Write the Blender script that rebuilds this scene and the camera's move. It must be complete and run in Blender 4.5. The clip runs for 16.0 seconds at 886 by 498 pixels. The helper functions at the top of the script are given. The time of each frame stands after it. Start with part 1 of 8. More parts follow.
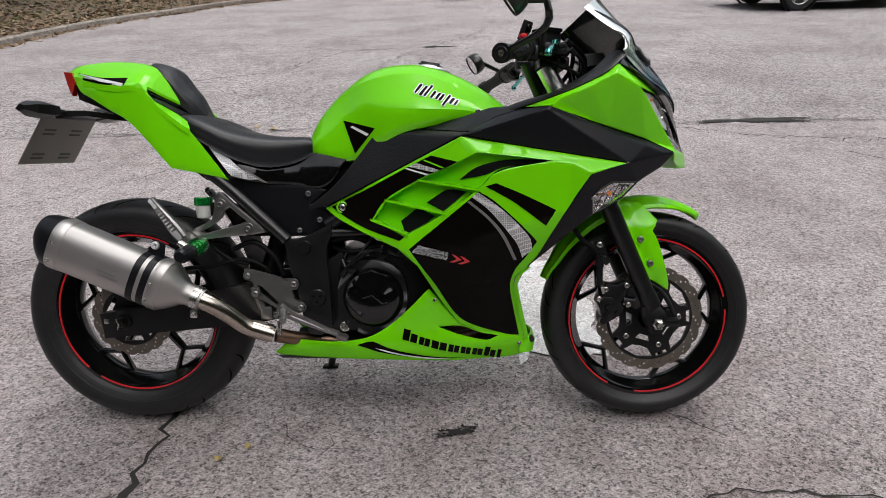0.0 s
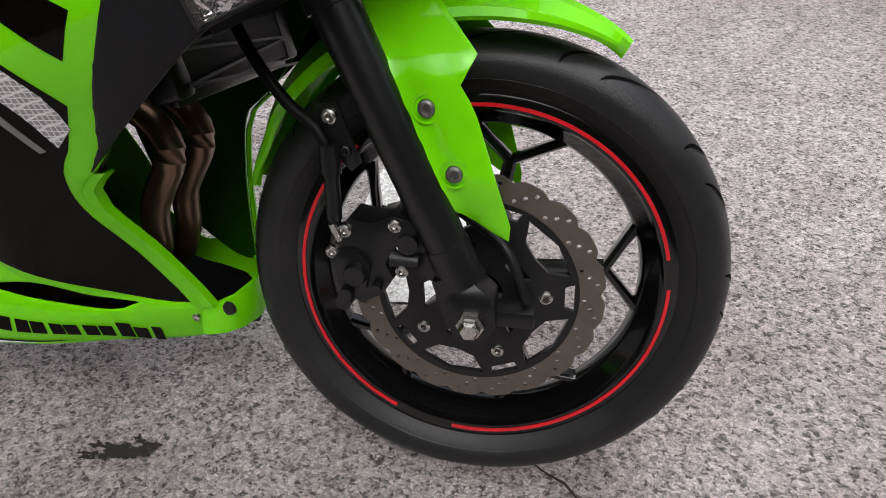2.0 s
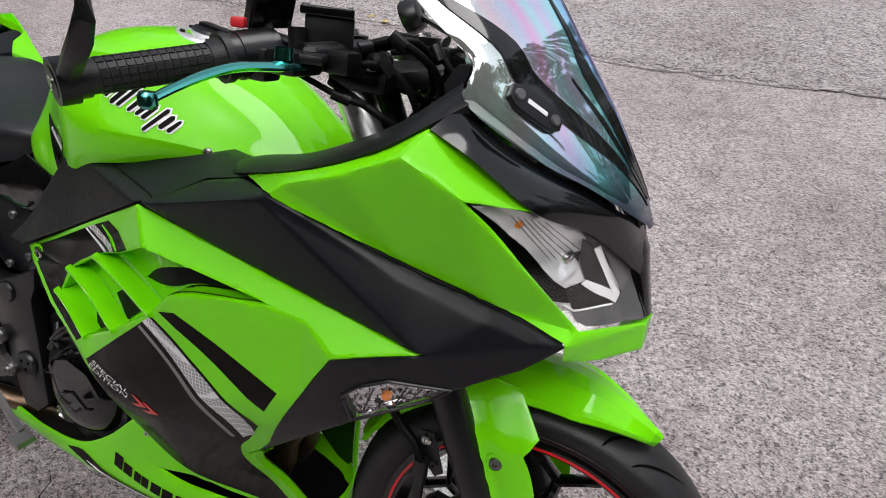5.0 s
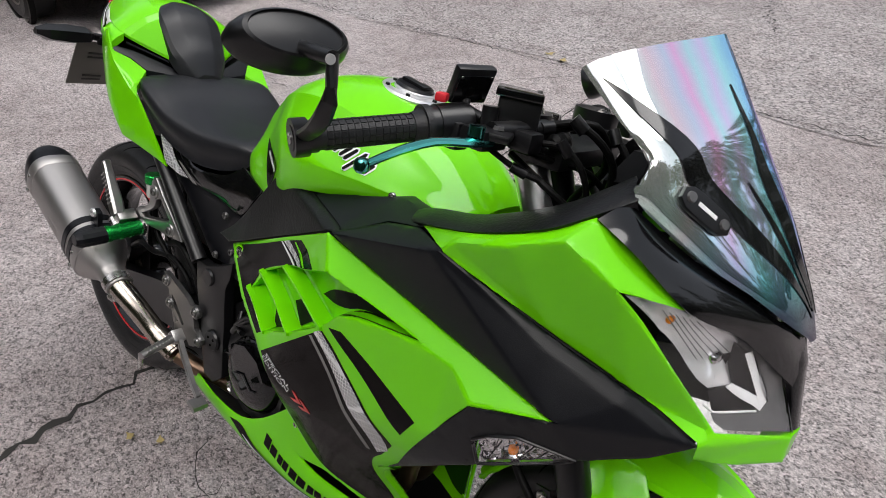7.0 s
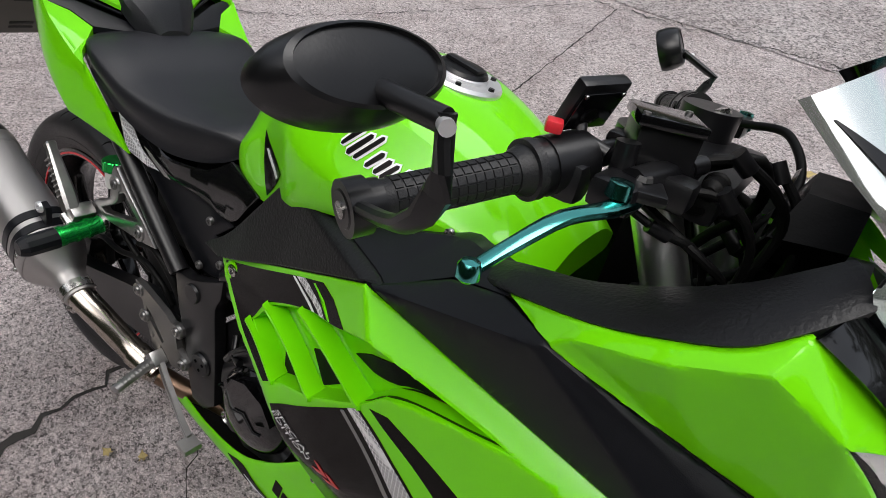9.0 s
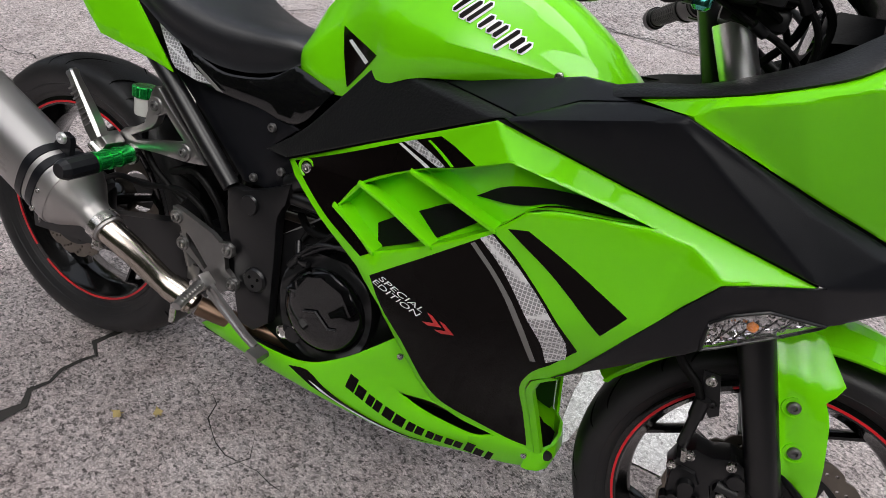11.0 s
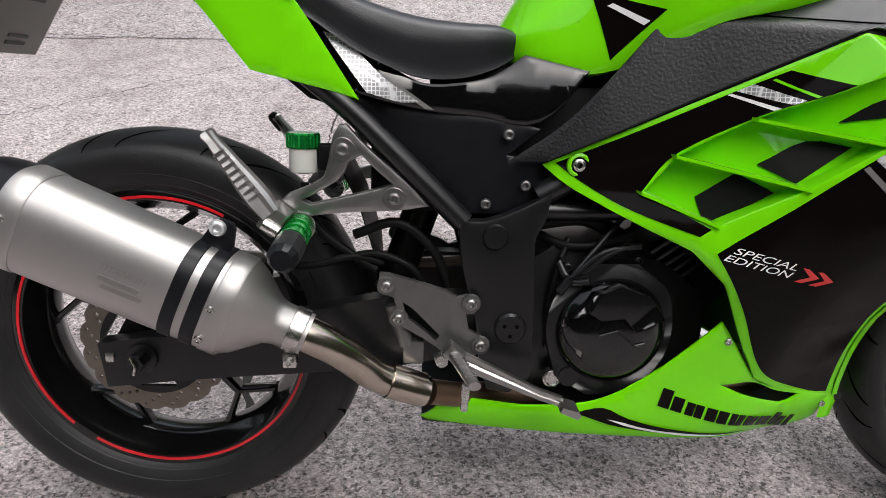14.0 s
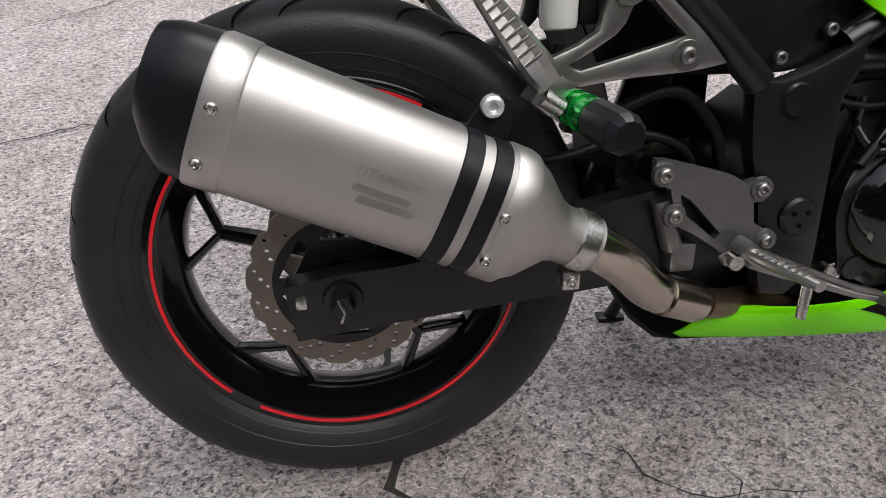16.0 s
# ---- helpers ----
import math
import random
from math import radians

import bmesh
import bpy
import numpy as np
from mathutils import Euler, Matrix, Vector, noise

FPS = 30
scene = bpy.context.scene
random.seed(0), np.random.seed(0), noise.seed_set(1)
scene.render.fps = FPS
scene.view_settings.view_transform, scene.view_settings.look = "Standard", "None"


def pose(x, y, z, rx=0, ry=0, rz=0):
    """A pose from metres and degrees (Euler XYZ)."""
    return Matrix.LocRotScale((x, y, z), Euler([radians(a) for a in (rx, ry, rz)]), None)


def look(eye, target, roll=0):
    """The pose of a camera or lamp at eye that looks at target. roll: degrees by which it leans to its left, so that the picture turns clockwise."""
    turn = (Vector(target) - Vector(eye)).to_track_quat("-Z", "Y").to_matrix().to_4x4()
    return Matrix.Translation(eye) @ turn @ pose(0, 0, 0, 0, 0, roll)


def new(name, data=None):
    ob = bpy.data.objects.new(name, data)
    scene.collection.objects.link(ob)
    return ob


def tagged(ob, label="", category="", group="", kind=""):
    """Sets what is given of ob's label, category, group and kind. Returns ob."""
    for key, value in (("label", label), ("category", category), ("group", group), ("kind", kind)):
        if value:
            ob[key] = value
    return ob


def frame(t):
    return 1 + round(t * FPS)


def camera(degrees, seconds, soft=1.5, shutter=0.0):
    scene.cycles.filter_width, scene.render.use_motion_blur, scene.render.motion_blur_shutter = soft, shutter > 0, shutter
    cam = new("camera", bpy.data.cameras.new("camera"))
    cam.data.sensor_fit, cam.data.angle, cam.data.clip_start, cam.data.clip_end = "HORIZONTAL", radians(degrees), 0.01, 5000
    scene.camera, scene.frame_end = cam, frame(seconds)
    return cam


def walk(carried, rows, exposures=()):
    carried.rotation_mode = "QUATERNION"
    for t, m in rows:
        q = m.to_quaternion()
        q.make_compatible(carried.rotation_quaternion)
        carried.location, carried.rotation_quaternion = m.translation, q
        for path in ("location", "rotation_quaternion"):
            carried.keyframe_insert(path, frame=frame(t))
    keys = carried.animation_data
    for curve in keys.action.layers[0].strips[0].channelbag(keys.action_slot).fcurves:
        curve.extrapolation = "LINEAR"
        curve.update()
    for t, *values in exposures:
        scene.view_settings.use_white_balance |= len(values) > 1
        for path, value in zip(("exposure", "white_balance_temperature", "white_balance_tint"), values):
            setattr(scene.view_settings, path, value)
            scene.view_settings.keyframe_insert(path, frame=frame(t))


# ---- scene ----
cam = camera(72.9, 16.0, soft=0.55)
PATH = [
    (0, (0.854, -1.342, 1.213), (0.846, 0.442, 0.309), -1.2),
    (0.5, (1.047, -1.15, 1.188), (0.973, 0.568, 0.165), -1.9),
    (1, (1.216, -0.886, 1.111), (1.078, 0.731, -0.059), -2.4),
    (1.5, (1.391, -0.636, 1.017), (1.18, 0.854, -0.3), -3.2),
    (2, (1.468, -0.438, 0.815), (1.163, 0.983, -0.559), -4.3),
    (2.5, (1.487, -0.4, 0.732), (1.139, 1.026, -0.627), -1.4),
    (3, (1.494, -0.374, 0.699), (1.13, 1.089, -0.615), 0.0),
    (3.5, (1.5, -0.367, 0.73), (1.135, 1.104, -0.575), 0.5),
    (4, (1.482, -0.377, 0.941), (1.09, 1.12, -0.326), 0.7),
    (4.5, (1.463, -0.383, 1.14), (0.987, 1.111, -0.1), 0.6),
    (6.8, (1.49, -0.372, 1.279), (0.448, 0.873, 0.11), -0.2),
    (7, (1.458, -0.404, 1.28), (0.421, 0.849, 0.116), 0.1),
    (7.5, (1.36, -0.45, 1.292), (0.401, 0.874, 0.14), 1.8),
    (8, (1.248, -0.339, 1.276), (0.363, 0.957, 0.036), 2.3),
    (8.2, (1.212, -0.267, 1.268), (0.344, 0.983, -0.03), 1.9),
    (10.3, (1.203, -0.425, 1.262), (0.361, 0.75, -0.12), 2.3),
    (10.4, (1.197, -0.467, 1.246), (0.361, 0.74, -0.112), 2.3),
    (10.5, (1.186, -0.525, 1.235), (0.395, 0.747, -0.09), 4.0),
    (11, (1.082, -0.607, 1.146), (0.543, 0.841, -0.124), 7.2),
    (11.5, (0.929, -0.575, 1.039), (0.641, 0.967, -0.201), 9.5),
    (12, (0.792, -0.585, 0.98), (0.734, 1.035, -0.191), 9.7),
    (12.5, (0.727, -0.623, 0.945), (0.767, 1.025, -0.187), 5.8),
    (13, (0.702, -0.656, 0.935), (0.79, 1.007, -0.174), 3.3),
    (13.5, (0.595, -0.66, 0.939), (0.7, 1.016, -0.147), 3.2),
    (14, (0.379, -0.66, 0.957), (0.49, 1.015, -0.131), 3.0),
    (14.1, (0.333, -0.653, 0.959), (0.451, 1.021, -0.129), 3.2),
    (14.5, (0.201, -0.618, 0.945), (0.322, 1.044, -0.161), 2.5),
    (15, (0.086, -0.515, 0.895), (0.217, 1.088, -0.293), 1.7),
    (15.5, (0.026, -0.491, 0.85), (0.213, 1.051, -0.41), 0.6),
    (16, (0.021, -0.493, 0.807), (0.305, 1.022, -0.467), 1.6),
]
walk(cam, [(t, look(eye, target, roll)) for t, eye, target, roll in PATH],
     [(0, 0.43), (1, 0.56), (2, 0.72), (3.5, 0.86), (4.5, 0.52), (7, 0.42), (8.2, 0.40), (10.5, 0.44), (12, 0.80), (12.5, 0.82), (14.5, 0.90), (16, 0.80)])

# ---- world and light ----
world = bpy.data.worlds.new("overcast_sky")
scene.world = world
world.use_nodes = True
wn, wl = world.node_tree.nodes, world.node_tree.links
wn.clear()
sky = wn.new("ShaderNodeTexSky")
sky.sky_type, sky.sun_disc = "NISHITA", False
sky.sun_elevation, sky.sun_rotation = radians(62), radians(150)
sky.air_density, sky.dust_density, sky.ozone_density = 1.0, 4.0, 1.0
grey = wn.new("ShaderNodeHueSaturation")
grey.inputs["Saturation"].default_value = 0.34
bg = wn.new("ShaderNodeBackground")
bg.inputs["Strength"].default_value = 0.155
wo = wn.new("ShaderNodeOutputWorld")
wl.new(sky.outputs[0], grey.inputs["Color"])
wl.new(grey.outputs[0], bg.inputs[0])
wl.new(bg.outputs[0], wo.inputs[0])
sun_data = bpy.data.lights.new("sun", "SUN")
sun_data.energy, sun_data.angle, sun_data.color = 1.3, radians(35), (1.0, 0.97, 0.95)
sun = new("sun", sun_data)
sun.matrix_world = look((0, 0, 20), (-4.6, -8.0, 2))
tagged(sun, "soft overcast daylight", "sun", kind="structure")


# ---- materials ----
def material(name, base, rough=0.5, metal=0.0, coat=0.0, vary=0.12, scale=30.0, fine=0.0, fine_scale=400.0, dirt=0.0, dirt_scale=6.0, spec=0.5, sheen=0.0):
    """A surface with colour variation at two scales, fine relief and a little dust."""
    m = bpy.data.materials.new(name)
    m.use_nodes = True
    n, l = m.node_tree.nodes, m.node_tree.links
    p = n["Principled BSDF"]
    co = n.new("ShaderNodeTexCoord")
    big = n.new("ShaderNodeTexNoise")
    big.inputs["Scale"].default_value, big.inputs["Detail"].default_value = scale, 6.0
    l.new(co.outputs["Object"], big.inputs["Vector"])
    mix = n.new("ShaderNodeMix")
    mix.data_type = "RGBA"
    mix.inputs[6].default_value = (*[c * (1 - vary) for c in base], 1)
    mix.inputs[7].default_value = (*[min(1, c * (1 + vary)) for c in base], 1)
    l.new(big.outputs["Fac"], mix.inputs[0])
    out = mix.outputs[2]
    if dirt:
        dn = n.new("ShaderNodeTexNoise")
        dn.inputs["Scale"].default_value, dn.inputs["Detail"].default_value = dirt_scale, 8.0
        l.new(co.outputs["Object"], dn.inputs["Vector"])
        ramp = n.new("ShaderNodeMapRange")
        ramp.inputs[1].default_value, ramp.inputs[2].default_value, ramp.inputs[4].default_value = 0.5, 0.8, dirt
        l.new(dn.outputs["Fac"], ramp.inputs[0])
        dm = n.new("ShaderNodeMix")
        dm.data_type = "RGBA"
        dm.inputs[7].default_value = (0.30, 0.28, 0.25, 1)
        l.new(ramp.outputs[0], dm.inputs[0])
        l.new(out, dm.inputs[6])
        out = dm.outputs[2]
    l.new(out, p.inputs["Base Color"])
    rr = n.new("ShaderNodeMapRange")
    rr.inputs[3].default_value, rr.inputs[4].default_value = max(0.02, rough * 0.8), min(1, rough * 1.25)
    l.new(big.outputs["Fac"], rr.inputs[0])
    l.new(rr.outputs[0], p.inputs["Roughness"])
    p.inputs["Metallic"].default_value = metal
    p.inputs["Specular IOR Level"].default_value = spec
    p.inputs["Coat Weight"].default_value = coat
    p.inputs["Sheen Weight"].default_value, p.inputs["Sheen Roughness"].default_value = sheen, 0.35
    p.inputs["Coat Roughness"].default_value = 0.04
    if fine:
        fn = n.new("ShaderNodeTexNoise")
        fn.inputs["Scale"].default_value, fn.inputs["Detail"].default_value = fine_scale, 3.0
        l.new(co.outputs["Object"], fn.inputs["Vector"])
        bp = n.new("ShaderNodeBump")
        bp.inputs["Strength"].default_value, bp.inputs["Distance"].default_value = fine, 0.002
        l.new(fn.outputs["Fac"], bp.inputs["Height"])
        l.new(bp.outputs[0], p.inputs["Normal"])
    return m


GREEN = material("lime_green_paint", (0.162, 0.655, 0.003), 0.30, coat=0.62, vary=0.04, scale=14, spec=0.04)
MATT = material("matt_black_plastic", (0.0055, 0.0059, 0.0078), 0.35, vary=0.25, scale=60, fine=0.08, fine_scale=900, spec=0.24, sheen=0.02)
GRAIN = material("textured_black_plastic", (0.0052, 0.0052, 0.0060), 0.40, vary=0.3, scale=200, fine=0.4, fine_scale=260, spec=0.34, sheen=0.03)
GLOSS = material("gloss_black_paint", (0.003, 0.003, 0.0035), 0.13, coat=0.45, vary=0.2, scale=20, spec=0.34)
BLACKDECAL = material("black_vinyl", (0.0036, 0.0026, 0.0024), 0.12, coat=0.02, vary=0.2, scale=25, spec=0.07)
FRAME = material("satin_black_frame", (0.0052, 0.0052, 0.0060), 0.31, vary=0.25, scale=40, fine=0.05, dirt=0.010, dirt_scale=14, spec=0.45)
RUBBER = material("tyre_rubber", (0.0120, 0.0120, 0.0130), 0.42, vary=0.3, scale=35, fine=0.25, fine_scale=500, dirt=0.03, dirt_scale=9, spec=0.36)
GROOVE = material("dark_tread_groove", (0.002, 0.002, 0.002), 0.9, vary=0.2, spec=0.05)
RIM = material("gloss_black_wheel", (0.003, 0.003, 0.003), 0.15, coat=0.4, vary=0.2, dirt=0.006, dirt_scale=12, spec=0.35)
RED = material("red_rim_tape", (0.60, 0.010, 0.018), 0.30, vary=0.1)
DISC = material("brake_disc_steel", (0.20, 0.175, 0.15), 0.42, metal=0.9, vary=0.25, scale=50, fine=0.2, fine_scale=700)
CARRIER = material("black_disc_carrier", (0.008, 0.008, 0.0085), 0.36, vary=0.3, dirt=0.02, dirt_scale=18, spec=0.35)
STEEL = material("bright_steel", (0.52, 0.51, 0.49), 0.26, metal=1.0, vary=0.15, scale=70)
SATIN = material("hard_chromed_tube", (0.88, 0.88, 0.89), 0.30, metal=1.0, vary=0.05)
CHROME = material("chrome", (0.72, 0.72, 0.73), 0.08, metal=1.0, vary=0.05)
BRUSHED = material("brushed_titanium", (0.44, 0.425, 0.415), 0.46, metal=1.0, vary=0.08, scale=9, fine=0.10, fine_scale=900)
PIPE = material("polished_steel_pipe", (0.47, 0.42, 0.36), 0.20, metal=1.0, vary=0.22, scale=12)
HEADER = material("heat_browned_steel", (0.20, 0.13, 0.09), 0.35, metal=0.9, vary=0.5, scale=18)
ALU = material("cast_grey_aluminium", (0.34, 0.332, 0.325), 0.30, metal=0.95, vary=0.15, scale=60, fine=0.1)
ALURING = material("satin_bright_aluminium", (0.80, 0.80, 0.81), 0.34, metal=0.75, vary=0.05)
ALUDARK = material("grey_painted_bracket", (0.17, 0.167, 0.164), 0.36, metal=0.8, vary=0.15, scale=50, dirt=0.03)
ANOD = material("green_anodised_aluminium", (0.015, 0.40, 0.07), 0.2, metal=0.8, vary=0.12)
TEAL = material("teal_anodised_lever", (0.13, 0.52, 0.47), 0.15, metal=1.0, vary=0.15)
VINYL = material("black_seat_vinyl", (0.0095, 0.010, 0.0125), 0.36, vary=0.2, scale=25, fine=0.25, fine_scale=700, spec=0.45)
WHITE = material("white_vinyl", (0.78, 0.78, 0.78), 0.3, coat=0.4, vary=0.05)
GREYVINYL = material("grey_vinyl", (0.16, 0.155, 0.15), 0.35, coat=0.3, vary=0.1)
REDVINYL = material("red_vinyl", (0.55, 0.02, 0.02), 0.3, coat=0.4, vary=0.08)
LENSRED = material("red_lens", (0.45, 0.012, 0.008), 0.12, coat=1.0, vary=0.2, scale=160)
AMBER = material("amber_bulb", (0.75, 0.22, 0.03), 0.2, coat=0.8, vary=0.1)
REFLECTOR = material("silver_reflector", (0.97, 0.975, 0.98), 0.12, metal=0.15, coat=0.5, vary=0.02, scale=150)
SMOKE = material("smoked_grey_plastic", (0.13, 0.13, 0.135), 0.22, metal=0.2, vary=0.25)
SHELL = material("grey_lamp_shell", (0.20, 0.20, 0.205), 0.25, metal=0.3, vary=0.2)
PLATE = material("number_plate", (0.20, 0.19, 0.17), 0.45, vary=0.08, dirt=0.1)
MARK = material("grey_plate_mark", (0.06, 0.06, 0.055), 0.5, vary=0.1)
FLUID = material("milky_plastic_tank", (0.56, 0.56, 0.53), 0.30, vary=0.1)
INNER = material("black_inner_plastic", (0.003, 0.003, 0.003), 0.5, vary=0.3, fine=0.1, spec=0.15)
RADIATOR = material("radiator_fins", (0.012, 0.012, 0.012), 0.6, metal=0.1, vary=0.3, scale=300)
# the fairing's green, darkened to carry the shade on its inner side
SHADED_LINER = material("shaded_green_inner_face", (0.007, 0.045, 0.0), 0.5, vary=0.15, scale=20, spec=0.2)
FACET = material("faceted_lamp_chrome", (0.95, 0.955, 0.96), 0.10, metal=0.55, vary=0.03, scale=200)
FACETDARK = material("ribbed_indicator_chrome", (0.72, 0.72, 0.73), 0.10, metal=1.0, vary=0.25, scale=240)
REDBUTTON = material("red_switch", (0.6, 0.02, 0.03), 0.35, vary=0.05)


def honeycomb(name):
    m = material(name, (0.55, 0.55, 0.56), 0.3, metal=0.35, coat=0.3, vary=0.08)
    n, l = m.node_tree.nodes, m.node_tree.links
    p = n["Principled BSDF"]
    co = n.new("ShaderNodeTexCoord")
    v = n.new("ShaderNodeTexVoronoi")
    v.feature = "DISTANCE_TO_EDGE"
    v.inputs["Scale"].default_value, v.inputs["Randomness"].default_value = 190.0, 0.12
    l.new(co.outputs["Object"], v.inputs["Vector"])
    r = n.new("ShaderNodeMapRange")
    r.inputs[1].default_value, r.inputs[2].default_value = 0.05, 0.14
    l.new(v.outputs["Distance"], r.inputs[0])
    mx = n.new("ShaderNodeMix")
    mx.data_type = "RGBA"
    mx.inputs[6].default_value, mx.inputs[7].default_value = (0.82, 0.82, 0.83, 1), (0.30, 0.30, 0.31, 1)
    l.new(r.outputs[0], mx.inputs[0])
    l.new(mx.outputs[2], p.inputs["Base Color"])
    return m


HONEY = honeycomb("silver_honeycomb_vinyl")


def iridescent(name):
    """Mirror-coated screen: the coating's colour runs in bands across the sheet; dark reflections are painted in
    towards its foot.
    """
    m = bpy.data.materials.new(name)
    m.use_nodes = True
    n, l = m.node_tree.nodes, m.node_tree.links
    p = n["Principled BSDF"]
    co = n.new("ShaderNodeTexCoord")
    sep = n.new("ShaderNodeSeparateXYZ")
    l.new(co.outputs["Object"], sep.inputs[0])
    ns = n.new("ShaderNodeTexNoise")
    ns.inputs["Scale"].default_value = 6.0
    l.new(co.outputs["Object"], ns.inputs["Vector"])
    ab = n.new("ShaderNodeMath"); ab.operation = "ABSOLUTE"
    l.new(sep.outputs["Y"], ab.inputs[0])
    k = n.new("ShaderNodeMath"); k.operation = "MULTIPLY_ADD"
    k.inputs[1].default_value = 4.6
    l.new(ab.outputs[0], k.inputs[0])
    zz = n.new("ShaderNodeMath"); zz.operation = "MULTIPLY_ADD"
    zz.inputs[1].default_value, zz.inputs[2].default_value = 0.30, -0.31
    l.new(sep.outputs["Z"], zz.inputs[0])
    l.new(zz.outputs[0], k.inputs[2])
    w = n.new("ShaderNodeMath"); w.operation = "MULTIPLY_ADD"
    w.inputs[1].default_value = 0.25
    l.new(ns.outputs["Fac"], w.inputs[0])
    l.new(k.outputs[0], w.inputs[2])
    r = n.new("ShaderNodeValToRGB")
    e = r.color_ramp.elements
    stops = [(0.0, (0.14, 0.06, 0.26)), (0.09, (0.62, 0.26, 0.80)), (0.18, (0.30, 0.66, 0.97)), (0.30, (0.48, 0.92, 0.98)), (0.42, (0.80, 0.72, 1.0)),
             (0.52, (0.62, 0.92, 1.0)), (0.62, (1.0, 0.60, 0.90)), (0.70, (0.76, 0.82, 1.0)), (0.80, (1.0, 0.80, 0.86)), (0.88, (0.86, 0.98, 0.94)), (1.0, (1.0, 1.0, 0.98))]
    e[0].position, e[0].color = stops[0][0], (*stops[0][1], 1)
    e[1].position, e[1].color = stops[-1][0], (*stops[-1][1], 1)
    for pos, c in stops[1:-1]:
        x = e.new(pos)
        x.color = (*c, 1)
    l.new(w.outputs[0], r.inputs[0])
    # base colour darkens towards the foot to stand for dark reflections
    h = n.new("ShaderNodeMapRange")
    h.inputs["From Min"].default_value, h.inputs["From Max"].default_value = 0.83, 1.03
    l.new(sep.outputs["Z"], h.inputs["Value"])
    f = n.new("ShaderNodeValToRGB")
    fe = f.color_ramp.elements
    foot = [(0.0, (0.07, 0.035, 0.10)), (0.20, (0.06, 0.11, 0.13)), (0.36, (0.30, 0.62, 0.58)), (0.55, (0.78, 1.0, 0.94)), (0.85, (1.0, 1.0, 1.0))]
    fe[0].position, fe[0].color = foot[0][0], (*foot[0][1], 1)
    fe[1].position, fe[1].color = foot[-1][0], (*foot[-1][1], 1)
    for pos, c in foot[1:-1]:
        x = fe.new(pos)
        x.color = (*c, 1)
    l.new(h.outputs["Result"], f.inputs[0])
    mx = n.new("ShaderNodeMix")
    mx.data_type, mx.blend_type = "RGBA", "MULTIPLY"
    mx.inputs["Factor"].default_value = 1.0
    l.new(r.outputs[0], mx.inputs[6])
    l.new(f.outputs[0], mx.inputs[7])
    l.new(mx.outputs[2], p.inputs["Base Color"])
    p.inputs["Metallic"].default_value, p.inputs["Roughness"].default_value = 0.84, 0.05
    p.inputs["Coat Weight"].default_value = 0.5
    return m


IRIS = iridescent("iridescent_coating_foot_reflection")


def clear_glass(name, tint=(1, 1, 1)):
    m = bpy.data.materials.new(name)
    m.use_nodes = True
    n, l = m.node_tree.nodes, m.node_tree.links
    n.clear()
    tr, gl, mx, o = (n.new("ShaderNode" + k) for k in ("BsdfTransparent", "BsdfGlossy", "MixShader", "OutputMaterial"))
    tr.inputs[0].default_value = (*tint, 1)
    gl.inputs["Roughness"].default_value = 0.03
    mx.inputs[0].default_value = 0.06
    l.new(tr.outputs[0], mx.inputs[1]); l.new(gl.outputs[0], mx.inputs[2]); l.new(mx.outputs[0], o.inputs[0])
    return m


LENS = clear_glass("clear_lens", (0.99, 0.99, 0.99))


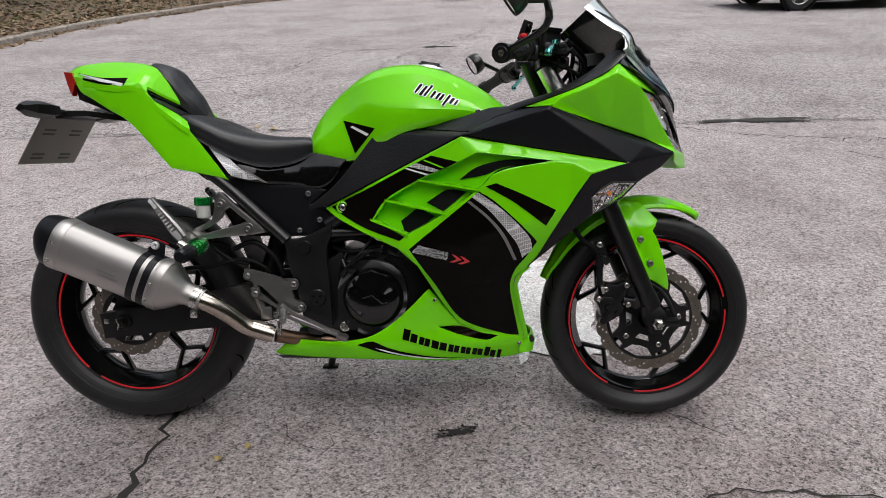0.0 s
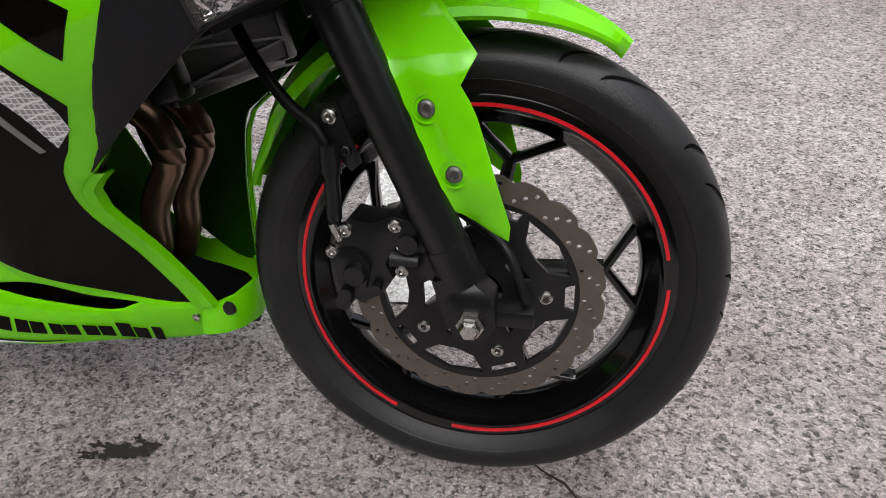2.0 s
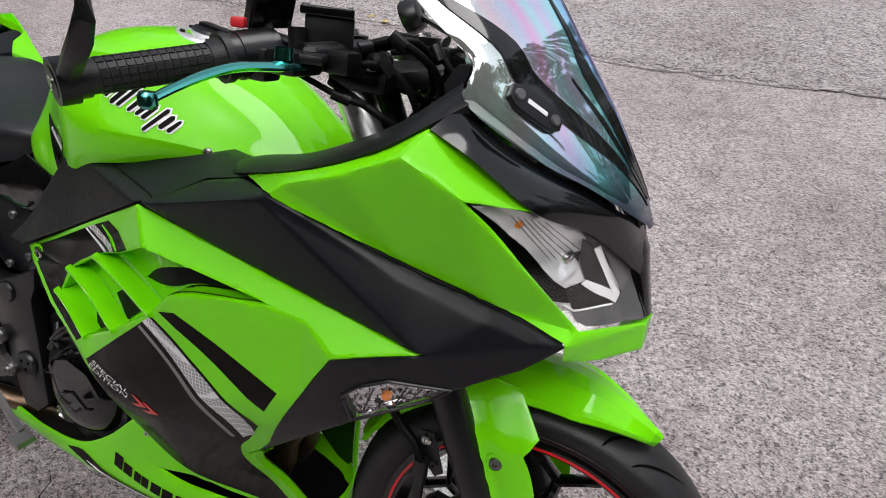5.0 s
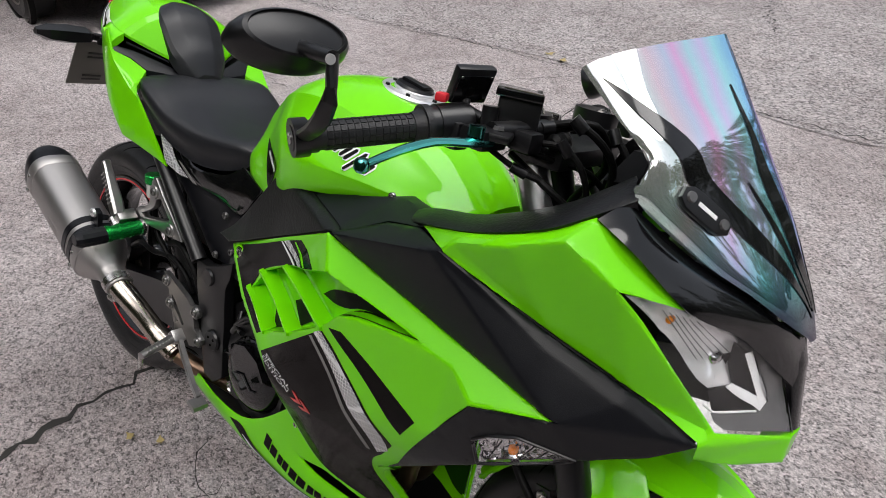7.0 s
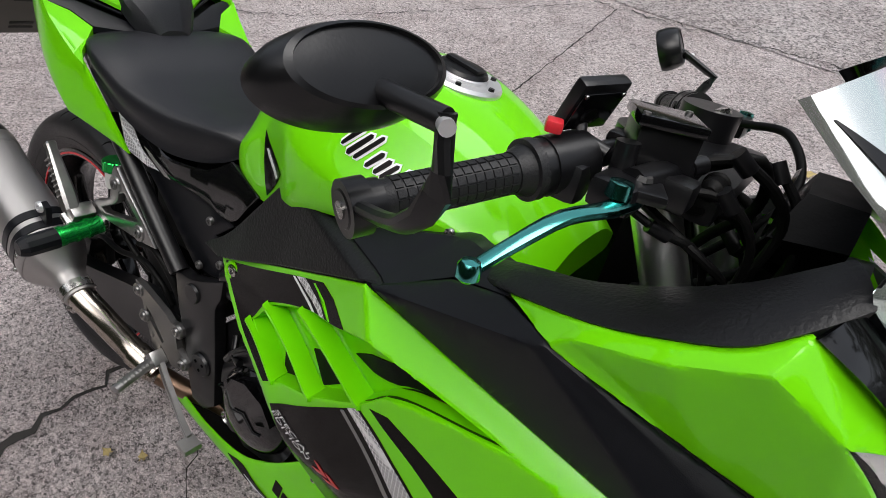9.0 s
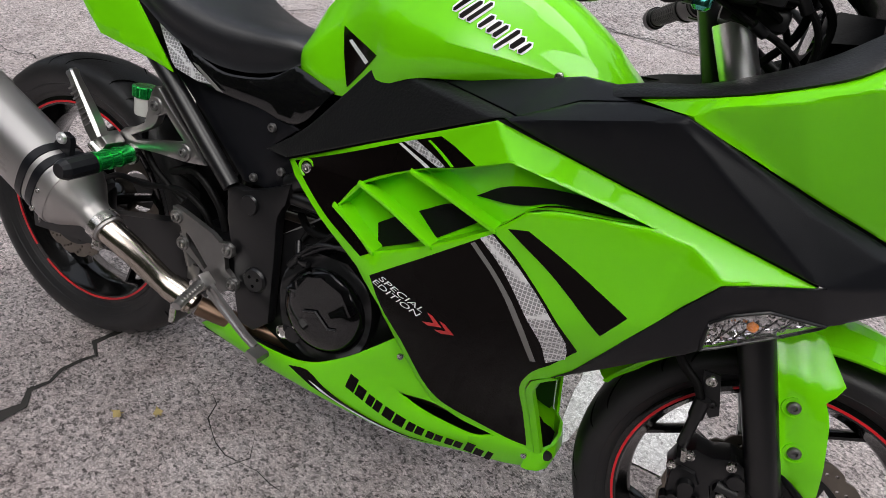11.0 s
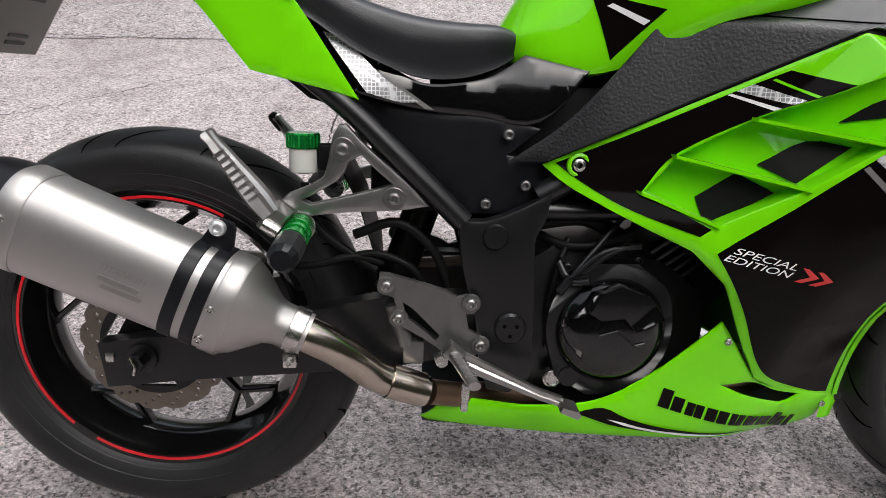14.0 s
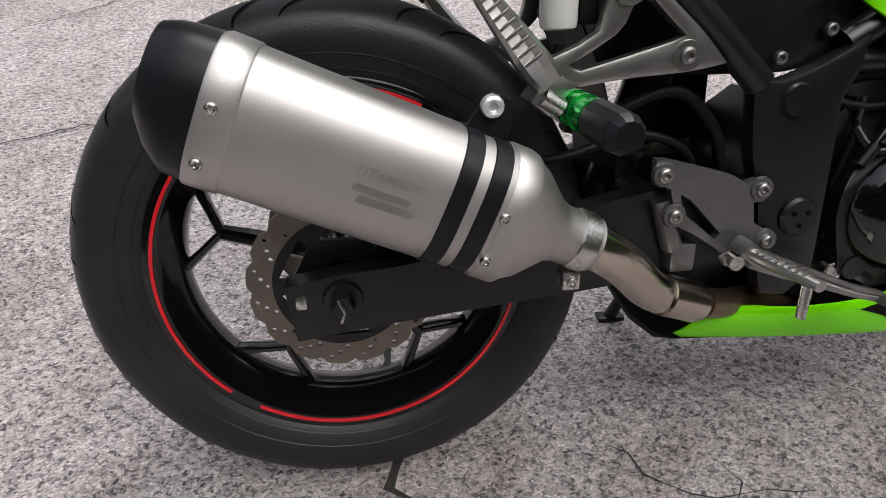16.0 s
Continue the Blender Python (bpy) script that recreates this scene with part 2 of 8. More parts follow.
def concrete(name, lo, hi, grain_scale, stain=(0.10, 0.093, 0.092), brushed=0.0, stone=0.5, dark=0.10):
    """Worn concrete or tarmac: packed stones of mixed tint with thin dirty joints between them, weathered in patches."""
    m = bpy.data.materials.new(name)
    m.use_nodes = True
    n, l = m.node_tree.nodes, m.node_tree.links
    p = n["Principled BSDF"]

    def node(kind, **inputs):
        k = n.new("ShaderNode" + kind)
        for key, value in inputs.items():
            k.inputs[key].default_value = value
        return k
    co = node("TexCoord")
    mp = node("Mapping", Scale=(1, 1 + brushed, 1))
    l.new(co.outputs["Object"], mp.inputs["Vector"])
    warp = node("TexNoise", Scale=90.0, Detail=3.0)
    l.new(co.outputs["Object"], warp.inputs["Vector"])
    wv = n.new("ShaderNodeMix"); wv.data_type = "VECTOR"; wv.inputs[0].default_value = 0.010
    l.new(mp.outputs[0], wv.inputs[4]); l.new(warp.outputs["Color"], wv.inputs[5])
    cells, joints = [], []
    for scale in (grain_scale, grain_scale * 0.46):
        v = node("TexVoronoi", Scale=scale); l.new(wv.outputs[1], v.inputs["Vector"])
        e_ = node("TexVoronoi", Scale=scale); e_.feature = "DISTANCE_TO_EDGE"; l.new(wv.outputs[1], e_.inputs["Vector"])
        sp = node("SeparateColor"); l.new(v.outputs["Color"], sp.inputs[0])
        cells.append((v, sp)); joints.append(e_)
    two = n.new("ShaderNodeMix"); two.data_type = "FLOAT"; two.inputs[0].default_value = 0.42
    l.new(cells[0][1].outputs[0], two.inputs[2]); l.new(cells[1][1].outputs[1], two.inputs[3])
    r = n.new("ShaderNodeValToRGB")
    e = r.color_ramp.elements
    e[0].position, e[0].color = 0.0, (*lo, 1)
    e[1].position, e[1].color = 1.0, (*[min(1, h * 1.45) for h in hi], 1)
    for pos, q in ((dark, 0.18), (dark + 0.14, 0.50), (0.45, 0.76), (0.62, 0.98), (0.80, 1.26)):
        x = e.new(pos); x.color = (*[a + (b - a) * q for a, b in zip(lo, hi)], 1)
    l.new(two.outputs[0], r.inputs[0])
    # dirty joints
    jr = node("MapRange"); jr.inputs[1].default_value, jr.inputs[2].default_value, jr.inputs[3].default_value, jr.inputs[4].default_value = 0.0, 0.11, 0.55, 0.0
    l.new(joints[0].outputs["Distance"], jr.inputs[0])
    jm = n.new("ShaderNodeMix"); jm.data_type = "RGBA"; jm.blend_type = "MULTIPLY"; jm.inputs[7].default_value = (0.36, 0.33, 0.32, 1)
    l.new(jr.outputs[0], jm.inputs[0]); l.new(r.outputs[0], jm.inputs[6])
    fn = node("TexNoise", Scale=520.0, Detail=5.0, Roughness=0.8)
    l.new(mp.outputs[0], fn.inputs["Vector"])
    fm = n.new("ShaderNodeMix"); fm.data_type = "RGBA"; fm.blend_type = "OVERLAY"; fm.inputs[0].default_value = 0.9
    l.new(jm.outputs[2], fm.inputs[6]); l.new(fn.outputs["Fac"], fm.inputs[7])
    out = fm.outputs[2]
    # weathering at three sizes, the longest drawn out along the slabs
    for scale, detail, a, b, amount, tint, stretch in ((0.9, 9.0, 0.42, 0.72, 0.66, [min(1, q * 6) for q in stain], 1.0), (7.0, 8.0, 0.46, 0.70, 0.50, (0.66, 0.60, 0.588), 1.0), (26.0, 6.0, 0.46, 0.68, 0.30, (0.64, 0.60, 0.60), 3.0 if brushed else 1.0)):
        mm = node("Mapping", Scale=(1, stretch, 1)); l.new(co.outputs["Object"], mm.inputs["Vector"])
        bn = node("TexNoise", Scale=scale, Detail=detail); l.new(mm.outputs[0], bn.inputs["Vector"])
        br = node("MapRange"); br.inputs[1].default_value, br.inputs[2].default_value, br.inputs[4].default_value = a, b, amount
        l.new(bn.outputs["Fac"], br.inputs[0])
        mu = n.new("ShaderNodeMix"); mu.data_type = "RGBA"; mu.blend_type = "MULTIPLY"; mu.inputs[7].default_value = (*tint, 1)
        l.new(br.outputs[0], mu.inputs[0]); l.new(out, mu.inputs[6])
        out = mu.outputs[2]
    l.new(out, p.inputs["Base Color"])
    p.inputs["Roughness"].default_value = 0.85
    p.inputs["Specular IOR Level"].default_value = 0.3
    hj = node("MapRange"); hj.inputs[2].default_value = 0.22; l.new(joints[0].outputs["Distance"], hj.inputs[0])
    ht = n.new("ShaderNodeMix"); ht.data_type = "FLOAT"; ht.inputs[0].default_value = 0.45
    l.new(hj.outputs[0], ht.inputs[2]); l.new(fn.outputs["Fac"], ht.inputs[3])
    bp = node("Bump", Strength=stone, Distance=0.005)
    l.new(ht.outputs[0], bp.inputs["Height"]); l.new(bp.outputs[0], p.inputs["Normal"])
    return m


CONCRETE = concrete("worn_exposed_aggregate_concrete", (0.085, 0.076, 0.075), (0.72, 0.657, 0.655), 230.0, brushed=0.30, dark=0.17, stone=0.9)
TARMAC = concrete("old_grey_tarmac", (0.065, 0.060, 0.060), (0.58, 0.54, 0.54), 150.0, dark=0.22, stone=0.9)
CRACK = material("dark_crack_dirt", (0.022, 0.020, 0.018), 0.95, vary=0.4, scale=60)
KERBSTONE = concrete("old_kerb_stone", (0.12, 0.11, 0.10), (0.36, 0.33, 0.29), 60.0)


# ---- helpers for shapes ----
def finish(bm, name, mat, parent=None, label="", smooth=32.0):
    """One mesh object from a bmesh; edges sharper than smooth degrees stay crisp."""
    bmesh.ops.recalc_face_normals(bm, faces=bm.faces)
    for f in bm.faces:
        f.smooth = True
    for e in bm.edges:
        if len(e.link_faces) == 2 and e.calc_face_angle(0) > radians(smooth):
            e.smooth = False
    me = bpy.data.meshes.new(name)
    bm.to_mesh(me)
    bm.free()
    me.materials.append(mat)
    ob = new(name, me)
    if parent is not None:
        while parent.parent is not None and parent.parent.parent is not None:
            parent = parent.parent
        ob.parent = parent
    if label:
        ob["label"] = label
    return ob


def part(name, bm, mat, parent, label="", smooth=32.0):
    return finish(bm, name, mat, parent, label, smooth)


def spline(pts, step=0.012, closed=False, corner=38.0):
    """Points along a Catmull-Rom curve; a turn sharper than corner degrees stays a corner."""
    P = [Vector(p) for p in pts]
    n = len(P)
    out = []
    def sharp(i):
        if not closed and i in (0, n - 1):
            return True
        a, b = P[i] - P[i - 1], P[(i + 1) % n] - P[i]
        return a.angle(b, 0) > radians(corner)
    S = [sharp(i) for i in range(n)]
    for i in range(n if closed else n - 1):
        p1, p2 = P[i], P[(i + 1) % n]
        d = (p2 - p1).length
        t1 = Vector(p2 - p1) if S[i] else (P[(i + 1) % n] - P[i - 1]) * 0.5
        t2 = Vector(p2 - p1) if S[(i + 1) % n] else (P[(i + 2) % n] - P[i]) * 0.5
        for t in (t1, t2):
            if t.length > d * 1.3:
                t *= d * 1.3 / t.length
        k = max(1, int(d / step))
        for j in range(k):
            u = j / k
            h = (2 * u**3 - 3 * u**2 + 1, u**3 - 2 * u**2 + u, -2 * u**3 + 3 * u**2, u**3 - u**2)
            out.append(p1 * h[0] + t1 * h[1] + p2 * h[2] + t2 * h[3])
    if not closed:
        out.append(P[-1])
    return out


def inside(p, poly):
    c, n = False, len(poly)
    for i in range(n):
        a, b = poly[i], poly[i - 1]
        if (a[1] > p[1]) != (b[1] > p[1]) and p[0] < (b[0] - a[0]) * (p[1] - a[1]) / (b[1] - a[1]) + a[0]:
            c = not c
    return c


def sheet(outline, front, back, holes=(), grid=0.0, corner=38.0, step=0.012, roll=0.0, guides=()):
    """A solid panel: its outline lies in (x, z); front and back give y at (x, z). grid: spacing of the inner points.
    roll: how far the front's rim is turned back; guides: lines that the mesh follows."""
    from mathutils.geometry import delaunay_2d_cdt
    loops = [[p.to_2d() for p in spline([(x, z, 0) for x, z in lp], step, True, corner)] for lp in (outline, *holes)]
    vs, es = [], []
    for lp in loops:
        b = len(vs)
        vs += lp
        es += [(b + i, b + (i + 1) % len(lp)) for i in range(len(lp))]
    rim = np.array([tuple(v) for v in vs])
    xs, zs = rim[:, 0], rim[:, 1]

    def within(q):
        return inside(q, loops[0]) and not any(inside(q, h) for h in loops[1:])
    def near(q):
        return float(np.min((xs - q[0]) ** 2 + (zs - q[1]) ** 2)) ** 0.5
    if roll:
        e = roll * 2.2
        ring = []
        for lp in loops:
            for i, p in enumerate(lp):
                t = lp[(i + 1) % len(lp)] - lp[i - 1]
                if t.length < 1e-7:
                    continue
                n = Vector((-t.y, t.x)) / t.length
                for mid_ in (p, (p + lp[(i + 1) % len(lp)]) / 2):
                    for q in (mid_ + n * e, mid_ - n * e):
                        if within(q) and near(q) > e * 0.75:
                            ring.append(q)
        vs += ring
    x0, x1, z0, z1 = xs.min(), xs.max(), zs.min(), zs.max()
    for a, c in guides:
        if max(a[0], c[0]) < x0 or min(a[0], c[0]) > x1 or max(a[1], c[1]) < z0 or min(a[1], c[1]) > z1:
            continue
        k = max(1, round((c - a).length / 0.009))
        last = -1
        for i in range(k + 1):
            q = a.lerp(c, i / k)
            if within(q) and near(q) > 0.0015:
                vs.append(q)
                if last == i - 1 and last >= 0:
                    es.append((len(vs) - 2, len(vs) - 1))
                last = i
    if grid:
        x = x0 + grid / 2
        while x < x1:
            z = z0 + grid / 2
            while z < z1:
                q = Vector((x, z))
                if within(q) and near(q) > grid * 0.4:
                    vs.append(q)
                z += grid
            x += grid
    V, E, F = delaunay_2d_cdt(vs, es, [], 0, 1e-6)[:3]
    keep = []
    for f in F:
        c = sum((V[i] for i in f), Vector((0, 0))) / len(f)
        if within(c):
            keep.append(f)
    count = {}
    for f in keep:
        for a, b in zip(f, f[1:] + f[:1]):
            count[(min(a, b), max(a, b))] = count.get((min(a, b), max(a, b)), 0) + 1
    edge_ = {v for e, k in count.items() if k == 1 for v in e}
    bm = bmesh.new()
    A = [bm.verts.new((v[0], front(v[0], v[1]) + (roll if i in edge_ else 0.0), v[1])) for i, v in enumerate(V)]
    B = [bm.verts.new((v[0], back(v[0], v[1]), v[1])) for v in V]
    for f in keep:
        bm.faces.new([A[i] for i in f])
        bm.faces.new([B[i] for i in reversed(f)])
    for (a, b), k in count.items():
        if k == 1:
            bm.faces.new([A[a], A[b], B[b], B[a]])
    bmesh.ops.delete(bm, geom=[v for v in bm.verts if not v.link_faces], context="VERTS")
    return bm


def plate(outline, y0, y1, holes=(), bevel=0.0, corner=38.0, step=0.012):
    bm = sheet(outline, lambda x, z: y0, lambda x, z: y1, holes, 0, corner, step)
    if bevel:
        bmesh.ops.recalc_face_normals(bm, faces=bm.faces)
        es = [e for e in bm.edges if len(e.link_faces) == 2 and e.calc_face_angle(0) > 1.0 and abs(e.verts[0].co.y - e.verts[1].co.y) < 1e-6]
        bmesh.ops.bevel(bm, geom=es, offset=bevel, segments=2, affect="EDGES", profile=0.6, clamp_overlap=True)
    return bm


def lathe(profile, n=64, axis="y", closed=False, cap=True):
    """Turns (radius, along) round an axis through the origin."""
    bm = bmesh.new()
    rings = []
    for r, a in profile:
        ring = []
        for i in range(n):
            t = 2 * math.pi * i / n
            c, s = r * math.cos(t), r * math.sin(t)
            ring.append(bm.verts.new({"y": (c, a, s), "z": (c, s, a), "x": (a, c, s)}[axis]))
        rings.append(ring)
    m = len(rings)
    for j in range(m if closed else m - 1):
        A, B = rings[j], rings[(j + 1) % m]
        for i in range(n):
            bm.faces.new([A[i], A[(i + 1) % n], B[(i + 1) % n], B[i]])
    if not closed and cap:
        for ring in (rings[0], rings[-1]):
            if (ring[0].co - ring[n // 2].co).length > 1e-5:
                bm.faces.new(ring)
    return bm


def loft(rings, cap=True):
    bm = bmesh.new()
    R = [[bm.verts.new(p) for p in r] for r in rings]
    n = len(R[0])
    for A, B in zip(R, R[1:]):
        for i in range(n):
            bm.faces.new([A[i], A[(i + 1) % n], B[(i + 1) % n], B[i]])
    if cap:
        bm.faces.new(R[0]); bm.faces.new(list(reversed(R[-1])))
    return bm


def tube(pts, radius, n=12, step=0.012, corner=80.0, squash=1.0):
    """A round bar along a smooth line; radius may be one number or one for each end."""
    P = spline(pts, step, False, corner)
    rings = []
    up = Vector((0.13, 0.31, 0.94)).normalized()
    for i, p in enumerate(P):
        d = (P[min(i + 1, len(P) - 1)] - P[max(i - 1, 0)]).normalized()
        a = d.cross(up).normalized()
        b = d.cross(a)
        u = i / (len(P) - 1)
        r = radius if not isinstance(radius, tuple) else radius[0] + (radius[1] - radius[0]) * u
        rings.append([p + a * r * math.cos(2 * math.pi * k / n) + b * r * squash * math.sin(2 * math.pi * k / n) for k in range(n)])
    return loft(rings)


def box(c, s, bevel=0.003, m=None):
    bm = bmesh.new()
    bmesh.ops.create_cube(bm, size=1)
    for v in bm.verts:
        v.co = Vector((v.co.x * s[0], v.co.y * s[1], v.co.z * s[2]))
    if bevel:
        bmesh.ops.bevel(bm, geom=list(bm.edges), offset=bevel, segments=2, affect="EDGES", profile=0.6)
    bmesh.ops.transform(bm, matrix=Matrix.Translation(c) @ (m or Matrix()), verts=bm.verts)
    return bm


def moved(bm, m):
    bmesh.ops.transform(bm, matrix=m, verts=bm.verts)
    return bm


def join(*bms):
    out = bmesh.new()
    for b in bms:
        me = bpy.data.meshes.new("tmp")
        b.to_mesh(me)
        b.free()
        out.from_mesh(me)
        bpy.data.meshes.remove(me)
    return out


def mirrored(bm):
    for v in bm.verts:
        v.co.y = -v.co.y
    bmesh.ops.reverse_faces(bm, faces=bm.faces)
    return bm


BOLT = [(0.0, 0.0), (0.0035, 0.0), (0.0040, -0.0035), (0.0062, -0.0040), (0.0085, -0.0030), (0.0095, 0.0), (0.0095, 0.004)]


def bolt(at, size, mat, parent, name="bolt", label="", turn=None):
    """A button-head bolt with a socket, facing the machine's right side unless turned."""
    k = size / 0.0095
    bm = lathe([(r * k, a * k) for r, a in BOLT[1:]], 20)
    m = Matrix.Translation(at) @ (turn or Matrix())
    return part(name, moved(bm, m), mat, parent, label)


# ---- ground ----
def flat(points, z, name, mat, kind="structure", label="", category="", parent=None):
    bm = bmesh.new()
    bm.faces.new([bm.verts.new((x, y, z)) for x, y in points])
    ob = finish(bm, name, mat, parent, label)
    if kind:
        tagged(ob, label, category, kind=kind)
    return ob


ground = flat([(-400, -400), (400, -400), (400, 400), (-400, 400)], 0.0, "ground", CONCRETE, label="worn exposed-aggregate concrete yard with cracks and slab joints", category="ground")


def strip(points, width, z=0.0025, wobble=0.006, seed=3):
    """A jagged crack along a line on the ground."""
    rnd = random.Random(seed)
    P = spline([(x, y, 0) for x, y in points], 0.03)
    bm = bmesh.new()
    prev = None
    for i, p in enumerate(P):
        d = (P[min(i + 1, len(P) - 1)] - P[max(i - 1, 0)]).normalized()
        s = Vector((-d.y, d.x, 0))
        c = p + s * rnd.gauss(0, wobble)
        w = width * rnd.uniform(0.25, 1.0) * (0.3 if i in (0, len(P) - 1) else 1)
        cur = [bm.verts.new((*(c + s * w)[:2], z)), bm.verts.new((*(c - s * w)[:2], z))]
        if prev:
            bm.faces.new([prev[0], prev[1], cur[1], cur[0]])
        prev = cur
    return bm


for k, (pts, w, wob) in enumerate([
        ([(0.03, -1.6), (0.04, -0.9), (0.04, -0.48), (0.045, -0.1), (0.05, 0.6)], 0.015, 0.008),
        ([(0.05, 0.6), (0.05, 1.8), (0.02, 2.6), (0.0, 3.0)], 0.005, 0.003),
        ([(0.01, 2.5), (0.06, 2.47), (0.1, 2.55)], 0.006, 0.006),
        ([(0.36, -0.03), (0.40, -0.09), (0.46, -0.12), (0.57, -0.15), (0.64, -0.15)], 0.0018, 0.008),
        ([(0.52, -0.07), (0.54, -0.12), (0.50, -0.16)], 0.0015, 0.005),
        ([(1.46, 0.0), (1.5, -0.03), (1.56, -0.07), (1.62, -0.12)], 0.003, 0.004),
        ([(1.45, -0.33), (1.53, -0.30), (1.59, -0.29), (1.66, -0.31), (1.80, -0.32), (2.1, -0.33)], 0.005, 0.006),
        ([(2.4, 3.0), (3.0, 2.7), (3.3, 2.62), (3.75, 2.55), (4.4, 2.6)], 0.008, 0.02),
        ([(3.4, 2.3), (3.55, 2.14), (3.52, 1.9)], 0.008, 0.01),
        ([(-2.6, 4.4), (-1.7, 5.0), (-0.86, 5.5), (-0.68, 6.2), (-0.34, 6.8), (0.77, 7.0), (1.0, 7.6), (1.4, 8.3), (1.82, 10.2)], 0.012, 0.03),
        ([(0.77, 7.0), (0.3, 6.2), (0.2, 5.4), (0.5, 4.6)], 0.010, 0.03),
        ([(-0.34, 6.8), (-1.4, 7.4), (-2.4, 7.6)], 0.012, 0.03),
        ([(-1.9, 1.5), (-1.3, 1.75), (-0.75, 2.3), (-0.2, 2.9)], 0.004, 0.01),
        ([(-2.2, 0.9), (-1.2, 0.95), (-0.6, 1.15)], 0.004, 0.01)]):
    c = finish(strip(pts, w, 0.0025 + 0.0003 * k, wob, k + 5), "crack", CRACK, ground)

# the tarmac beyond the slabs, with its ragged edge
rnd = random.Random(11)
edge = [(-30 + 0.12 * i, 3.02 + rnd.gauss(0, 0.02) + 0.06 * math.sin(i * 0.21)) for i in range(560)]
flat(edge + [(80, 90), (-60, 90)], 0.004, "road", TARMAC, label="old grey tarmac beyond the concrete slabs", category="road")
finish(strip([(-6, 3.0), (-2, 3.03), (0, 3.0), (1.0, 3.02), (2.64, 2.99), (4.5, 3.0), (8, 3.02)], 0.006, 0.0065, 0.02, 77), "crack", CRACK, ground)


def blotch(c, rx, ry, seed, z=0.0055, mat=None):
    r = random.Random(seed)
    bm = bmesh.new()
    ph = [r.uniform(0, 6.28) for _ in range(4)]
    n = 40
    vs = []
    for i in range(n):
        t = 2 * math.pi * i / n
        k = 1 + 0.25 * math.sin(3 * t + ph[0]) + 0.2 * math.sin(5 * t + ph[1]) + 0.14 * math.sin(11 * t + ph[2]) + 0.10 * r.uniform(-1, 1)
        vs.append(bm.verts.new((c[0] + rx * k * math.cos(t), c[1] + ry * k * math.sin(t), z)))
    bm.faces.new(vs)
    return finish(bm, "pothole", mat or CRACK, ground)


blotch((0.88, -0.085), 0.034, 0.010, 4)
spread = random.Random(8)
for k in range(26):
    q = spread.gauss(0, 0.034)
    blotch((0.88 + q, -0.085 + 0.18 * q + spread.gauss(0, 0.009)), spread.uniform(0.004, 0.013), spread.uniform(0.002, 0.006), 40 + k, 0.0056 + 0.0001 * k)
PALE = concrete("worn_white_ground_paint", (0.34, 0.33, 0.33), (0.86, 0.85, 0.85), 260.0, stain=(0.15, 0.147, 0.145), dark=0.08, stone=0.25)
rag = random.Random(19)
ring = [(1.10 + 0.28 * u, y) for u, y in [(k / 8, 0.24) for k in range(9)] + [(1, 0.24 + 0.08 * k) for k in range(1, 9)] + [(1 - k / 8, 0.92) for k in range(9)] + [(0, 0.92 - 0.08 * k) for k in range(1, 8)]]
worn = flat([(x + rag.gauss(0, 0.016), y + rag.gauss(0, 0.020)) for x, y in ring], 0.0045, "ground_paint", PALE, kind="", parent=ground)
worn["label"] = "patch of worn white paint on the concrete"
blotch((3.24, 3.07), 0.32, 0.055, 6, 0.0085)
blotch((2.85, 3.05), 0.10, 0.03, 7, 0.0088)
blotch((0.80, 7.0), 0.20, 0.07, 8, 0.0085)

# ---- the motorcycle ----
bike = new("motorcycle")
bike.matrix_world = Matrix.Translation((0.004, 0.111, 0.306)) @ pose(0, 0, 0, 0, 0, -1.0) @ pose(0, 0, 0, -17.5, 0, 0) @ Matrix.Translation((0, 0, -0.314))
tagged(bike, "lime-green and black sports motorcycle leaning on its side stand", "motorcycle")

def cubic(xs, ys, x):
    """A smooth curve through stations."""
    n = len(xs)
    x = min(max(x, xs[0]), xs[-1])
    i = 0
    while i < n - 2 and x > xs[i + 1]:
        i += 1
    h = xs[i + 1] - xs[i]
    u = (x - xs[i]) / h
    def slope(k):
        if k == 0:
            return (ys[1] - ys[0]) / (xs[1] - xs[0])
        if k == n - 1:
            return (ys[-1] - ys[-2]) / (xs[-1] - xs[-2])
        return (ys[k + 1] - ys[k - 1]) / (xs[k + 1] - xs[k - 1])
    return (ys[i] * (2 * u**3 - 3 * u**2 + 1) + slope(i) * h * (u**3 - 2 * u**2 + u)
            + ys[i + 1] * (3 * u**2 - 2 * u**3) + slope(i + 1) * h * (u**3 - u**2))


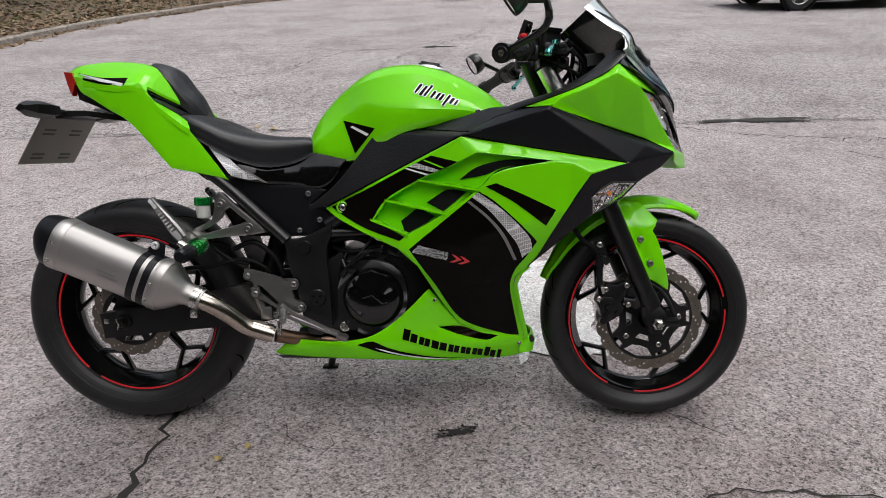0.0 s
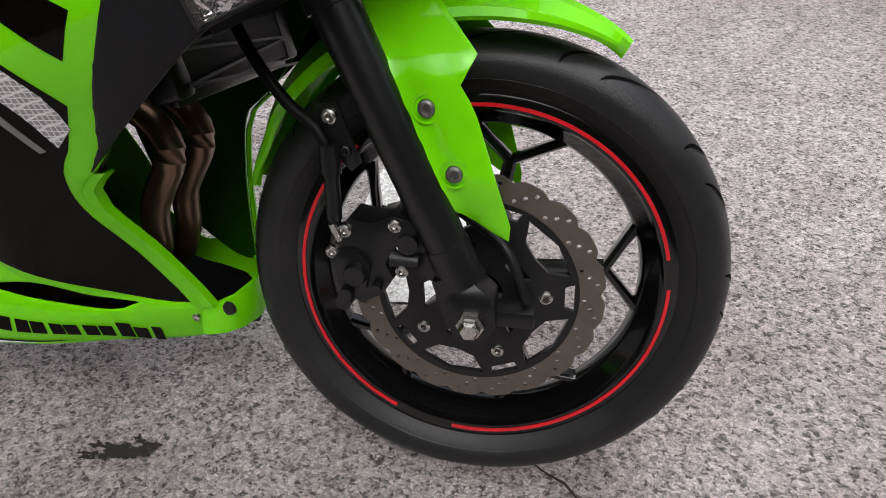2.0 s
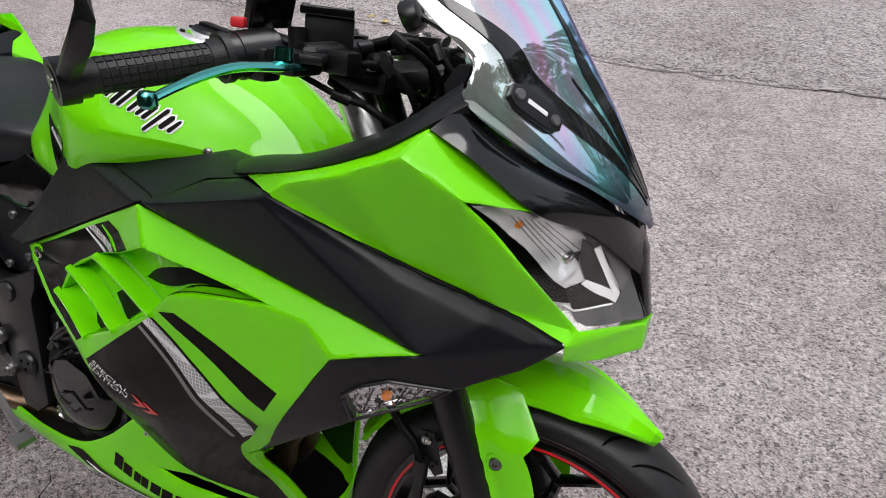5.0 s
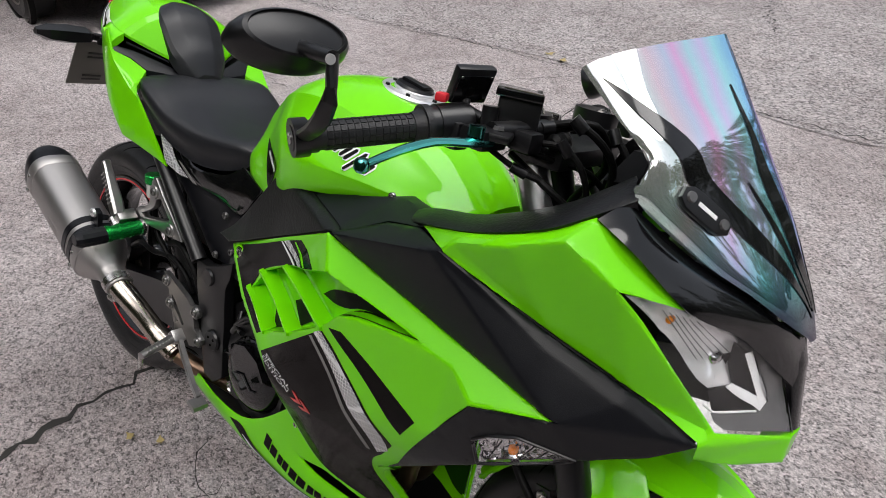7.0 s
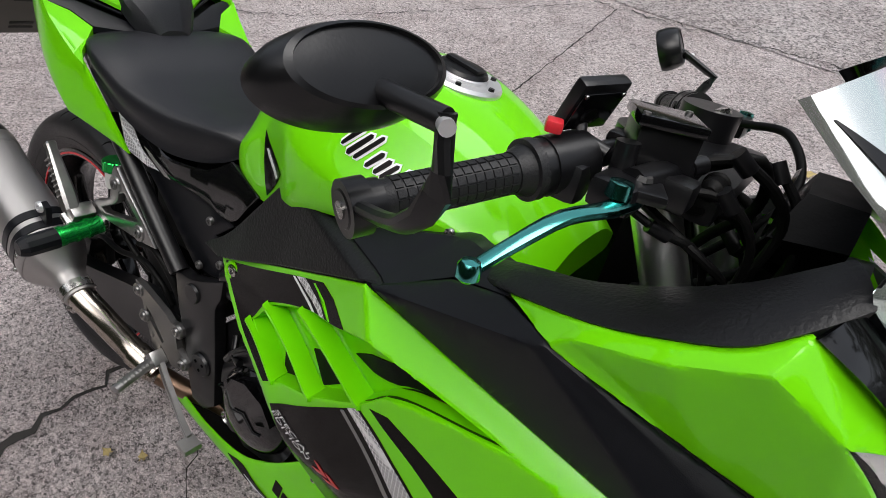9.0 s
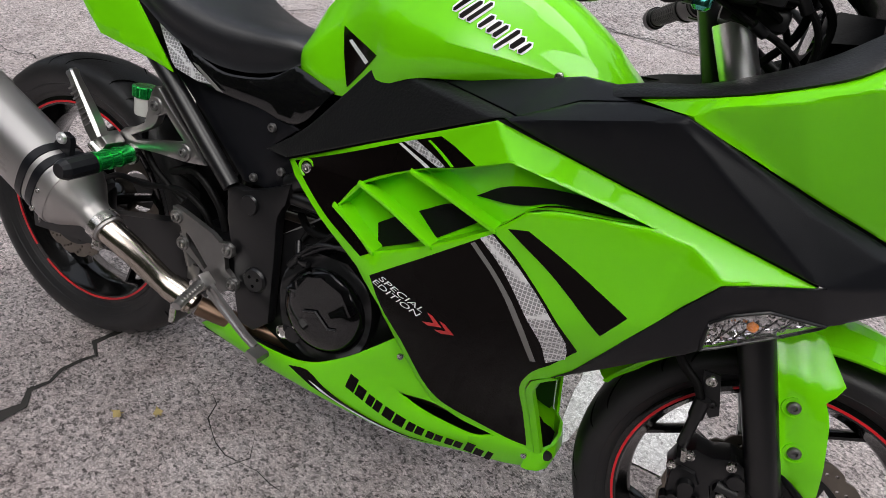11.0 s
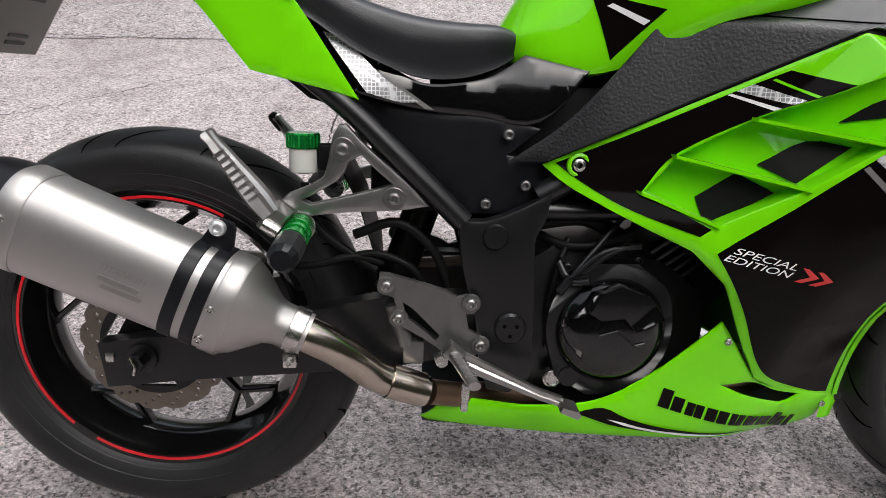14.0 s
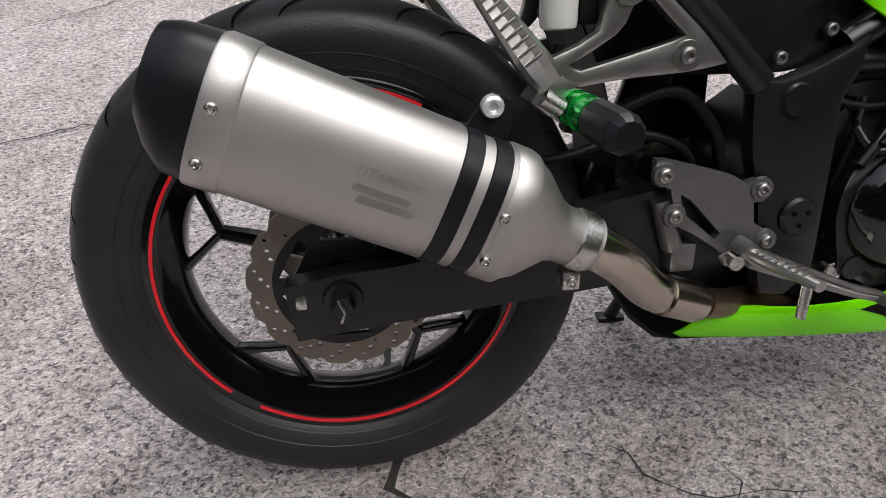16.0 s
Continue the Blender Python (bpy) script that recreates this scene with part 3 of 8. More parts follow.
# corners of the fairing's flat faces: station from the rear axle, height, half width
CORNER = {
    "rear": (0.547, 0.605, 0.133), "rear_low": (0.585, 0.579, 0.150), "frame_low": (0.659, 0.543, 0.182), "frame_knee": (0.756, 0.514, 0.217), "waist": (0.784, 0.467, 0.215),
    "peak": (0.804, 0.405, 0.184), "belly": (0.883, 0.306, 0.147), "toe": (0.940, 0.276, 0.114), "tip_low": (1.055, 0.240, 0.070), "lip_low": (1.036, 0.337, 0.116),
    "lip_mid": (1.021, 0.408, 0.164), "lip_top": (1.045, 0.456, 0.188), "panel_mid": (0.911, 0.484, 0.227), "panel_low": (0.900, 0.400, 0.190), "panel_top": (1.000, 0.550, 0.238),
    "stripe_end": (1.070, 0.516, 0.209), "edge_low": (1.106, 0.530, 0.217), "edge_mid": (1.139, 0.603, 0.235), "notch": (1.191, 0.690, 0.253),
    "vane_a": (0.675, 0.578, 0.173), "vane_b": (0.713, 0.626, 0.178), "vane_c": (0.796, 0.676, 0.198), "end_a": (0.760, 0.545, 0.206), "end_b": (0.850, 0.598, 0.233), "end_c": (0.930, 0.653, 0.245),
    "lip": (0.965, 0.690, 0.250), "lip_front": (1.060, 0.712, 0.246), "crease": (0.930, 0.741, 0.249), "crease_end": (1.150, 0.713, 0.241), "top": (0.892, 0.778, 0.220), "tip": (1.281, 0.711, 0.227),
    "cover_rear": (0.495, 0.606, 0.120), "cover_top": (0.693, 0.792, 0.144), "trim_a": (0.780, 0.806, 0.150), "trim_b": (0.872, 0.824, 0.150), "trim_c": (0.955, 0.850, 0.140), "trim_d": (1.042, 0.858, 0.165),
    "cowl_rear": (1.033, 0.841, 0.198), "band_top": (1.088, 0.836, 0.241), "band_b": (1.241, 0.781, 0.213), "band_c": (1.335, 0.751, 0.190), "band_end": (1.388, 0.731, 0.170),
    "seam_a": (1.100, 0.844, 0.238), "seam_b": (1.241, 0.793, 0.202), "seam_c": (1.335, 0.764, 0.177), "nose_corner": (1.412, 0.733, 0.157),
    "rim_a": (1.116, 0.868, 0.222), "rim_b": (1.186, 0.893, 0.234), "ridge_a": (1.112, 0.856, 0.238), "ridge_b": (1.186, 0.884, 0.247), "ridge_c": (1.244, 0.913, 0.245), "cowl_top": (1.256, 0.937, 0.214),
    "lamp_rear": (1.301, 0.884, 0.231), "brow": (1.356, 0.870, 0.172), "lamp_low": (1.419, 0.743, 0.134), "lamp_mid": (1.405, 0.838, 0.097), "lamp_front": (1.453, 0.783, 0.024),
    "chin": (1.485, 0.725, 0.026), "chin_low": (1.488, 0.692, 0.026), "under": (1.412, 0.700, 0.150), "flank": (1.374, 0.697, 0.169), "lamp_side": (1.311, 0.664, 0.198), "indicator": (1.193, 0.582, 0.213),
    "screen_a": (1.277, 0.955, 0.186), "screen_b": (1.389, 0.897, 0.112), "screen_c": (1.457, 0.845, 0.024)}
MEETING = [("rear", "top"), ("top", "crease"), ("crease", "crease_end"), ("crease_end", "tip"), ("top", "tip"), ("lip", "lip_front"), ("lip_front", "crease_end"), ("end_c", "lip"), ("end_a", "end_b"), ("end_b", "end_c"),
       ("top", "band_top"), ("band_top", "band_b"), ("band_b", "band_c"), ("band_c", "band_end"), ("tip", "band_end"), ("band_end", "nose_corner"), ("cowl_rear", "band_top"), ("seam_a", "seam_b"), ("seam_b", "seam_c"), ("seam_c", "nose_corner"),
       ("ridge_a", "ridge_b"), ("ridge_b", "ridge_c"), ("ridge_c", "lamp_rear"), ("seam_a", "ridge_a"), ("cowl_rear", "rim_a"), ("rim_a", "rim_b"), ("rim_b", "cowl_top"), ("lamp_rear", "lamp_low"), ("tip", "notch"), ("notch", "edge_mid"), ("edge_mid", "edge_low"), ("edge_low", "lip_top"),
       ("cowl_top", "brow"), ("cover_top", "top"), ("trim_a", "trim_b"), ("trim_b", "trim_c"), ("nose_corner", "chin"), ("lamp_low", "chin"), ("nose_corner", "lamp_low"), ("frame_knee", "rear_low")]


def triangles():
    """The faces between the corners, and the lines along which they meet."""
    from mathutils.geometry import delaunay_2d_cdt
    names = list(CORNER)
    pts = [CORNER[n] for n in names] + [(0.2, 0.0, 0.12), (0.2, 0.6, 0.10), (0.2, 1.2, 0.03), (1.7, 0.0, 0.0), (1.7, 0.72, 0.0), (1.7, 1.2, 0.0), (1.0, 0.05, 0.07), (0.5, 0.15, 0.13)]
    V, E, F = delaunay_2d_cdt([Vector(p[:2]) for p in pts], [(names.index(a), names.index(b)) for a, b in MEETING], [], 0, 1e-7)[:3]
    out = []
    for f in F:
        a, b, c = (pts[i] for i in f)
        d = (b[1] - c[1]) * (a[0] - c[0]) + (c[0] - b[0]) * (a[1] - c[1])
        out.append((a, b, c, d))
    lines = [(Vector(pts[a][:2]), Vector(pts[b][:2])) for a, b in E if max(a, b) < len(names)]
    return out, lines


FACE, LINE = triangles()
GUIDE = []
for a, c in LINE:
    n = Vector((a.y - c.y, c.x - a.x)).normalized() * 0.0045
    GUIDE += [(a, c), (a + n, c + n), (a - n, c - n)]
KNOWN = {}


def flat_half(x, z):
    for a, b, c, d in FACE:
        u = ((b[1] - c[1]) * (x - c[0]) + (c[0] - b[0]) * (z - c[1])) / d
        v = ((c[1] - a[1]) * (x - c[0]) + (a[0] - c[0]) * (z - c[1])) / d
        if u > -1e-6 and v > -1e-6 and u + v < 1 + 1e-6:
            return u * a[2] + v * b[2] + (1 - u - v) * c[2]
    return 0.02


def half(x, z):
    """Half width of the fairing: flat faces with softened edges, rounder below the louvres."""
    key = (round(x, 5), round(z, 5))
    if key not in KNOWN:
        r = 0.0032 + 0.030 * min(1, max(0, (0.60 - z) / 0.08))
        ring = [flat_half(x + r * k * math.cos(i * math.pi / 4), z + r * k * math.sin(i * math.pi / 4)) for i in range(8) for k in (0.5, 1.0)]
        KNOWN[key] = (2 * flat_half(x, z) + sum(ring)) / 18
    return KNOWN[key]


def skin(outline, off=0.0, thick=0.004, holes=(), width=half, grid=0.022, corner=38.0, extra=None, roll=None):
    """A panel of bodywork on the right side, off metres proud of the general surface."""
    ex = extra or (lambda x, z: 0.0)
    roll = (0.0014 if 0.0035 <= thick <= 0.006 else 0.0) if roll is None else roll
    return sheet(outline, lambda x, z: -(width(x, z) + off + ex(x, z)), lambda x, z: -(width(x, z) + off + ex(x, z) - thick), holes, grid, corner, roll=roll, guides=GUIDE if width is half else ())


def both(name, make, mat, parent, label=""):
    a = part(name, make(), mat, parent, label)
    b = part(name, mirrored(make()), mat, parent, label)
    return a, b


FAIR = [(0.55, 0.605), (0.645, 0.653), (0.776, 0.719), (0.892, 0.777), (1.002, 0.7580), (1.129, 0.7362), (1.281, 0.710), (1.19, 0.685), (1.16, 0.639), (1.136, 0.593),
        (1.106, 0.53), (1.075, 0.479), (1.052, 0.456), (1.025, 0.433), (1.021, 0.408), (1.036, 0.337), (1.061, 0.24), (1.026, 0.243), (0.94, 0.276), (0.883, 0.306),
        (0.838, 0.374), (0.784, 0.467), (0.736, 0.51), (0.659, 0.543), (0.585, 0.579)]
SCOOP = [(0.676, 0.580), (0.712, 0.628), (0.796, 0.678), (0.862, 0.706), (0.930, 0.740), (1.010, 0.731), (1.105, 0.719), (1.060, 0.712), (0.998, 0.702), (0.964, 0.689), (0.931, 0.655), (0.850, 0.598), (0.758, 0.543)]


fairing = part("side_fairing", skin(FAIR, 0.0, 0.004, [SCOOP], corner=12), GREEN, bike, "lime-green side fairing with louvres")
far_side = part("side_fairing", mirrored(skin(FAIR, 0.0, 0.004)), GREEN, bike, "lime-green side fairing")
# sheets behind both fairings hold the inner shade in their colour
part("shaded_fairing_liner", mirrored(skin(FAIR, -0.0055, 0.003)), SHADED_LINER, far_side, "dull dark green inner face with shade put into its colour")
part("shaded_fairing_liner", skin(FAIR, -0.0055, 0.003, [SCOOP]), SHADED_LINER, fairing, "dull dark green inner face with shade put into its colour")
# the louvre opening: a sunken floor with black gaps, and three vanes across it
big = [(x + (x - 0.86) * 0.04, z + (z - 0.65) * 0.06) for x, z in SCOOP]
part("louvre_floor", skin(big, -0.026, 0.003), GREEN, fairing, "sunken green floor behind the louvres")
for g in ([(0.808, 0.621), (0.858, 0.652), (0.905, 0.648), (0.849, 0.601)],
          [(0.743, 0.575), (0.787, 0.609), (0.828, 0.588), (0.757, 0.537)],
          [(0.888, 0.676), (0.930, 0.706), (1.000, 0.722), (1.098, 0.720), (1.080, 0.7155), (0.990, 0.704), (0.950, 0.688)]):
    part("louvre_gap", skin(g, -0.0236, 0.002), INNER, fairing, "black opening between the louvres")


def vane(tip, end):
    """A flat blade: a straight outer edge from its rear tip to its front end, and an inner edge that runs back into the opening."""
    rings = []
    for i in range(9):
        u = i / 8
        x, z = tip[0] + (end[0] - tip[0]) * u, tip[1] + (end[1] - tip[1]) * u
        o = -(half(x, z) + 0.005 + 0.006 * (1 - u) ** 3)
        xi, zi = x - 0.010 * (1 - u), z + 0.003
        yi = -(half(x, zi) - 0.024)
        t = 0.0034
        rings.append([(x, o, z + t * 0.6), (xi, yi, zi + t * 0.3), (xi, yi, zi - t * 0.5), (x + 0.002, o + 0.004, z - t), (x, o, z - t * 0.6)])
    return loft(rings)


for a, b in (((0.790, 0.676), (0.934, 0.653)), ((0.706, 0.627), (0.853, 0.597)), ((0.669, 0.579), (0.762, 0.544))):
    part("louvre", vane(a, b), GREEN, fairing, smooth=6)
# walls of the opening
def wall_of(loop, d0, d1):
    P = spline([(x, z, 0) for x, z in loop], 0.012, True, 12)
    bm = bmesh.new()
    A = [bm.verts.new((p.x, -(half(p.x, p.y) + d0), p.y)) for p in P]
    B = [bm.verts.new((p.x + (0.86 - p.x) * 0.02, -(half(p.x, p.y) + d1), p.y + (0.64 - p.y) * 0.02)) for p in P]
    for i in range(len(P)):
        j = (i + 1) % len(P)
        bm.faces.new([A[i], A[j], B[j], B[i]])
    return bm


part("louvre_wall", wall_of(SCOOP, -0.001, -0.026), GREEN, fairing)

D1 = [(0.566, 0.609), (0.668, 0.658), (0.764, 0.707), (0.821, 0.734), (0.884, 0.719), (0.861, 0.7075), (0.795, 0.680), (0.709, 0.630), (0.672, 0.58), (0.754, 0.540), (0.741, 0.530), (0.660, 0.556), (0.605, 0.583)]
part("decal", skin(D1, 0.0009, 0.0007), BLACKDECAL, fairing, "black decal round the fairing bolt")
part("decal", skin([(0.766, 0.708), (0.784, 0.717), (0.840, 0.700), (0.828, 0.695)], 0.0016, 0.0007), HONEY, fairing, "white stripe")
part("decal", skin([(0.757, 0.703), (0.761, 0.705), (0.816, 0.690), (0.809, 0.687)], 0.0016, 0.0007), WHITE, fairing, "thin white stripe")
part("decal", skin([(0.803, 0.722), (0.806, 0.724), (0.853, 0.7055), (0.849, 0.7035)], 0.0016, 0.0007), GREEN, fairing, "thin green stripe")
D2 = [(0.764, 0.51), (0.933, 0.65), (0.966, 0.63), (1.011, 0.591), (1.056, 0.546), (1.073, 0.527), (1.045, 0.482), (1.025, 0.457), (1.013, 0.41), (1.026, 0.34), (1.046, 0.252), (1.01, 0.258), (0.893, 0.316), (0.821, 0.426)]
part("lower_panel", skin(D2, 0.0009, 0.0007), BLACKDECAL, fairing, "gloss dark brown-black lower panel")
part("decal", skin([(0.916, 0.637), (0.952, 0.61), (0.989, 0.569), (1.025, 0.521), (1.039, 0.485), (1.062, 0.505), (1.056, 0.535), (1.018, 0.579), (0.974, 0.618), (0.931, 0.648)], 0.0016, 0.0007), HONEY, fairing, "silver honeycomb stripe")
part("decal", skin([(0.906, 0.625), (0.911, 0.629), (0.955, 0.592), (0.993, 0.548), (1.026, 0.481), (1.019, 0.479), (0.986, 0.544), (0.950, 0.588)], 0.0016, 0.0007), GREYVINYL, fairing, "thin grey stripe")
part("decal", skin([(0.948, 0.662), (0.973, 0.669), (1.034, 0.643), (1.114, 0.604), (1.092, 0.566), (1.016, 0.623)], 0.0009, 0.0007), BLACKDECAL, fairing, "black stripe")
MA = [(0.505, 0.608), (0.585, 0.672), (0.687, 0.794), (0.762, 0.797), (0.914, 0.787), (0.892, 0.7805), (0.776, 0.7225), (0.645, 0.6565), (0.553, 0.611)]
both("side_cover", lambda: skin(MA, 0.002, 0.004, corner=12, extra=lambda x, z: 0.010 if x < 0.62 else 0.010 * max(0, (0.72 - x) / 0.1)), GRAIN, bike, "textured black side cover")
IND = [(1.197, 0.633), (1.216, 0.651), (1.249, 0.667), (1.31, 0.665), (1.283, 0.628), (1.203, 0.59)]
MB = [(0.900, 0.782), (0.977, 0.822), (1.036, 0.839), (1.096, 0.8425), (1.241, 0.7915), (1.335, 0.7625), (1.412, 0.7315), (1.374, 0.697), (1.317, 0.666), (1.193, 0.579), (1.052, 0.458), (1.075, 0.486), (1.105, 0.544), (1.139, 0.603), (1.192, 0.687), (1.286, 0.7125), (1.129, 0.7392), (1.002, 0.7612)]
both("upper_side_panel", lambda: skin(MB, 0.003, 0.004, [IND], grid=0.02, corner=9), MATT, bike, "matt black upper side panel")
MC = [(0.687, 0.796), (0.762, 0.801), (0.872, 0.819), (0.964, 0.846), (1.042, 0.850), (1.040, 0.841), (0.977, 0.824), (0.916, 0.789), (0.762, 0.799)]
both("tank_side_trim", lambda: skin(MC, 0.001, 0.02, corner=9), MATT, bike, "matt black trim below the tank")
COWL = [(1.040, 0.843), (1.116, 0.867), (1.171, 0.888), (1.22, 0.913), (1.254, 0.936), (1.299, 0.914), (1.356, 0.87), (1.302, 0.882), (1.330, 0.852), (1.365, 0.808), (1.419, 0.742), (1.484, 0.726), (1.487, 0.692), (1.455, 0.690), (1.412, 0.712), (1.410, 0.735), (1.335, 0.766), (1.241, 0.795), (1.092, 0.843)]
for run in ([(0.555, 0.609), (0.776, 0.7207), (0.892, 0.7787)], [(0.892, 0.7787), (1.002, 0.7596), (1.281, 0.7115)], [(1.092, 0.8428), (1.241, 0.7933), (1.335, 0.7643), (1.408, 0.734)], [(1.281, 0.7115), (1.191, 0.689), (1.138, 0.598), (1.055, 0.460)], [(0.700, 0.7925), (0.892, 0.7850), (0.980, 0.823), (1.036, 0.841)]):
    both("seam_gasket", lambda: skin([(x, z + 0.007) for x, z in run] + [(x, z - 0.007) for x, z in reversed(run)], -0.0035, 0.001, corner=5), INNER, bike, "black gasket behind the panel joint")
both("front_cowl", lambda: skin(COWL, 0.002, 0.004, corner=14), GREEN, bike, "lime-green front cowl")
HEAD = [(1.304, 0.880), (1.356, 0.868), (1.405, 0.837), (1.438, 0.806), (1.456, 0.780), (1.483, 0.728), (1.420, 0.743), (1.367, 0.806), (1.334, 0.850)]
for s in (0, 1):
    f = (lambda b: mirrored(b)) if s else (lambda b: b)
    lamp = part("headlight", f(skin(HEAD, -0.046, 0.003)), SHELL, bike, "headlight with clear lens and silver reflector")
    part("reflector", f(skin([(1.303, 0.877), (1.345, 0.868), (1.386, 0.849), (1.400, 0.831), (1.402, 0.813), (1.411, 0.789), (1.396, 0.787), (1.372, 0.806), (1.335, 0.850)], -0.012, 0.003, grid=0.007, extra=lambda x, z: -0.014 * max(0, 1 - ((x - 1.372) / 0.04) ** 2 - ((z - 0.826) / 0.035) ** 2) - 0.0030 * abs(math.sin((x * 0.6 - z) * 210)) * (1 if z > 0.845 else 0.35))), FACET, lamp)
    part("lamp_mask", f(skin([(1.398, 0.834), (1.411, 0.822), (1.431, 0.780), (1.436, 0.771), (1.411, 0.792), (1.401, 0.813)], -0.009, 0.002)), INNER, lamp, "black mask in the lamp")
    part("lamp_mask", f(skin([(1.397, 0.786), (1.409, 0.787), (1.441, 0.758), (1.408, 0.763)], -0.009, 0.002)), INNER, lamp, "black mask in the lamp")
    part("lamp_front_shade", f(skin([(1.399, 0.838), (1.420, 0.824), (1.441, 0.802), (1.454, 0.780), (1.480, 0.730), (1.424, 0.743), (1.408, 0.762), (1.446, 0.754), (1.448, 0.764), (1.418, 0.821)], -0.006, 0.002)), SMOKE, lamp, "smoked grey front of the lamp")
    part("light_bar", f(skin([(1.411, 0.821), (1.416, 0.822), (1.447, 0.764), (1.445, 0.755), (1.437, 0.771)], -0.005, 0.003)), REFLECTOR, lamp, "bright silver light bar")
    part("light_bar", f(skin([(1.409, 0.789), (1.412, 0.791), (1.437, 0.770), (1.445, 0.756), (1.426, 0.7715)], -0.005, 0.003)), REFLECTOR, lamp, "bright silver light bar")
    part("lamp_rim", f(tube([(x_, -half(x_, z_) + 0.005, z_) for x_, z_ in ((1.399, 0.772), (1.409, 0.764), (1.442, 0.756))], 0.0014, 8)), REFLECTOR, lamp)
    for k in range(6):
        xa, za, xb, zb = 1.338 + 0.0055 * k, 0.8665 - 0.0017 * k, 1.378 + 0.0042 * k, 0.8200 + 0.0008 * k
        part("reflector_rib", f(tube([(x_, -half(x_, z_) + 0.006, z_) for x_, z_ in ((xa, za), ((xa + xb) / 2, (za + zb) / 2), (xb, zb))], 0.00055, 8)), SHELL, lamp)
    part("bulb_shield", f(moved(lathe([(0.001, -0.014), (0.005, -0.012), (0.0075, -0.004), (0.0075, 0.004)], 20), Matrix.Translation((1.388, -half(1.388, 0.815) + 0.030, 0.815)))), CHROME, lamp, "chrome bulb shield")
    part("side_bulb", f(moved(lathe([(0.001, -0.008), (0.0035, -0.007), (0.0042, 0.0), (0.003, 0.004)], 14), Matrix.Translation((1.345, -half(1.345, 0.856) + 0.016, 0.856)))), AMBER, lamp, "small amber side bulb")
    lens = part("lens", f(skin(HEAD, 0.002, 0.0025)), LENS, lamp, "clear headlight lens")
    lens.visible_shadow = False
def nose():
    """The gloss nose panel: a smooth shell from the screen's foot down to the lamp."""
    ks = [0, 0.2, 0.45, 0.75, 1]
    hi = [(1.272, -0.190, 0.957), (1.335, -0.140, 0.913), (1.390, -0.103, 0.885), (1.434, -0.056, 0.856), (1.456, -0.004, 0.832)]
    lo = [(1.257, -0.216, 0.936), (1.300, -0.209, 0.915), (1.357, -0.174, 0.870), (1.407, -0.099, 0.8375), (1.461, -0.022, 0.781)]
    rings = []
    for i in range(29):
        u = i / 28
        a, b = (Vector([cubic(ks, [p[j] for p in c], u) for j in range(3)]) for c in (hi, lo))
        out = Vector((0.55, -0.75 * (1 - u) - 0.25, 0.55 - 0.5 * u)).normalized()
        front = [a.lerp(b, k / 8) + out * (0.004 * k / 8 - 0.002 + 0.006 * math.sin(math.pi * k / 8) * math.sin(math.pi * (0.15 + 0.7 * u))) for k in range(9)]
        rings.append(front + [p - out * 0.004 for p in (front[8], front[4], front[0])])
    return loft(rings)


both("nose_panel", nose, GLOSS, bike, "gloss black nose panel")
# the ridge between the lamps, from the screen's tip to the chin
ridge = []
for x, z, w in ((1.450, 0.834, 0.030), (1.463, 0.810, 0.028), (1.469, 0.786, 0.024), (1.477, 0.756, 0.024), (1.485, 0.729, 0.026)):
    ridge.append([(x - 0.010, -w, z), (x - 0.001, -w * 0.5, z), (x + 0.002, 0, z), (x - 0.001, w * 0.5, z), (x - 0.010, w, z), (x - 0.03, w, z - 0.005), (x - 0.03, -w, z - 0.005)])
part("nose_bridge", loft(ridge), GLOSS, bike, "gloss black ridge between the headlights", smooth=60)
part("chin", loft([[(1.484, -0.027, 0.727), (1.488, 0, 0.727), (1.484, 0.027, 0.727), (1.455, 0.05, 0.722), (1.455, -0.05, 0.722)], [(1.486, -0.027, 0.692), (1.489, 0, 0.690), (1.486, 0.027, 0.692), (1.455, 0.05, 0.69), (1.455, -0.05, 0.69)]]), GREEN, bike, "lime-green chin below the headlights")
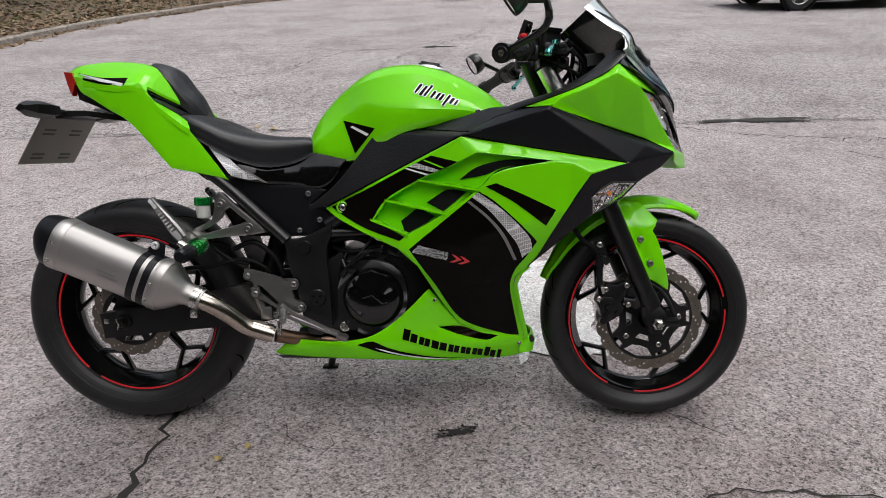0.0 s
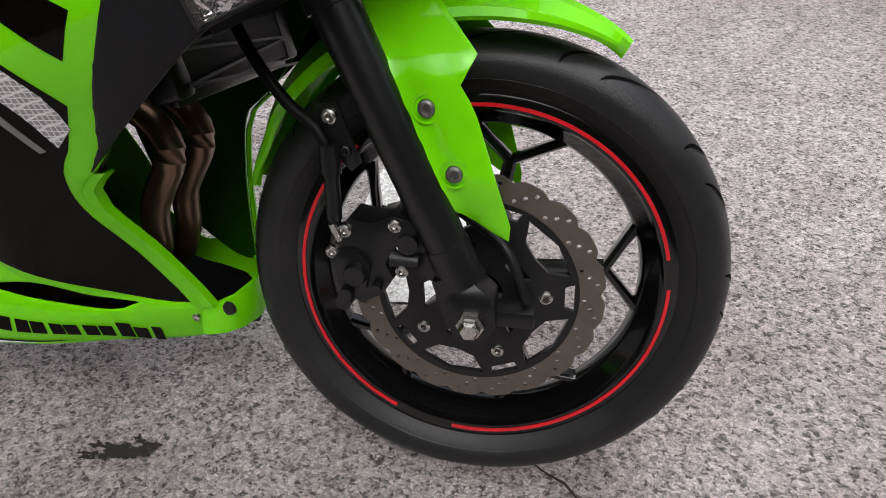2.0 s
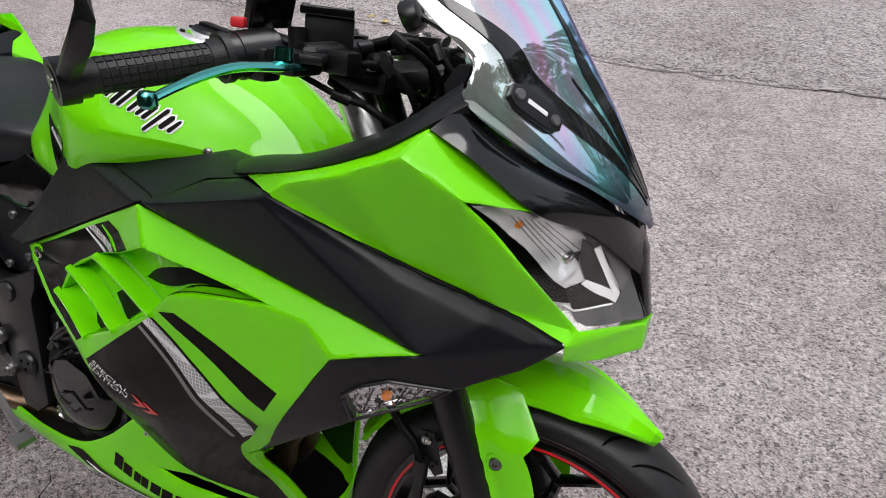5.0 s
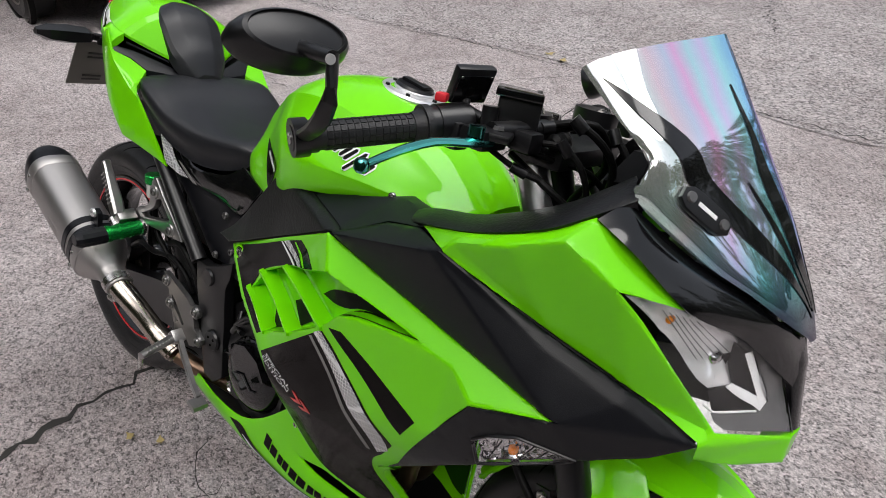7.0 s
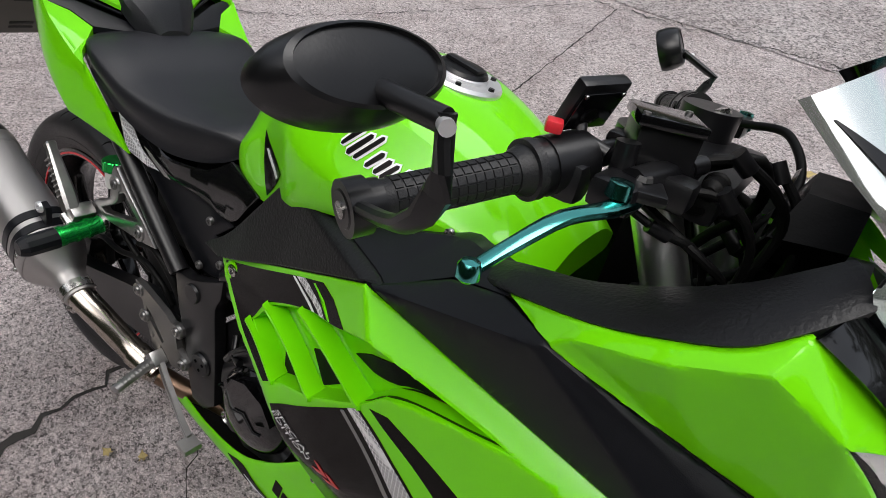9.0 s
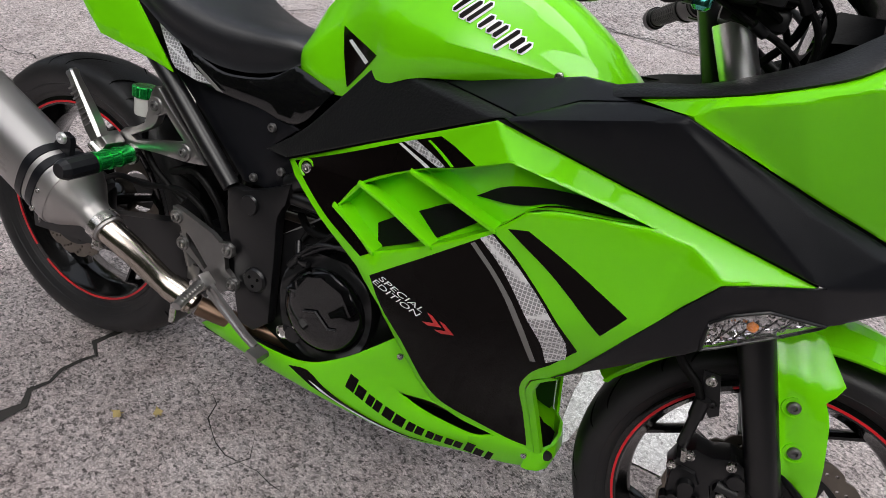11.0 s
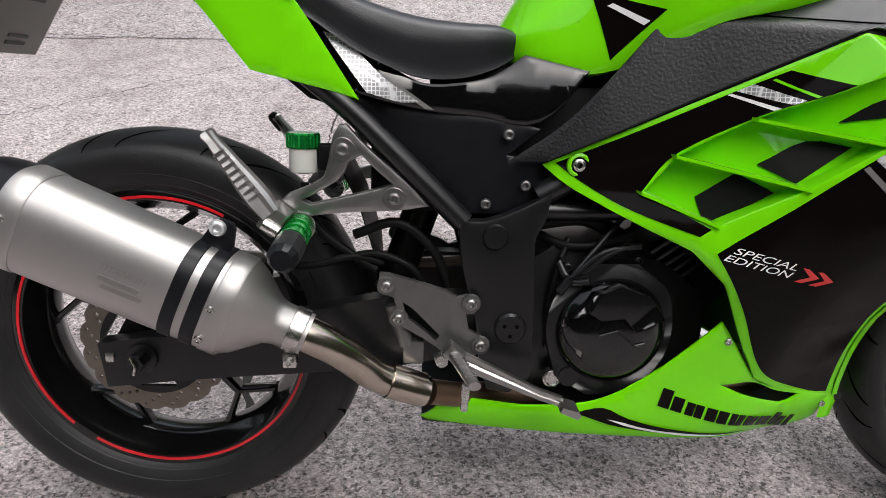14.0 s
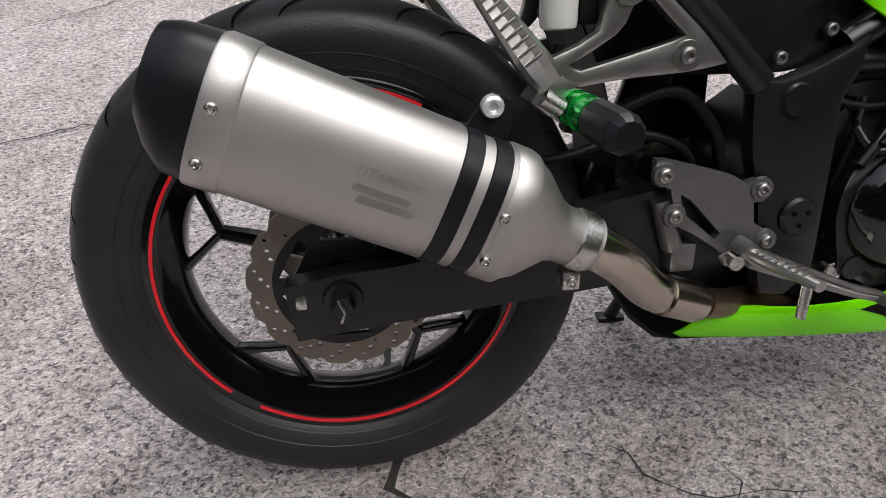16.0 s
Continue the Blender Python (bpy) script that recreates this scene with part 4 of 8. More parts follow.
# front indicators
for s in (0, 1):
    f = (lambda b: mirrored(b)) if s else (lambda b: b)
    ind = part("indicator", f(skin(IND, -0.010, 0.004, grid=0.0035, corner=9, extra=lambda x, z: 0.0026 * abs(math.sin(x * 330 + z * 120)) + 0.002 * math.sin(z * 330) - 0.008 * max(0, 1 - ((x - 1.243) / 0.03) ** 2 - ((z - 0.640) / 0.025) ** 2))), FACETDARK, bike, "clear front indicator with an amber bulb")
    part("indicator_back", f(skin([(1.190, 0.636), (1.212, 0.657), (1.248, 0.673), (1.316, 0.669), (1.286, 0.623), (1.200, 0.583)], -0.020, 0.003, corner=9)), INNER, ind, "black back of the indicator")
    part("indicator_rim", f(tube([(x_, -half(x_, z_) - 0.003, z_) for x_, z_ in spline(IND, 0.006, True, 9)] , 0.0022, 8, 0.004)), FRAME, ind, "thin black rim")
    for k in range(4):
        xa = 1.214 + 0.018 * k
        part("facet_bar", f(tube([(xa, -half(xa, 0.606 + 0.010 * k) + 0.004, 0.606 + 0.010 * k), (xa + 0.014, -half(xa + 0.014, 0.644 + 0.006 * k) + 0.004, 0.644 + 0.006 * k)], 0.0011, 6)), INNER, ind)
    part("bulb", f(moved(lathe([(0.005, 0.0), (0.0065, -0.006), (0.0045, -0.010), (0.001, -0.0115)], 16), Matrix.Translation((1.243, -half(1.243, 0.640) + 0.006, 0.640)))), AMBER, ind, "amber bulb")
    o = part("lens", f(skin(IND, 0.004, 0.002, corner=9, extra=lambda x, z: 0.008 * max(0, 1 - ((x - 1.25) / 0.06) ** 2 - ((z - 0.635) / 0.04) ** 2))), LENS, ind, "clear faceted lens")
    o.visible_shadow = False

# belly pan
BELLY = [(0.397, 0.225), (0.451, 0.261), (0.553, 0.259), (0.648, 0.272), (0.723, 0.318), (0.809, 0.402), (0.886, 0.308), (0.94, 0.280), (1.0, 0.262), (1.066, 0.243), (1.085, 0.190), (1.0, 0.186), (0.778, 0.205), (0.586, 0.210), (0.409, 0.217)]
def belly_w(x, z):
    w = cubic((0.39, 0.55, 0.73, 0.85, 0.95, 1.05, 1.10), (0.130, 0.150, 0.160, 0.150, 0.110, 0.074, 0.030), x)
    return w - max(0, 0.235 - z) * 0.5 + max(0, z - 0.30) * 0.12


SLOT = [(0.830, 0.298), (0.885, 0.296), (0.940, 0.270), (0.990, 0.256), (0.955, 0.247), (0.890, 0.270)]
belly = part("belly_pan", skin(BELLY, 0.002, 0.004, [SLOT], width=belly_w), GREEN, bike, "lime-green belly pan")
part("belly_pan", mirrored(skin(BELLY, 0.002, 0.004, [SLOT], width=belly_w)), GREEN, bike, "lime-green belly pan")
part("decal", skin([(0.62, 0.252), (0.66, 0.262), (0.70, 0.245), (0.80, 0.219), (0.90, 0.203), (0.80, 0.212), (0.70, 0.228)], 0.0034, 0.0007, width=belly_w), BLACKDECAL, belly, "black swoosh")
part("decal", skin([(0.668, 0.244), (0.690, 0.240), (0.74, 0.2255), (0.80, 0.2145), (0.86, 0.206), (0.80, 0.2105), (0.72, 0.2265)], 0.0041, 0.0007, width=belly_w), WHITE, belly, "white swoosh")
part("drain_hole", moved(lathe([(0.009, 0.0), (0.009, -0.0015), (0.001, -0.0015)], 20), Matrix.Translation((0.508, -0.139, 0.236))), INNER, belly, "black drain hole")
rings = []
for x, w in ((0.40, 0.125), (0.55, 0.142), (0.73, 0.150), (0.85, 0.138), (0.95, 0.100), (1.05, 0.064), (1.09, 0.030)):
    rings.append([(x, -w, 0.216), (x, -w * 0.6, 0.19), (x, 0, 0.178), (x, w * 0.6, 0.19), (x, w, 0.216), (x, w * 0.6, 0.198), (x, 0, 0.186), (x, -w * 0.6, 0.198)])
part("belly_floor", loft(rings), INNER, bike, "underside of the belly pan")
part("belly_nose", loft([[(x, y, 0.243), (x + 0.007, y, 0.222), (x + 0.002, y, 0.198 - 0.010 * (1 - abs(y) / 0.07)), (x - 0.008, y, 0.198 - 0.010 * (1 - abs(y) / 0.07)), (x - 0.006, y, 0.243)] for x, y in ((1.056, -0.070), (1.074, -0.060), (1.087, -0.038), (1.092, 0.0), (1.087, 0.038), (1.074, 0.060), (1.056, 0.070))]), GREEN, bike, "lime-green nose of the belly pan", smooth=40)
# the duct behind the front wheel: inner green face of the lower fairing
for s in (0, 1):
    f = (lambda b: mirrored(b)) if s else (lambda b: b)
    P = [(1.052, 0.456), (1.027, 0.433), (1.022, 0.408), (1.037, 0.337), (1.061, 0.243)]
    A = spline([(x, z, 0) for x, z in P], 0.015)
    bm = bmesh.new()
    prev = None
    for p in A:
        w = half(p.x, p.y)
        row = [bm.verts.new(q) for q in ((p.x, -w - 0.001, p.y), (p.x + 0.010, -w + 0.002, p.y), (p.x + 0.013, -w + 0.012, p.y), (p.x + 0.009, -w + 0.016, p.y), (p.x + 0.002, -w + 0.006, p.y))]
        if prev:
            for i in range(5):
                bm.faces.new([prev[i], prev[(i + 1) % 5], row[(i + 1) % 5], row[i]])
        prev = row
    part("fairing_duct", f(bm), GREEN, bike, "green lip of the lower fairing")


# lettering on the lower panel
def lettering(text, size, origin, dx, parent, mat, off=0.0024, shear=0.35, stretch=1.0):
    cu = bpy.data.curves.new("lettering", "FONT")
    cu.body, cu.size, cu.shear, cu.extrude = text, size, shear, 0.0
    tmp = new("lettering_source", cu)
    bpy.context.view_layer.update()
    me = bpy.data.meshes.new_from_object(tmp.evaluated_get(bpy.context.evaluated_depsgraph_get()))
    bpy.data.objects.remove(tmp)
    bm = bmesh.new()
    bm.from_mesh(me)
    bpy.data.meshes.remove(me)
    ca, sa = math.cos(dx), math.sin(dx)
    for v in bm.verts:
        u, w = v.co.x * stretch, v.co.y
        x, z = origin[0] + u * ca - w * sa, origin[1] + u * sa + w * ca
        v.co = Vector((x, -(half(x, z) + off), z))
    return part("lettering", bm, mat, parent, "white words on the panel")


lettering("SPECIAL", 0.0128, (0.7800, 0.5130), radians(-13), fairing, WHITE, stretch=1.78, shear=0.3)
lettering("EDITION", 0.0128, (0.7700, 0.5035), radians(-13), fairing, WHITE, stretch=1.70, shear=0.3)
for k in (0, 1):
    x0, z0 = 0.868 + 0.020 * k, 0.487 - 0.0045 * k
    part("decal", skin([(x0, z0 + 0.012), (x0 + 0.008, z0 + 0.0105), (x0 + 0.024, z0 - 0.002), (x0 + 0.004, z0 - 0.009), (x0 - 0.006, z0 - 0.007), (x0 + 0.012, z0 - 0.0005)], 0.0022, 0.0007, corner=5), REDVINYL, fairing, "red arrow")
# maker's mark on the belly: slanted bars, two to a block
u = 0.0
for k, w in enumerate((0.036, 0.027, 0.038, 0.027, 0.025, 0.027, 0.030, 0.010)):
    for a, b, h in ((0.0, 0.46, 0.029 if k in (0, 6) else 0.020), (0.535, 1.0, 0.022 if k in (0, 6) else 0.020)) if k < 7 else ((0.0, 1.0, 0.027),):
        x0, x1 = 0.738 + u + w * a, 0.738 + u + w * b
        z0, z1 = 0.268 - (x0 - 0.738) * 0.325, 0.268 - (x1 - 0.738) * 0.325
        o = [(x0, z0), (x0 + h * 0.2, z0 + h), (x1 + h * 0.2, z1 + h), (x1, z1)]
        part("maker_mark", skin(o, 0.0036, 0.0007, width=belly_w, corner=5), BLACKDECAL, belly, "black maker's mark")
    u += w + 0.0052


# ---- wheels ----
def arc_ring(r0, r1, a0, a1, y0, y1, n=40):
    bm = bmesh.new()
    prev = None
    for i in range(n + 1):
        t = radians(a0 + (a1 - a0) * i / n)
        c, s = math.cos(t), math.sin(t)
        row = [bm.verts.new((r * c, y, r * s)) for r, y in ((r0, y0), (r1, y0), (r1, y1), (r0, y1))]
        if prev:
            for k in range(4):
                bm.faces.new([prev[k], prev[(k + 1) % 4], row[(k + 1) % 4], row[k]])
        else:
            bm.faces.new(row)
        prev = row
    bm.faces.new(list(reversed(prev)))
    return bm


def circle(c, r, n=10):
    return [(c[0] + r * math.cos(2 * math.pi * i / n), c[1] + r * math.sin(2 * math.pi * i / n)) for i in range(n)]


def polar(r, a):
    return (r * math.cos(radians(a)), r * math.sin(radians(a)))


def petal_disc(R, r0, petals, turn, y0, y1):
    out = []
    n = petals * 8
    for i in range(n):
        a = 360 * i / n
        ph = (a * petals / 360) % 1
        out.append(polar(R - 0.0055 * max(0, math.cos(2 * math.pi * ph)) ** 2, a + turn))
    inner = [polar(r0, 360 * i / 60) for i in range(60)]
    holes = [inner]
    for i in range(petals):
        for k, rr in ((0.30, 0.0085), (0.55, 0.016), (0.80, 0.0235)):
            holes.append(circle(polar(R - rr, (i + k) * 360 / petals + turn), 0.0029, 8))
    return plate(out, y0, y1, holes, corner=179, step=1.0)


def wheel(name, at, R, half_w, bead, h, spokes_turn, stripe_turn, stripes, label):
    """A road wheel: tyre, rim, five forked spokes, hub and red rim tape."""
    w = new(name)
    w.parent = bike
    w.matrix_basis = Matrix.Translation(at)
    w["label"] = label
    k = half_w / 0.055
    T = R - bead
    side = [(bead - 0.002, -h + 0.001), (bead + 0.10 * T, -h - 0.006 * k), (bead + 0.34 * T, -half_w * 0.95), (bead + 0.56 * T, -half_w), (bead + 0.76 * T, -half_w * 0.90),
            (bead + 0.90 * T, -half_w * 0.63), (bead + 0.975 * T, -half_w * 0.32), (R, 0)]
    prof = spline([(r, y, 0) for r, y in side], 0.006, corner=170)
    prof = [(p.x, p.y) for p in prof]
    prof = prof + [(r, -y) for r, y in reversed(prof[:-1])]
    tyre = part("tyre", lathe(prof, 120, cap=False), RUBBER, w, "worn black road tyre")
    # tread grooves, sunk-looking slots that follow the crown
    def surf(y):
        y = abs(y)
        return cubic([abs(q[1]) for q in reversed(side[3:])], [q[0] for q in reversed(side[3:])], y)
    gm = bmesh.new()
    for i in range(22):
        for sgn in (-1, 1):
            a0 = 360 * i / 22 + (8 if sgn > 0 else 0)
            rows = []
            nn = 9
            for j in range(nn + 1):
                u = j / nn
                y = sgn * half_w * (0.20 + 0.72 * u)
                a = radians(a0 + 15 * u - 6 * u * u + (7 if i % 2 else 0) * u)
                wd = 0.0046 * math.sin(math.pi * (0.08 + 0.84 * u)) * (1 if i % 2 else 0.8) / R
                r = surf(y) + 0.0009
                rows.append([gm.verts.new((r * math.cos(a + q), y, r * math.sin(a + q))) for q in (-wd, wd)])
            for A, B in zip(rows, rows[1:]):
                gm.faces.new([A[0], A[1], B[1], B[0]])
    part("tread_groove", gm, GROOVE, tyre)
    # ridges on the sidewall
    for rr in (bead + 0.12 * T, bead + 0.30 * T):
        yy = -cubic([q[0] for q in side[:4]], [-q[1] for q in side[:4]], rr)
        part("tyre_bead_line", lathe([(rr, yy - 0.0002), (rr + 0.0008, yy - 0.0010), (rr + 0.0016, yy - 0.0002)], 90, cap=False), RUBBER, tyre)
    rim = [(bead + 0.003, -h), (bead + 0.003, -h - 0.004), (bead - 0.003, -h - 0.006), (bead - 0.013, -h - 0.004), (bead - 0.017, -h + 0.006), (bead - 0.030, -h * 0.45), (bead - 0.034, -h * 0.2)]
    rim = rim + [(r, -y) for r, y in reversed(rim)] + [(bead - 0.010, h * 0.5), (bead - 0.010, -h * 0.5)]
    rp = part("rim", lathe(rim, 110, closed=True), RIM, w, "gloss black rim")
    for a0, a1 in stripes:
        part("rim_tape", arc_ring(bead - 0.0095, bead - 0.0055, a0 + stripe_turn, a1 + stripe_turn, -h - 0.0068, -h - 0.004), RED, rp, "red rim tape")
    ri = bead - 0.034
    for i in range(5):
        a = spokes_turn + 72 * i
        c1 = Vector((*polar(0.035, a), 0)); c2 = Vector((*polar(ri - 0.040, a), 0))
        def bar(p, q, w0, w1, t0, t1):
            d = (q - p).normalized(); s = Vector((-d.y, d.x, 0))
            rings = []
            for pt, ww, tt in ((p, w0, t0), (p.lerp(q, 0.5), (w0 + w1) * 0.46, (t0 + t1) / 2), (q, w1, t1)):
                rings.append([Vector((v.x, yy, v.y)) for v, yy in ((pt + s * ww, -tt * 0.6), (pt + s * ww * 0.45, -tt), (pt - s * ww * 0.45, -tt), (pt - s * ww, -tt * 0.6), (pt - s * ww, tt * 0.6), (pt - s * ww * 0.45, tt), (pt + s * ww * 0.45, tt), (pt + s * ww, tt * 0.6))])
            return loft(rings)
        sp = join(bar(c1, c2, 0.0115, 0.0075, 0.020, 0.013), bar(c2, Vector((*polar(ri + 0.006, a - 17), 0)), 0.0052, 0.0062, 0.012, 0.011), bar(c2, Vector((*polar(ri + 0.006, a + 17), 0)), 0.0052, 0.0062, 0.012, 0.011))
        part("spoke", sp, RIM, w)
    part("hub", lathe([(0.02, -0.05), (0.036, -0.05), (0.040, -0.03), (0.044, 0.0), (0.040, 0.03), (0.036, 0.05), (0.02, 0.05)], 40), RIM, w)
    return w


front = wheel("front_wheel", (1.402, 0, 0.290), 0.2855, 0.055, 0.222, 0.035, 7, 0, [(14, 120), (130, 241), (262, 364)], "front wheel with red rim tape and petal disc")
front.matrix_basis = Matrix.Translation((1.400, 0.002, 0.287)) @ pose(0, 0, 0, 0, 0, 1.7) @ pose(0, 0, 0, -1.3, 0, 0)
rear = wheel("rear_wheel", (0.0, 0, 0.314), 0.3135, 0.070, 0.225, 0.050, 20, 0, [(62, 225), (236, 352)], "rear wheel with red rim tape and petal disc")
part("brake_disc", petal_disc(0.1450, 0.113, 20, 4, -0.0575, -0.0530), DISC, front, "drilled petal brake disc")
win = []
for i in range(5):
    a = 2 + 72 * i
    win.append([polar(0.086, a + 21), polar(0.109, a + 14), polar(0.111, a + 36), polar(0.109, a + 58), polar(0.086, a + 51), polar(0.080, a + 36)])
    win.append([polar(0.101, a - 8), polar(0.112, a - 9), polar(0.112, a + 9), polar(0.101, a + 8)])
    win.append([polar(0.050, a + 22), polar(0.066, a + 18), polar(0.066, a + 54), polar(0.050, a + 50)])
part("disc_carrier", plate([polar(0.1165, 4 * i) for i in range(90)], -0.0585, -0.0515, win + [[polar(0.030, 12 * i) for i in range(30)]], corner=30, step=1.0), CARRIER, front, "black disc carrier")
for i in range(5):
    bolt(Vector((*polar(0.079, 2 + 72 * i)[:1], -0.0585, polar(0.079, 2 + 72 * i)[1])), 0.0085, STEEL, front, "disc_bolt", "steel disc bolt")
part("brake_disc", petal_disc(0.1090, 0.076, 16, 3, -0.087, -0.0825), DISC, rear, "drilled petal rear brake disc")
part("disc_carrier", plate([polar(0.080, 4 * i) for i in range(90)], -0.088, -0.082, [[polar(0.058, a + 8), polar(0.073, a + 8), polar(0.073, a + 52), polar(0.058, a + 52)] for a in range(0, 360, 60)] + [[polar(0.028, 12 * i) for i in range(30)]], corner=30, step=1.0), CARRIER, rear, "black disc carrier")
part("sprocket", lathe([(0.05, 0.082), (0.098, 0.082), (0.104, 0.085), (0.098, 0.088), (0.05, 0.088)], 60, closed=True), DISC, rear, "steel rear sprocket")

# ---- front fork, mudguard and brake ----
def fork_at(z, y):
    return Vector((1.397 - 0.4508 * (z - 0.32), y, z))


fork = new("front_fork")
fork.parent = bike
fork["label"] = "telescopic front fork with matt black legs"
for y in (-0.100, 0.100):
    part("fork_leg", tube([fork_at(0.335, y), fork_at(0.62, y)], (0.0228, 0.0238), 28), FRAME, fork, "matt black fork leg")
    part("fork_collar", tube([fork_at(0.330, y), fork_at(0.372, y)], (0.0252, 0.0240), 28), FRAME, fork)
    part("fork_seal", tube([fork_at(0.60, y), fork_at(0.635, y)], 0.0272, 28), FRAME, fork)
    part("stanchion", tube([fork_at(0.62, y), fork_at(0.80, y), fork_at(0.945, y) + Vector((-0.012, 0, 0))], 0.0225, 32), SATIN, fork, "chromed fork tube")
    part("fork_cap", tube([fork_at(0.985, y), fork_at(1.0, y)], 0.016, 20), STEEL, fork)
    s = 1 if y > 0 else -1
    part("axle_clamp", plate([(1.362, 0.335), (1.398, 0.345), (1.427, 0.318), (1.430, 0.285), (1.415, 0.262), (1.392, 0.262), (1.378, 0.285)], y - 0.020, y + 0.018, bevel=0.006), FRAME, fork)
part("triple_clamp", join(box(fork_at(0.955, 0) + Vector((0.012, 0, 0)), (0.075, 0.25, 0.026), 0.008), box(fork_at(0.74, 0), (0.07, 0.24, 0.04), 0.008)), FRAME, fork, "black fork yoke")
part("steering_stem", tube([fork_at(0.74, 0) + Vector((-0.03, 0, 0)), fork_at(0.97, 0) + Vector((-0.03, 0, 0))], 0.022), FRAME, fork)
part("axle_nut", moved(lathe([(0.005, -0.016), (0.009, -0.016), (0.0115, -0.012), (0.0120, -0.005), (0.0155, -0.004), (0.0155, 0.004)], 6), Matrix.Translation((1.404, -0.124, 0.290))), STEEL, fork, "steel axle nut", smooth=10)
part("axle", moved(lathe([(0.009, -0.13), (0.009, 0.13)], 20), Matrix.Translation((1.404, 0.0, 0.290))), STEEL, fork)
part("speed_sensor", join(box((1.445, -0.085, 0.285), (0.05, 0.03, 0.02), 0.004), tube([(1.46, -0.085, 0.30), (1.43, -0.07, 0.36), (1.37, -0.06, 0.40)], 0.006)), FRAME, fork)
CAL = [(1.258, 0.380), (1.272, 0.396), (1.296, 0.392), (1.318, 0.402), (1.338, 0.398), (1.345, 0.382), (1.322, 0.366), (1.310, 0.345), (1.318, 0.328), (1.305, 0.308), (1.28, 0.292), (1.260, 0.305), (1.256, 0.325), (1.247, 0.345)]
cal = part("brake_caliper", plate(CAL, -0.108, -0.062, bevel=0.006), FRAME, fork, "black two-piston front brake caliper")
part("caliper_body", plate([(1.252, 0.350), (1.262, 0.362), (1.284, 0.360), (1.295, 0.345), (1.289, 0.316), (1.272, 0.304), (1.256, 0.316)], -0.116, -0.104, bevel=0.008), FRAME, cal)
for p, q in (((1.279, 0.336), 0.0130), ((1.268, 0.312), 0.0080)):
    part("piston_cap", moved(lathe([(q * 0.5, -0.006), (q * 0.85, -0.006), (q, -0.002), (q, 0.004)], 28), Matrix.Translation((p[0], -0.119, p[1]))), FRAME, cal)
for p in ((1.322, 0.392), (1.328, 0.340), (1.252, 0.356), (1.268, 0.382)):
    bolt((p[0], -0.110, p[1]), 0.0078, STEEL, cal, "bolt", "steel bolt")
part("bleed_nipple", tube([(1.262, -0.112, 0.372), (1.256, -0.116, 0.392)], 0.0042, 10), STEEL, cal)
part("pad_pin", tube([(1.300, -0.120, 0.318), (1.300, -0.112, 0.318)], 0.0065, 12), FRAME, cal)
part("pin_boss", tube([(1.335, -0.114, 0.372), (1.335, -0.098, 0.372)], 0.011, 16), FRAME, cal)
part("pin_boss", tube([(1.262, -0.118, 0.298), (1.262, -0.100, 0.298)], 0.009, 16), FRAME, cal)
part("rubber_boot", tube([(1.315, -0.105, 0.352), (1.345, -0.105, 0.350)], (0.010, 0.007), 14), RUBBER, cal)
part("bracket", plate([(1.325, 0.402), (1.370, 0.382), (1.385, 0.345), (1.350, 0.325), (1.322, 0.345)], -0.104, -0.090, bevel=0.003), FRAME, cal)
part("brake_hose", tube([(1.10, -0.05, 0.72), (1.150, -0.075, 0.60), (1.178, -0.085, 0.55), (1.21, -0.09, 0.508), (1.240, -0.095, 0.485), (1.253, -0.098, 0.455), (1.253, -0.10, 0.40), (1.258, -0.105, 0.372)], 0.0065), INNER, fork, "black brake hose")
part("hose_union", join(tube([(1.253, -0.098, 0.470), (1.2535, -0.099, 0.440)], 0.011), tube([(1.2535, -0.099, 0.440), (1.2535, -0.10, 0.390)], 0.0085)), FRAME, fork)
part("hose_bracket", plate([(1.240, 0.508), (1.262, 0.510), (1.283, 0.450), (1.272, 0.440), (1.258, 0.455), (1.246, 0.47)], -0.090, -0.086, bevel=0.001), FRAME, fork)
bolt((1.254, -0.092, 0.497), 0.0085, STEEL, fork, "bolt", "steel bolt")
bolt((1.268, -0.092, 0.462), 0.0065, FRAME, fork)

# mudguard: a crown that follows the tyre, with side flaps bolted to the fork
def guard(a0, a1, n, ro, wf, drop):
    rings = []
    for i in range(n + 1):
        u = i / n
        a = radians(a0 + (a1 - a0) * u)
        r, w, d = ro(u), wf(u), drop(u)
        row = []
        prof = [(-1, -d), (-0.96, -d * 0.62), (-0.80, -0.010), (-0.40, 0.0022), (0, 0.006), (0.40, 0.0022), (0.80, -0.010), (0.96, -d * 0.62), (1, -d)]
        for k, dr in prof:
            row.append((1.402 + (r + dr) * math.cos(a), w * k, 0.290 + (r + dr) * math.sin(a)))
        for k, dr in reversed(prof):
            row.append((1.402 + (r + dr - 0.004) * math.cos(a), w * k * 0.95, 0.290 + (r + dr - 0.004) * math.sin(a)))
        rings.append(row)
    return loft(rings)


mud = part("mudguard", guard(62.6, 160, 44, lambda u: 0.303 + 0.022 * math.sin(math.pi * min(1, u * 1.15)) ** 0.8, lambda u: 0.003 + 0.066 * min(1, (u / 0.22)) ** 0.7 * (1 if u < 0.72 else max(0.30, 1 - (u - 0.72) * 2.4)),
                           lambda u: 0.006 + 0.020 * math.sin(math.pi * u)), GREEN, fork, "lime-green front mudguard", smooth=13)
FLAP = [(1.262, 0.588), (1.30, 0.607), (1.36, 0.605), (1.40, 0.560), (1.386, 0.533), (1.402, 0.505), (1.438, 0.389), (1.437, 0.372), (1.39, 0.403), (1.341, 0.43), (1.347, 0.455), (1.318, 0.512), (1.295, 0.548)]
